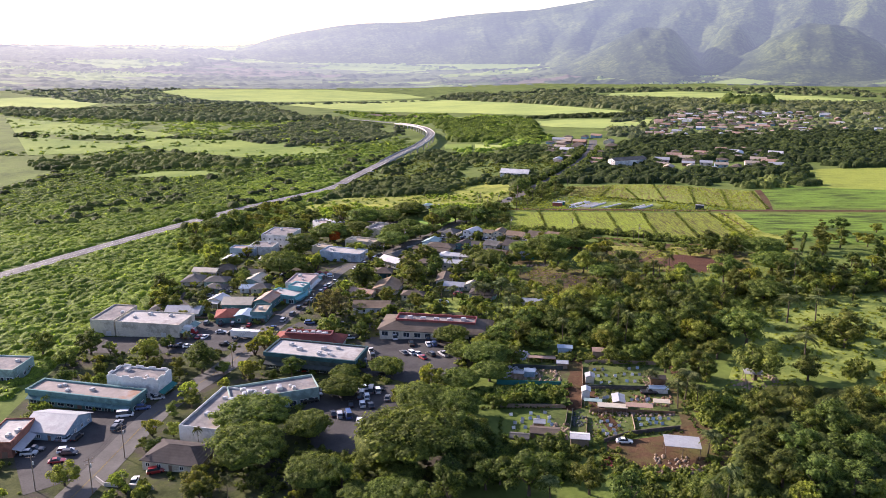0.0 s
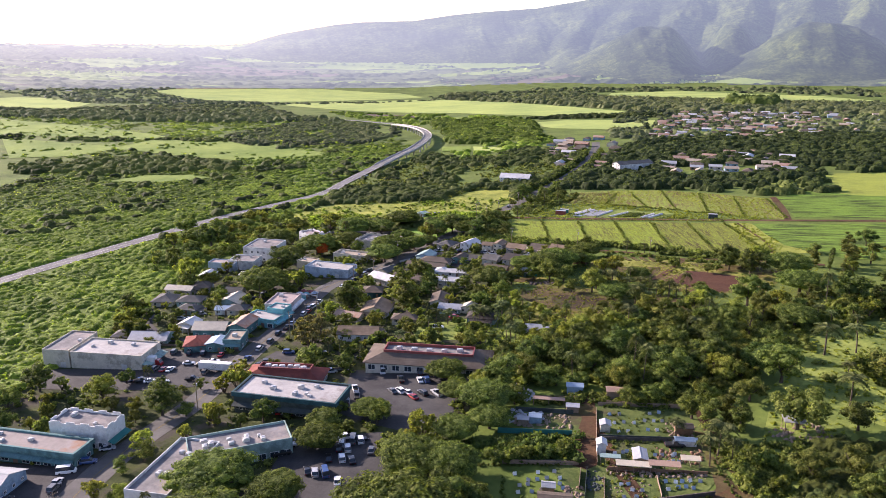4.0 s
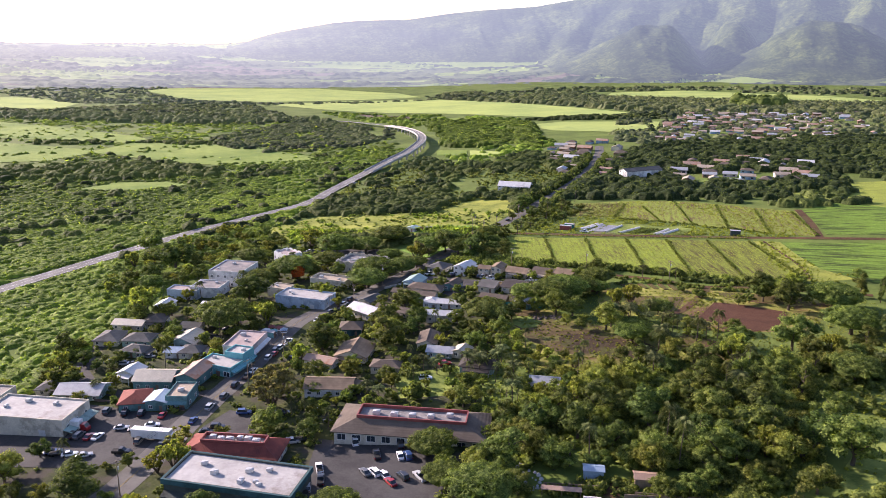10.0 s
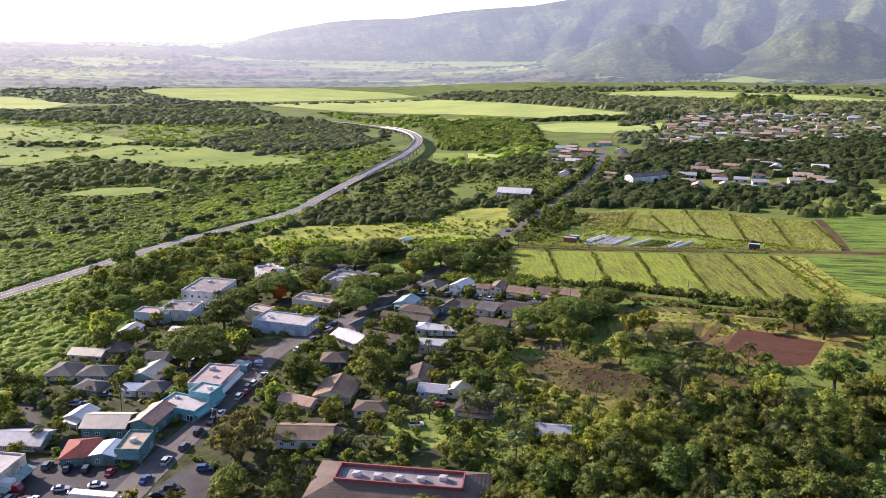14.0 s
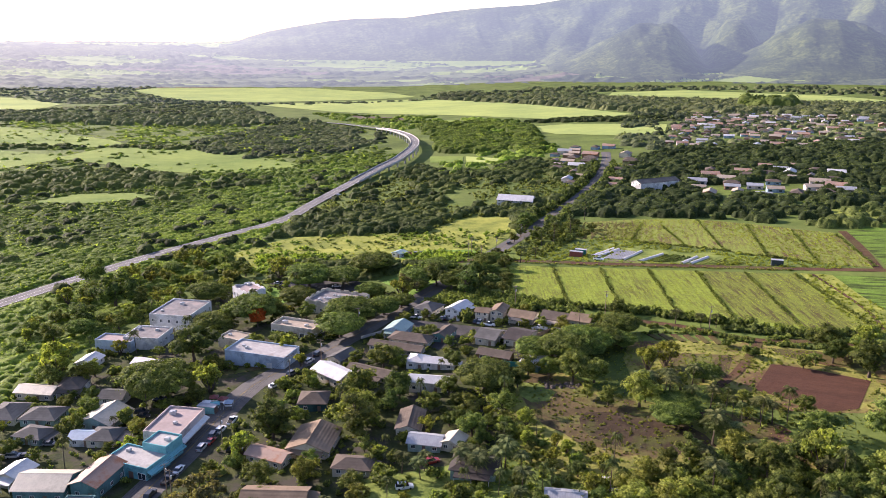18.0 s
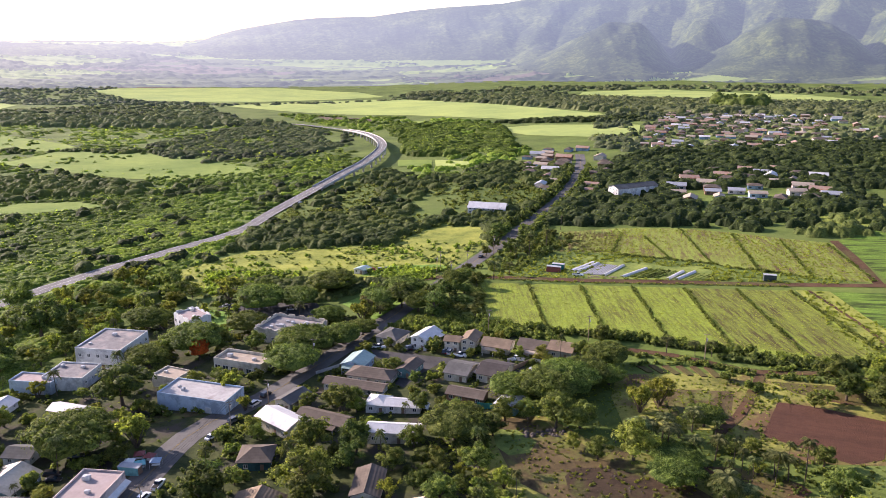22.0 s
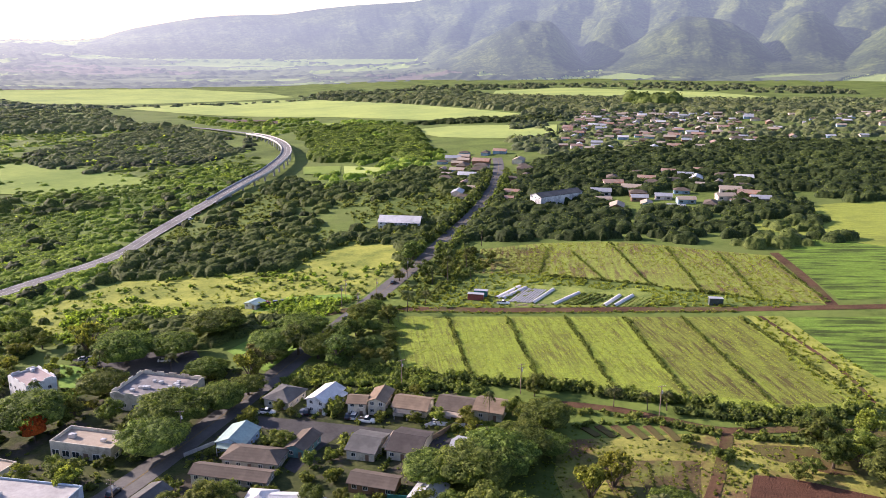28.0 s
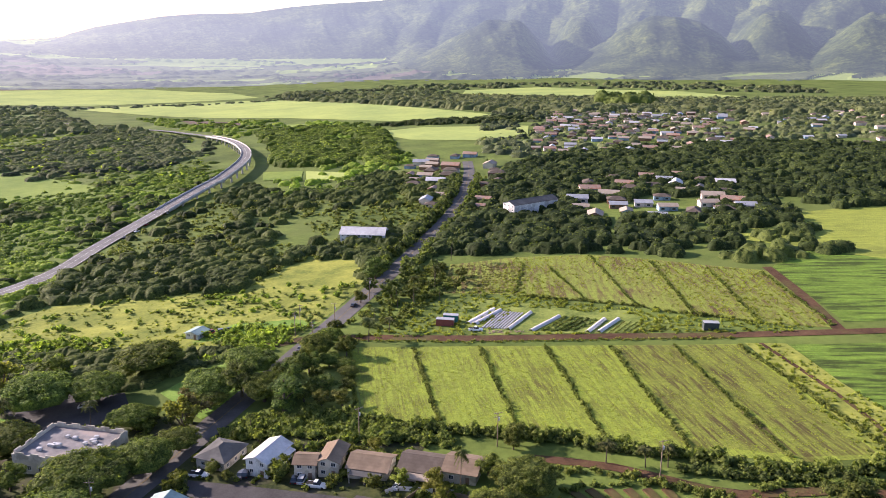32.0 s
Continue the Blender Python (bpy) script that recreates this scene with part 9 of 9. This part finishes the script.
wall_run("garden_wall", [(46.4, 230.6), (72, 226.5)], 1.1, 0.3, "rubble", "low dark stone wall between allotments")
wall_run("garden_wall", [(45, 193.9), (53, 197.8), (68, 199.8)], 1.2, 0.3, "rubble", "low dark stone wall round the farm yard")
wall_run("garden_fence", [(18, 220), (38, 217)], 1.3, 0.12, "wood", "dark board fence along the allotment", "fence")
wall_run("garden_fence", [(50, 252.7), (76, 248)], 1.3, 0.12, "wood", "dark board fence along the allotment", "fence")
wall_run("garden_fence", [(38, 214), (36, 205)], 1.3, 0.12, "wood", "dark board fence along the lane", "fence")
wall_run("screen_fence", [(18, 238), (39, 233.8)], 1.7, 0.08, "greenawning", "green mesh screen fence", "fence")
wall_run("screen_fence", [(32, 411), (49, 405)], 2.0, 0.1, "greenawning", "green screen fence behind the houses", "fence")
wall_run("white_fence", [(46, 447), (49, 448), (66, 440.5)], 1.3, 0.12, "trim", "white vinyl fence along the cul-de-sac", "fence")
wall_run("board_fence", [(43, 435.4), (54, 444.5)], 1.7, 0.1, "wood", "brown board fence between gardens", "fence")
wall_run("board_fence", [(56, 446), (68, 436)], 1.6, 0.1, "wood", "brown board fence between gardens", "fence")
wall_run("block_wall", [(-94, 185.3), (-90, 181.6), (-76, 179)], 1.2, 0.25, "concrete", "grey concrete block wall by the street")
wall_run("block_wall", [(-22.4, 447.5), (-14.6, 453)], 1.2, 0.25, "concrete", "pale block wall by the street")
wall_run("block_wall", [(-31, 303), (10, 300)], 1.0, 0.25, "concrete", "low wall behind the market")
wall_run("hedge_wall", [(-112, 326), (-78, 316)], 1.0, 0.25, "rubble", "low stone wall along the car park")


def boulders(name, poly, n, r0, r1, mat, label, seed):
    """Uneven rocks lying on the ground."""
    rg = random.Random(seed)
    P = np.array(poly, float)
    lo, hi = P.min(0), P.max(0)
    vs, fs = [], []
    for _ in range(n * 5):
        x, y = rg.uniform(lo[0], hi[0]), rg.uniform(lo[1], hi[1])
        if not inside(poly, x, y):
            continue
        r, i0, z = rg.uniform(r0, r1), len(vs), G(x, y)
        for k in range(6):
            a = k * math.pi / 3 + rg.uniform(-0.2, 0.2)
            vs.append((x + r * math.cos(a) * rg.uniform(0.7, 1.2), y + r * math.sin(a) * rg.uniform(0.7, 1.2), z - 0.1))
        for k in range(6):
            a = k * math.pi / 3 + rg.uniform(-0.3, 0.3)
            vs.append((x + r * 0.6 * math.cos(a), y + r * 0.6 * math.sin(a), z + r * rg.uniform(0.5, 0.9)))
        vs.append((x, y, z + r * 0.85))
        for k in range(6):
            j = (k + 1) % 6
            fs += [(i0 + k, i0 + j, i0 + 6 + j), (i0 + k, i0 + 6 + j, i0 + 6 + k), (i0 + 6 + k, i0 + 6 + j, i0 + 12)]
        n -= 1
        if n <= 0:
            break
    ob = new(name, mesh_np(name, vs, fs, mat))
    return tagged(ob, label, "rocks", kind="stuff")


boulders("rubble_rocks", [(36, 400), (62, 398), (74, 372), (86, 352), (78, 341), (56, 343), (45, 366)], 70, 0.15, 0.45, M["rubble"], "dark lava rocks strewn over the bare lot", 3)
boulders("rubble_rocks", [(60, 433), (80, 428), (78, 424), (60, 428)], 60, 0.4, 1.1, M["soil"], "heaped red-brown earth clods", 4)
boulders("rubble_rocks", [(44, 394), (56, 392), (55, 388), (43, 390)], 40, 0.4, 1.0, M["rubble"], "dark boulders at the lot's edge", 5)
boulders("scrap_heap", [(92, 232), (110, 236), (108, 222), (94, 222)], 90, 0.25, 0.8, M["wood"], "heap of scrap and pale rubble", 6)
carport(101, 232, -10, 6, 4, 2.6, "metalgrey", "scrap-yard shelter with grey roof")
boulders("scrap_heap", [(56, 186), (66, 184), (62, 174), (54, 178)], 50, 0.25, 0.7, M["wood"], "pile of brown brush and timber", 7)

# ---------------------------------------------------------------- vegetable farm
def tunnel(ax, ay, bx_, by, w, h, label):
    """A low hoop tunnel under white fleece, with end hoops."""
    a, b = Vector((ax, ay)), Vector((bx_, by))
    t = thing("row_tunnel", ax, ay, 0, label, "tunnel", "white row tunnels")
    inv = t.matrix_basis.inverted()
    d = (b - a).normalized()
    s = Vector((-d.y, d.x))
    n, k = 9, 9
    vs, fs = [], []
    for i in range(n + 1):
        p = a + (b - a) * i / n
        z = G(p.x, p.y)
        sag = 1 - 0.06 * (i % 2)
        for j in range(k):
            c = math.pi * j / (k - 1)
            q = p + s * math.cos(c) * w / 2
            vs.append(inv @ Vector((q.x, q.y, z + 0.1 + math.sin(c) * h * sag)))
    for i in range(n):
        for j in range(k - 1):
            u = i * k + j
            fs.append((u, u + 1, u + k + 1, u + k))
    part("cover", mesh_np("cover", [tuple(v) for v in vs], fs, M["fleece"]), None, t)
    for p in (a, b):
        bm = bmesh.new()
        z = G(p.x, p.y)
        tube(bm, [inv @ Vector((*(p + s * math.cos(math.pi * j / 8) * w / 2 * 1.03), z + 0.05 + math.sin(math.pi * j / 8) * h * 1.04)) for j in range(9)], [0.04] * 9, 5)
        part("hoop", bm, M["unit"], t)
    return t


M["fleece"] = plain("white_fleece", (0.58, 0.56, 0.53), 0.75, 0.12, 0.5)
for ax, ay, bx_, by, w in ((92.9, 560, 107, 573.5, 2.6), (95.2, 558.5, 109.3, 571.5, 2.0), (106, 548.4, 120.1, 564.4, 1.8), (113.7, 543.7, 129.3, 555.9, 2.0), (133.3, 535.5, 144.7, 546.8, 1.9), (137.2, 534.1, 149.8, 545, 1.9)):
    tunnel(ax, ay, bx_, by, w, 1.0, "long white fleece-covered crop tunnel")
M["mulch"] = plain("grey_mulch_film", (0.30, 0.29, 0.30), 0.4, 0.1, 0.5)
beds = thing("mulch_bed", 108, 557, 0, "grey plastic-covered planting bed", "bed")
for k in range(8):
    a, b = Vector((97.2 + k * 1.05, 553.8 - k * 0.6)), Vector((109.5 + k * 1.05, 570.5 - k * 0.75))
    inv = beds.matrix_basis.inverted()
    s = Vector((-(b - a).y, (b - a).x)).normalized() * 0.42
    bm = bmesh.new()
    vs = [bm.verts.new(inv @ Vector((q.x, q.y, G(q.x, q.y) + z))) for q, z in ((a - s, 0), (b - s, 0), (b + s, 0), (a + s, 0), (a - s * 0.7, 0.4), (b - s * 0.7, 0.4), (b + s * 0.7, 0.4), (a + s * 0.7, 0.4))]
    for f in ((4, 5, 6, 7), (0, 1, 5, 4), (1, 2, 6, 5), (2, 3, 7, 6), (3, 0, 4, 7)):
        bm.faces.new([vs[i] for i in f])
    part("mulch_ridge", bm, M["mulch"], beds)
for k in range(5):
    hedge("crop_row", [(118 + k * 2.6, 542.5 - k * 0.9), (132 + k * 2.4, 555 - k * 2.0)], 0.7, 0.8, "leaf_dark" if k > 1 else "leaf_hedge", "dark green vegetable row", 10, 0.15, 0.25, 0.9)
for k in range(9):
    hedge("crop_row", [(141 + k * 2.2, 532.5 - k * 0.6), (151 + k * 1.8, 542 - k * 1.4)], 0.42, 0.8, "leaf_mid", "low bright green vegetable row", 10, 0.1, 0.25, 0.8)


def container(x, y, rot, ln, w, h, mat, label):
    t = thing("farm_container", x, y, rot, label, "container")
    bm = box_bm(-ln / 2, ln / 2, -w / 2, w / 2, 0.1, h)
    n, ribs = int(ln / 0.9), []
    for k in range(n):
        u = -ln / 2 + ln * (k + 0.5) / n
        for s in (-1, 1):
            ribs.append((u, s))
    body = part("box", bm, M[mat], t)
    for u, s in ribs:
        part("rib", box_bm(u - 0.14, u + 0.14, s * w / 2 - 0.03, s * w / 2 + 0.05, 0.25, h - 0.15), M[mat], body)
    part("roof", box_bm(-ln / 2 - 0.1, ln / 2 + 0.1, -w / 2 - 0.1, w / 2 + 0.1, h, h + 0.12), M["metalgrey"], t)
    part("door", box_bm(ln / 2, ln / 2 + 0.06, -w / 2 + 0.15, w / 2 - 0.15, 0.3, h - 0.15), M["doorwood"], t)
    part("skid", box_bm(-ln / 2, ln / 2, -w / 2 + 0.2, w / 2 - 0.2, -0.8, 0.1), M["wood"], t)
    footprints.append((x, y, rot, ln, w))
    return t


container(84, 562, -20, 7, 2.6, 2.8, "redtrim", "red farm container beside the dirt lane")
container(87, 565.5, -20, 6, 2.5, 3.0, "greenawning", "dark green farm container behind the red one")
container(177, 524, -15, 5.5, 2.6, 2.9, "dark", "dark grey storage container by the dirt lane")
car("pickup", "white", 94, 551.5, -18)
boulders("farm_crates", [(99, 550), (112, 545), (111, 543), (98, 547)], 40, 0.3, 0.6, M["wood"], "stacked crates and farm clutter", 8)

# ---------------------------------------------------------------- viaduct
viaduct = thing("viaduct", -20, 1088, 0, "grey concrete viaduct piers and rails under the highway", "bridge")
vinv = viaduct.matrix_basis.inverted()
ring_n = [(i, p) for i, p in enumerate(hw_line) if 860 < p.y < 1420]
for side in (-1, 1):
    vs, fs = [], []
    for k, (i, p) in enumerate(ring_n):
        q0, q1 = hw_line[i - 1], hw_line[i + 1]
        nrm = Vector((-(q1 - q0).y, (q1 - q0).x)).normalized()
        z = G(p.x, p.y) + deck(p.y)
        for off, dz in ((5.3, 1.2), (5.3, -1.4), (5.0, -1.4), (5.0, 1.2)):
            q = p + nrm * side * off
            vs.append(tuple(vinv @ Vector((q.x, q.y, z + dz))))
        if k:
            u = 4 * k
            for a in range(4):
                b = (a + 1) % 4
                fs.append((u - 4 + a, u - 4 + b, u + b, u + a))
    part("parapet", mesh_np("parapet", vs, fs, M["concrete"]), None, viaduct)
for i, p in ring_n[::3]:
    q0, q1 = hw_line[i - 1], hw_line[i + 1]
    nrm = Vector((-(q1 - q0).y, (q1 - q0).x)).normalized()
    z0, z1 = G(p.x, p.y), G(p.x, p.y) + deck(p.y)
    for s in (-3.6, 3.6):
        c = p + nrm * s
        bm = bmesh.new()
        tube(bm, [vinv @ Vector((c.x, c.y, z0 - 3)), vinv @ Vector((c.x, c.y, z1 - 0.2))], [0.9, 0.9], 10)
        part("pier", bm, M["concrete"], viaduct)

# ---------------------------------------------------------------- odds and ends in the town
def stall(x, y, rot, mat, label):
    """A market stall: a canopy on four posts over a table."""
    t = thing("market_stall", x, y, rot, label, "stall", "stalls on the lot")
    bm = bmesh.new()
    base = [bm.verts.new(p) for p in ((-1.5, -1.5, 2.1), (1.5, -1.5, 2.1), (1.5, 1.5, 2.1), (-1.5, 1.5, 2.1))]
    tip = bm.verts.new((0, 0, 3.0))
    for k in range(4):
        bm.faces.new((base[k], base[(k + 1) % 4], tip))
    part("canopy", bm, M[mat], t)
    for px in (-1.4, 1.4):
        for py in (-1.4, 1.4):
            part("post", box_bm(px - 0.03, px + 0.03, py - 0.03, py + 0.03, -0.3, 2.1), M["unit"], t)
    part("table", box_bm(-1.1, 1.1, -0.5, 0.5, 0.7, 0.78), M["trim"], t)
    return t


for x, y, r, mt, lab in ((-66, 392, 10, "redtrim", "red canopy stall on the lot"), (-62.6, 390.5, -15, "redtrim", "red canopy stall on the lot"), (-60, 387.5, 5, "metalblue", "blue-grey canopy stall on the lot"), (-64, 386.5, 20, "turq", "turquoise canopy stall on the lot"), (-67.5, 388, 0, "trim", "white canopy stall on the lot")):
    stall(x, y, r, mt, lab)
container(-66, 384.5, -12, 6, 2.4, 2.6, "turq", "turquoise food trailer on the lot")
patch("concrete_pad", [(50, 333.5), (57.3, 332.7), (56, 327), (49.9, 326)], M["concrete"], 0.2, "bare concrete house slab", "pavement")
for k in range(6):
    wall_run("garden_bed", [(90 + k * 4.4, 436 - k * 1.2), (92.5 + k * 4.0, 429 - k * 1.6)], 0.35, 2.2, "soil", "raised red-earth garden bed", "bed", gap=4)


def wires(pts, sag, name="power_line"):
    """Slack cables from pole top to pole top."""
    for u in (-1.0, 0.0, 1.0):
        cu = bpy.data.curves.new(name, "CURVE")
        cu.dimensions, cu.bevel_depth, cu.bevel_resolution = "3D", 0.025, 0
        for (ax, ay), (bx_, by) in zip(pts, pts[1:]):
            sp = cu.splines.new("POLY")
            sp.points.add(8)
            for k in range(9):
                f = k / 8
                x, y = ax + (bx_ - ax) * f, ay + (by - ay) * f
                sp.points[k].co = (x + u * 0.8, y, G(ax, ay) * (1 - f) + G(bx_, by) * f + 10.4 - sag * 4 * f * (1 - f), 1)
        cu.materials.append(M["tyre"])
        tagged(new(name, cu), "black slack power cables between poles", "cable", "power lines")


wires([(-91.6, 178), (-90.8, 196.8), (-78.2, 264.7), (-61.4, 333.1), (-54.5, 360.1), (-43.3, 406.2), (-34.5, 420.9), (-24.2, 456.5), (31.7, 555.7), (41.1, 575.3), (58.3, 606.3)], 0.9)

# ---------------------------------------------------------------- allotment fences and clutter
patch("allotment_lane", [(46.4, 261.3), (50.2, 260.8), (48.0, 243.6), (42.8, 216.6), (39.6, 214.5), (36.0, 217.3), (39.8, 232.8), (43.6, 244.1)], M["soil"], 0.12, "worn red-brown earth lane through the allotments", "track")
patch("farm_lane", [(73.4, 233.6), (76.2, 231.4), (74.1, 218.2), (74.4, 205.3), (73.0, 191.3), (65.6, 184.3), (62.0, 193.7), (66.6, 200.2), (69.4, 202.8), (71.4, 215.1)], M["lot"], 0.10, "dark earth farm lane round the allotments", "track")
wall_run("garden_fence", [(31.3, 259.8), (44.8, 256.9)], 1.4, 0.1, "wood", "weathered board fence behind the sheds", "fence", gap=2.2)
wall_run("garden_fence", [(24.5, 251.8), (41.6, 247.5)], 1.5, 0.1, "dark", "dark patched fence of old boards", "fence", gap=2.2)
wall_run("garden_fence", [(17.3, 220.2), (35.0, 218.2)], 1.2, 0.1, "dark", "dark wire and post fence", "fence", gap=2.2)
wall_run("garden_fence", [(52.8, 253.7), (74.1, 247.7)], 1.2, 0.1, "wood", "grey board fence at the back of the plots", "fence", gap=2.2)
wall_run("garden_fence", [(46.2, 231.1), (71.3, 226.4)], 1.5, 0.1, "dark", "dark board fence between the plots", "fence", gap=2.2)
wall_run("garden_fence", [(44.9, 213.9), (69.2, 208.9)], 1.2, 0.1, "brownwall", "reddish-brown board fence with stacked lumber", "fence", gap=2.2)
wall_run("garden_fence", [(48.9, 249.8), (42.8, 216.6)], 1.1, 0.1, "wood", "low board fence along the lane", "fence", gap=2.2)
wall_run("garden_fence", [(39.7, 214.4), (36.3, 198.9)], 1.2, 0.1, "dark", "dark fence beside the lane", "fence", gap=2.2)
wall_run("garden_fence", [(43.3, 210.1), (40.5, 195.8)], 1.0, 0.1, "wood", "low fence of grey boards", "fence", gap=2.2)
wall_run("garden_fence", [(56.4, 208.7), (55.2, 199.9)], 1.0, 0.1, "wood", "short fence between two plots", "fence", gap=2.2)
boulders("scrap_heap", [(24.3, 249.6), (41.5, 246.5), (39.3, 237.6), (22.0, 241.7)], 90, 0.25, 0.8, M["wood"], "scrap timber and crates between the sheds", 60)
boulders("scrap_heap", [(22.9, 253.1), (33.0, 251.8), (31.8, 241.5), (21.3, 242.8)], 50, 0.3, 0.9, M["metalgrey"], "grey sheet scrap round the sheds", 61)
boulders("scrap_heap", [(44.8, 215.5), (69.6, 210.5), (68.6, 207.1), (44.4, 211.2)], 130, 0.25, 0.7, M["wood"], "stacked lumber along the plots", 62)
boulders("scrap_heap", [(60.1, 224.1), (72.5, 222.7), (69.8, 213.7), (58.6, 218.2)], 80, 0.25, 0.7, M["brownwall"], "brown scrap timber round the plot", 63)
boulders("scrap_heap", [(39.6, 214.5), (43.7, 213.2), (41.7, 204.2), (37.9, 204.6)], 60, 0.25, 0.6, M["dark"], "dark pots and drums in rows", 64)
boulders("scrap_heap", [(42.7, 211.7), (55.2, 209.6), (50.3, 194.8), (40.8, 197.1)], 60, 0.15, 0.45, M["wood"], "garden clutter on the grass", 65)
boulders("scrap_heap", [(66.9, 239.3), (74.9, 236.3), (71.8, 228.1), (65.5, 230.7)], 50, 0.25, 0.7, M["wood"], "clutter round the garden shed", 66)
boulders("scrap_heap", [(43.3, 186.3), (48.3, 185.9), (46.3, 180.0), (42.1, 180.4)], 40, 0.2, 0.7, M["tilered"], "broken red boards and scrap", 67)
boulders("scrap_heap", [(32.6, 206.6), (37.5, 206.1), (35.2, 196.3), (31.4, 198.0)], 50, 0.25, 0.7, M["wood"], "clutter beside the sheds", 68)
boulders("scrap_heap", [(21.0, 274.5), (31.8, 273.0), (31.0, 256.5), (20.0, 260.2)], 40, 0.3, 0.8, M["metalgrey"], "scrap and old machines under the trees", 69)
boulders("scrap_heap", [(55.1, 178.0), (71.3, 178.9), (68.9, 175.7), (54.5, 173.6)], 70, 0.2, 0.6, M["wood"], "heaps of brush and timber on the grass", 70)
thicket("undergrowth", [(18.3, 234.3), (38.4, 231.1), (36.2, 218.9), (17.4, 221.8)], 90, 0.6, 1.5, "leaf_hedge", "fruit bushes in rows on the plot", 16, 0.2, (), 0.9, 0.0, 160, rise=0.3)
thicket("weed_tufts", [(50.3, 249.6), (73.2, 244.6), (72.1, 229.0), (70.5, 213.6), (66.6, 200.2), (47.9, 195.7), (40.8, 197.1)], 160, 0.25, 0.7, "leaf_hedge", "low vegetables and weeds on the plots", 10, 0.25, (), 0.8, 0.2, 161, rise=0.2)
thicket("undergrowth", [(75.5, 225.0), (85.1, 222.1), (86.1, 208.8), (80.5, 197.4), (75.8, 199.3), (76.5, 209.8)], 200, 0.6, 1.8, "leaf_hedge", "thick bushes on the bank above the yard", 16, 0.2, (), 0.9, 0.1, 162, rise=0.3)
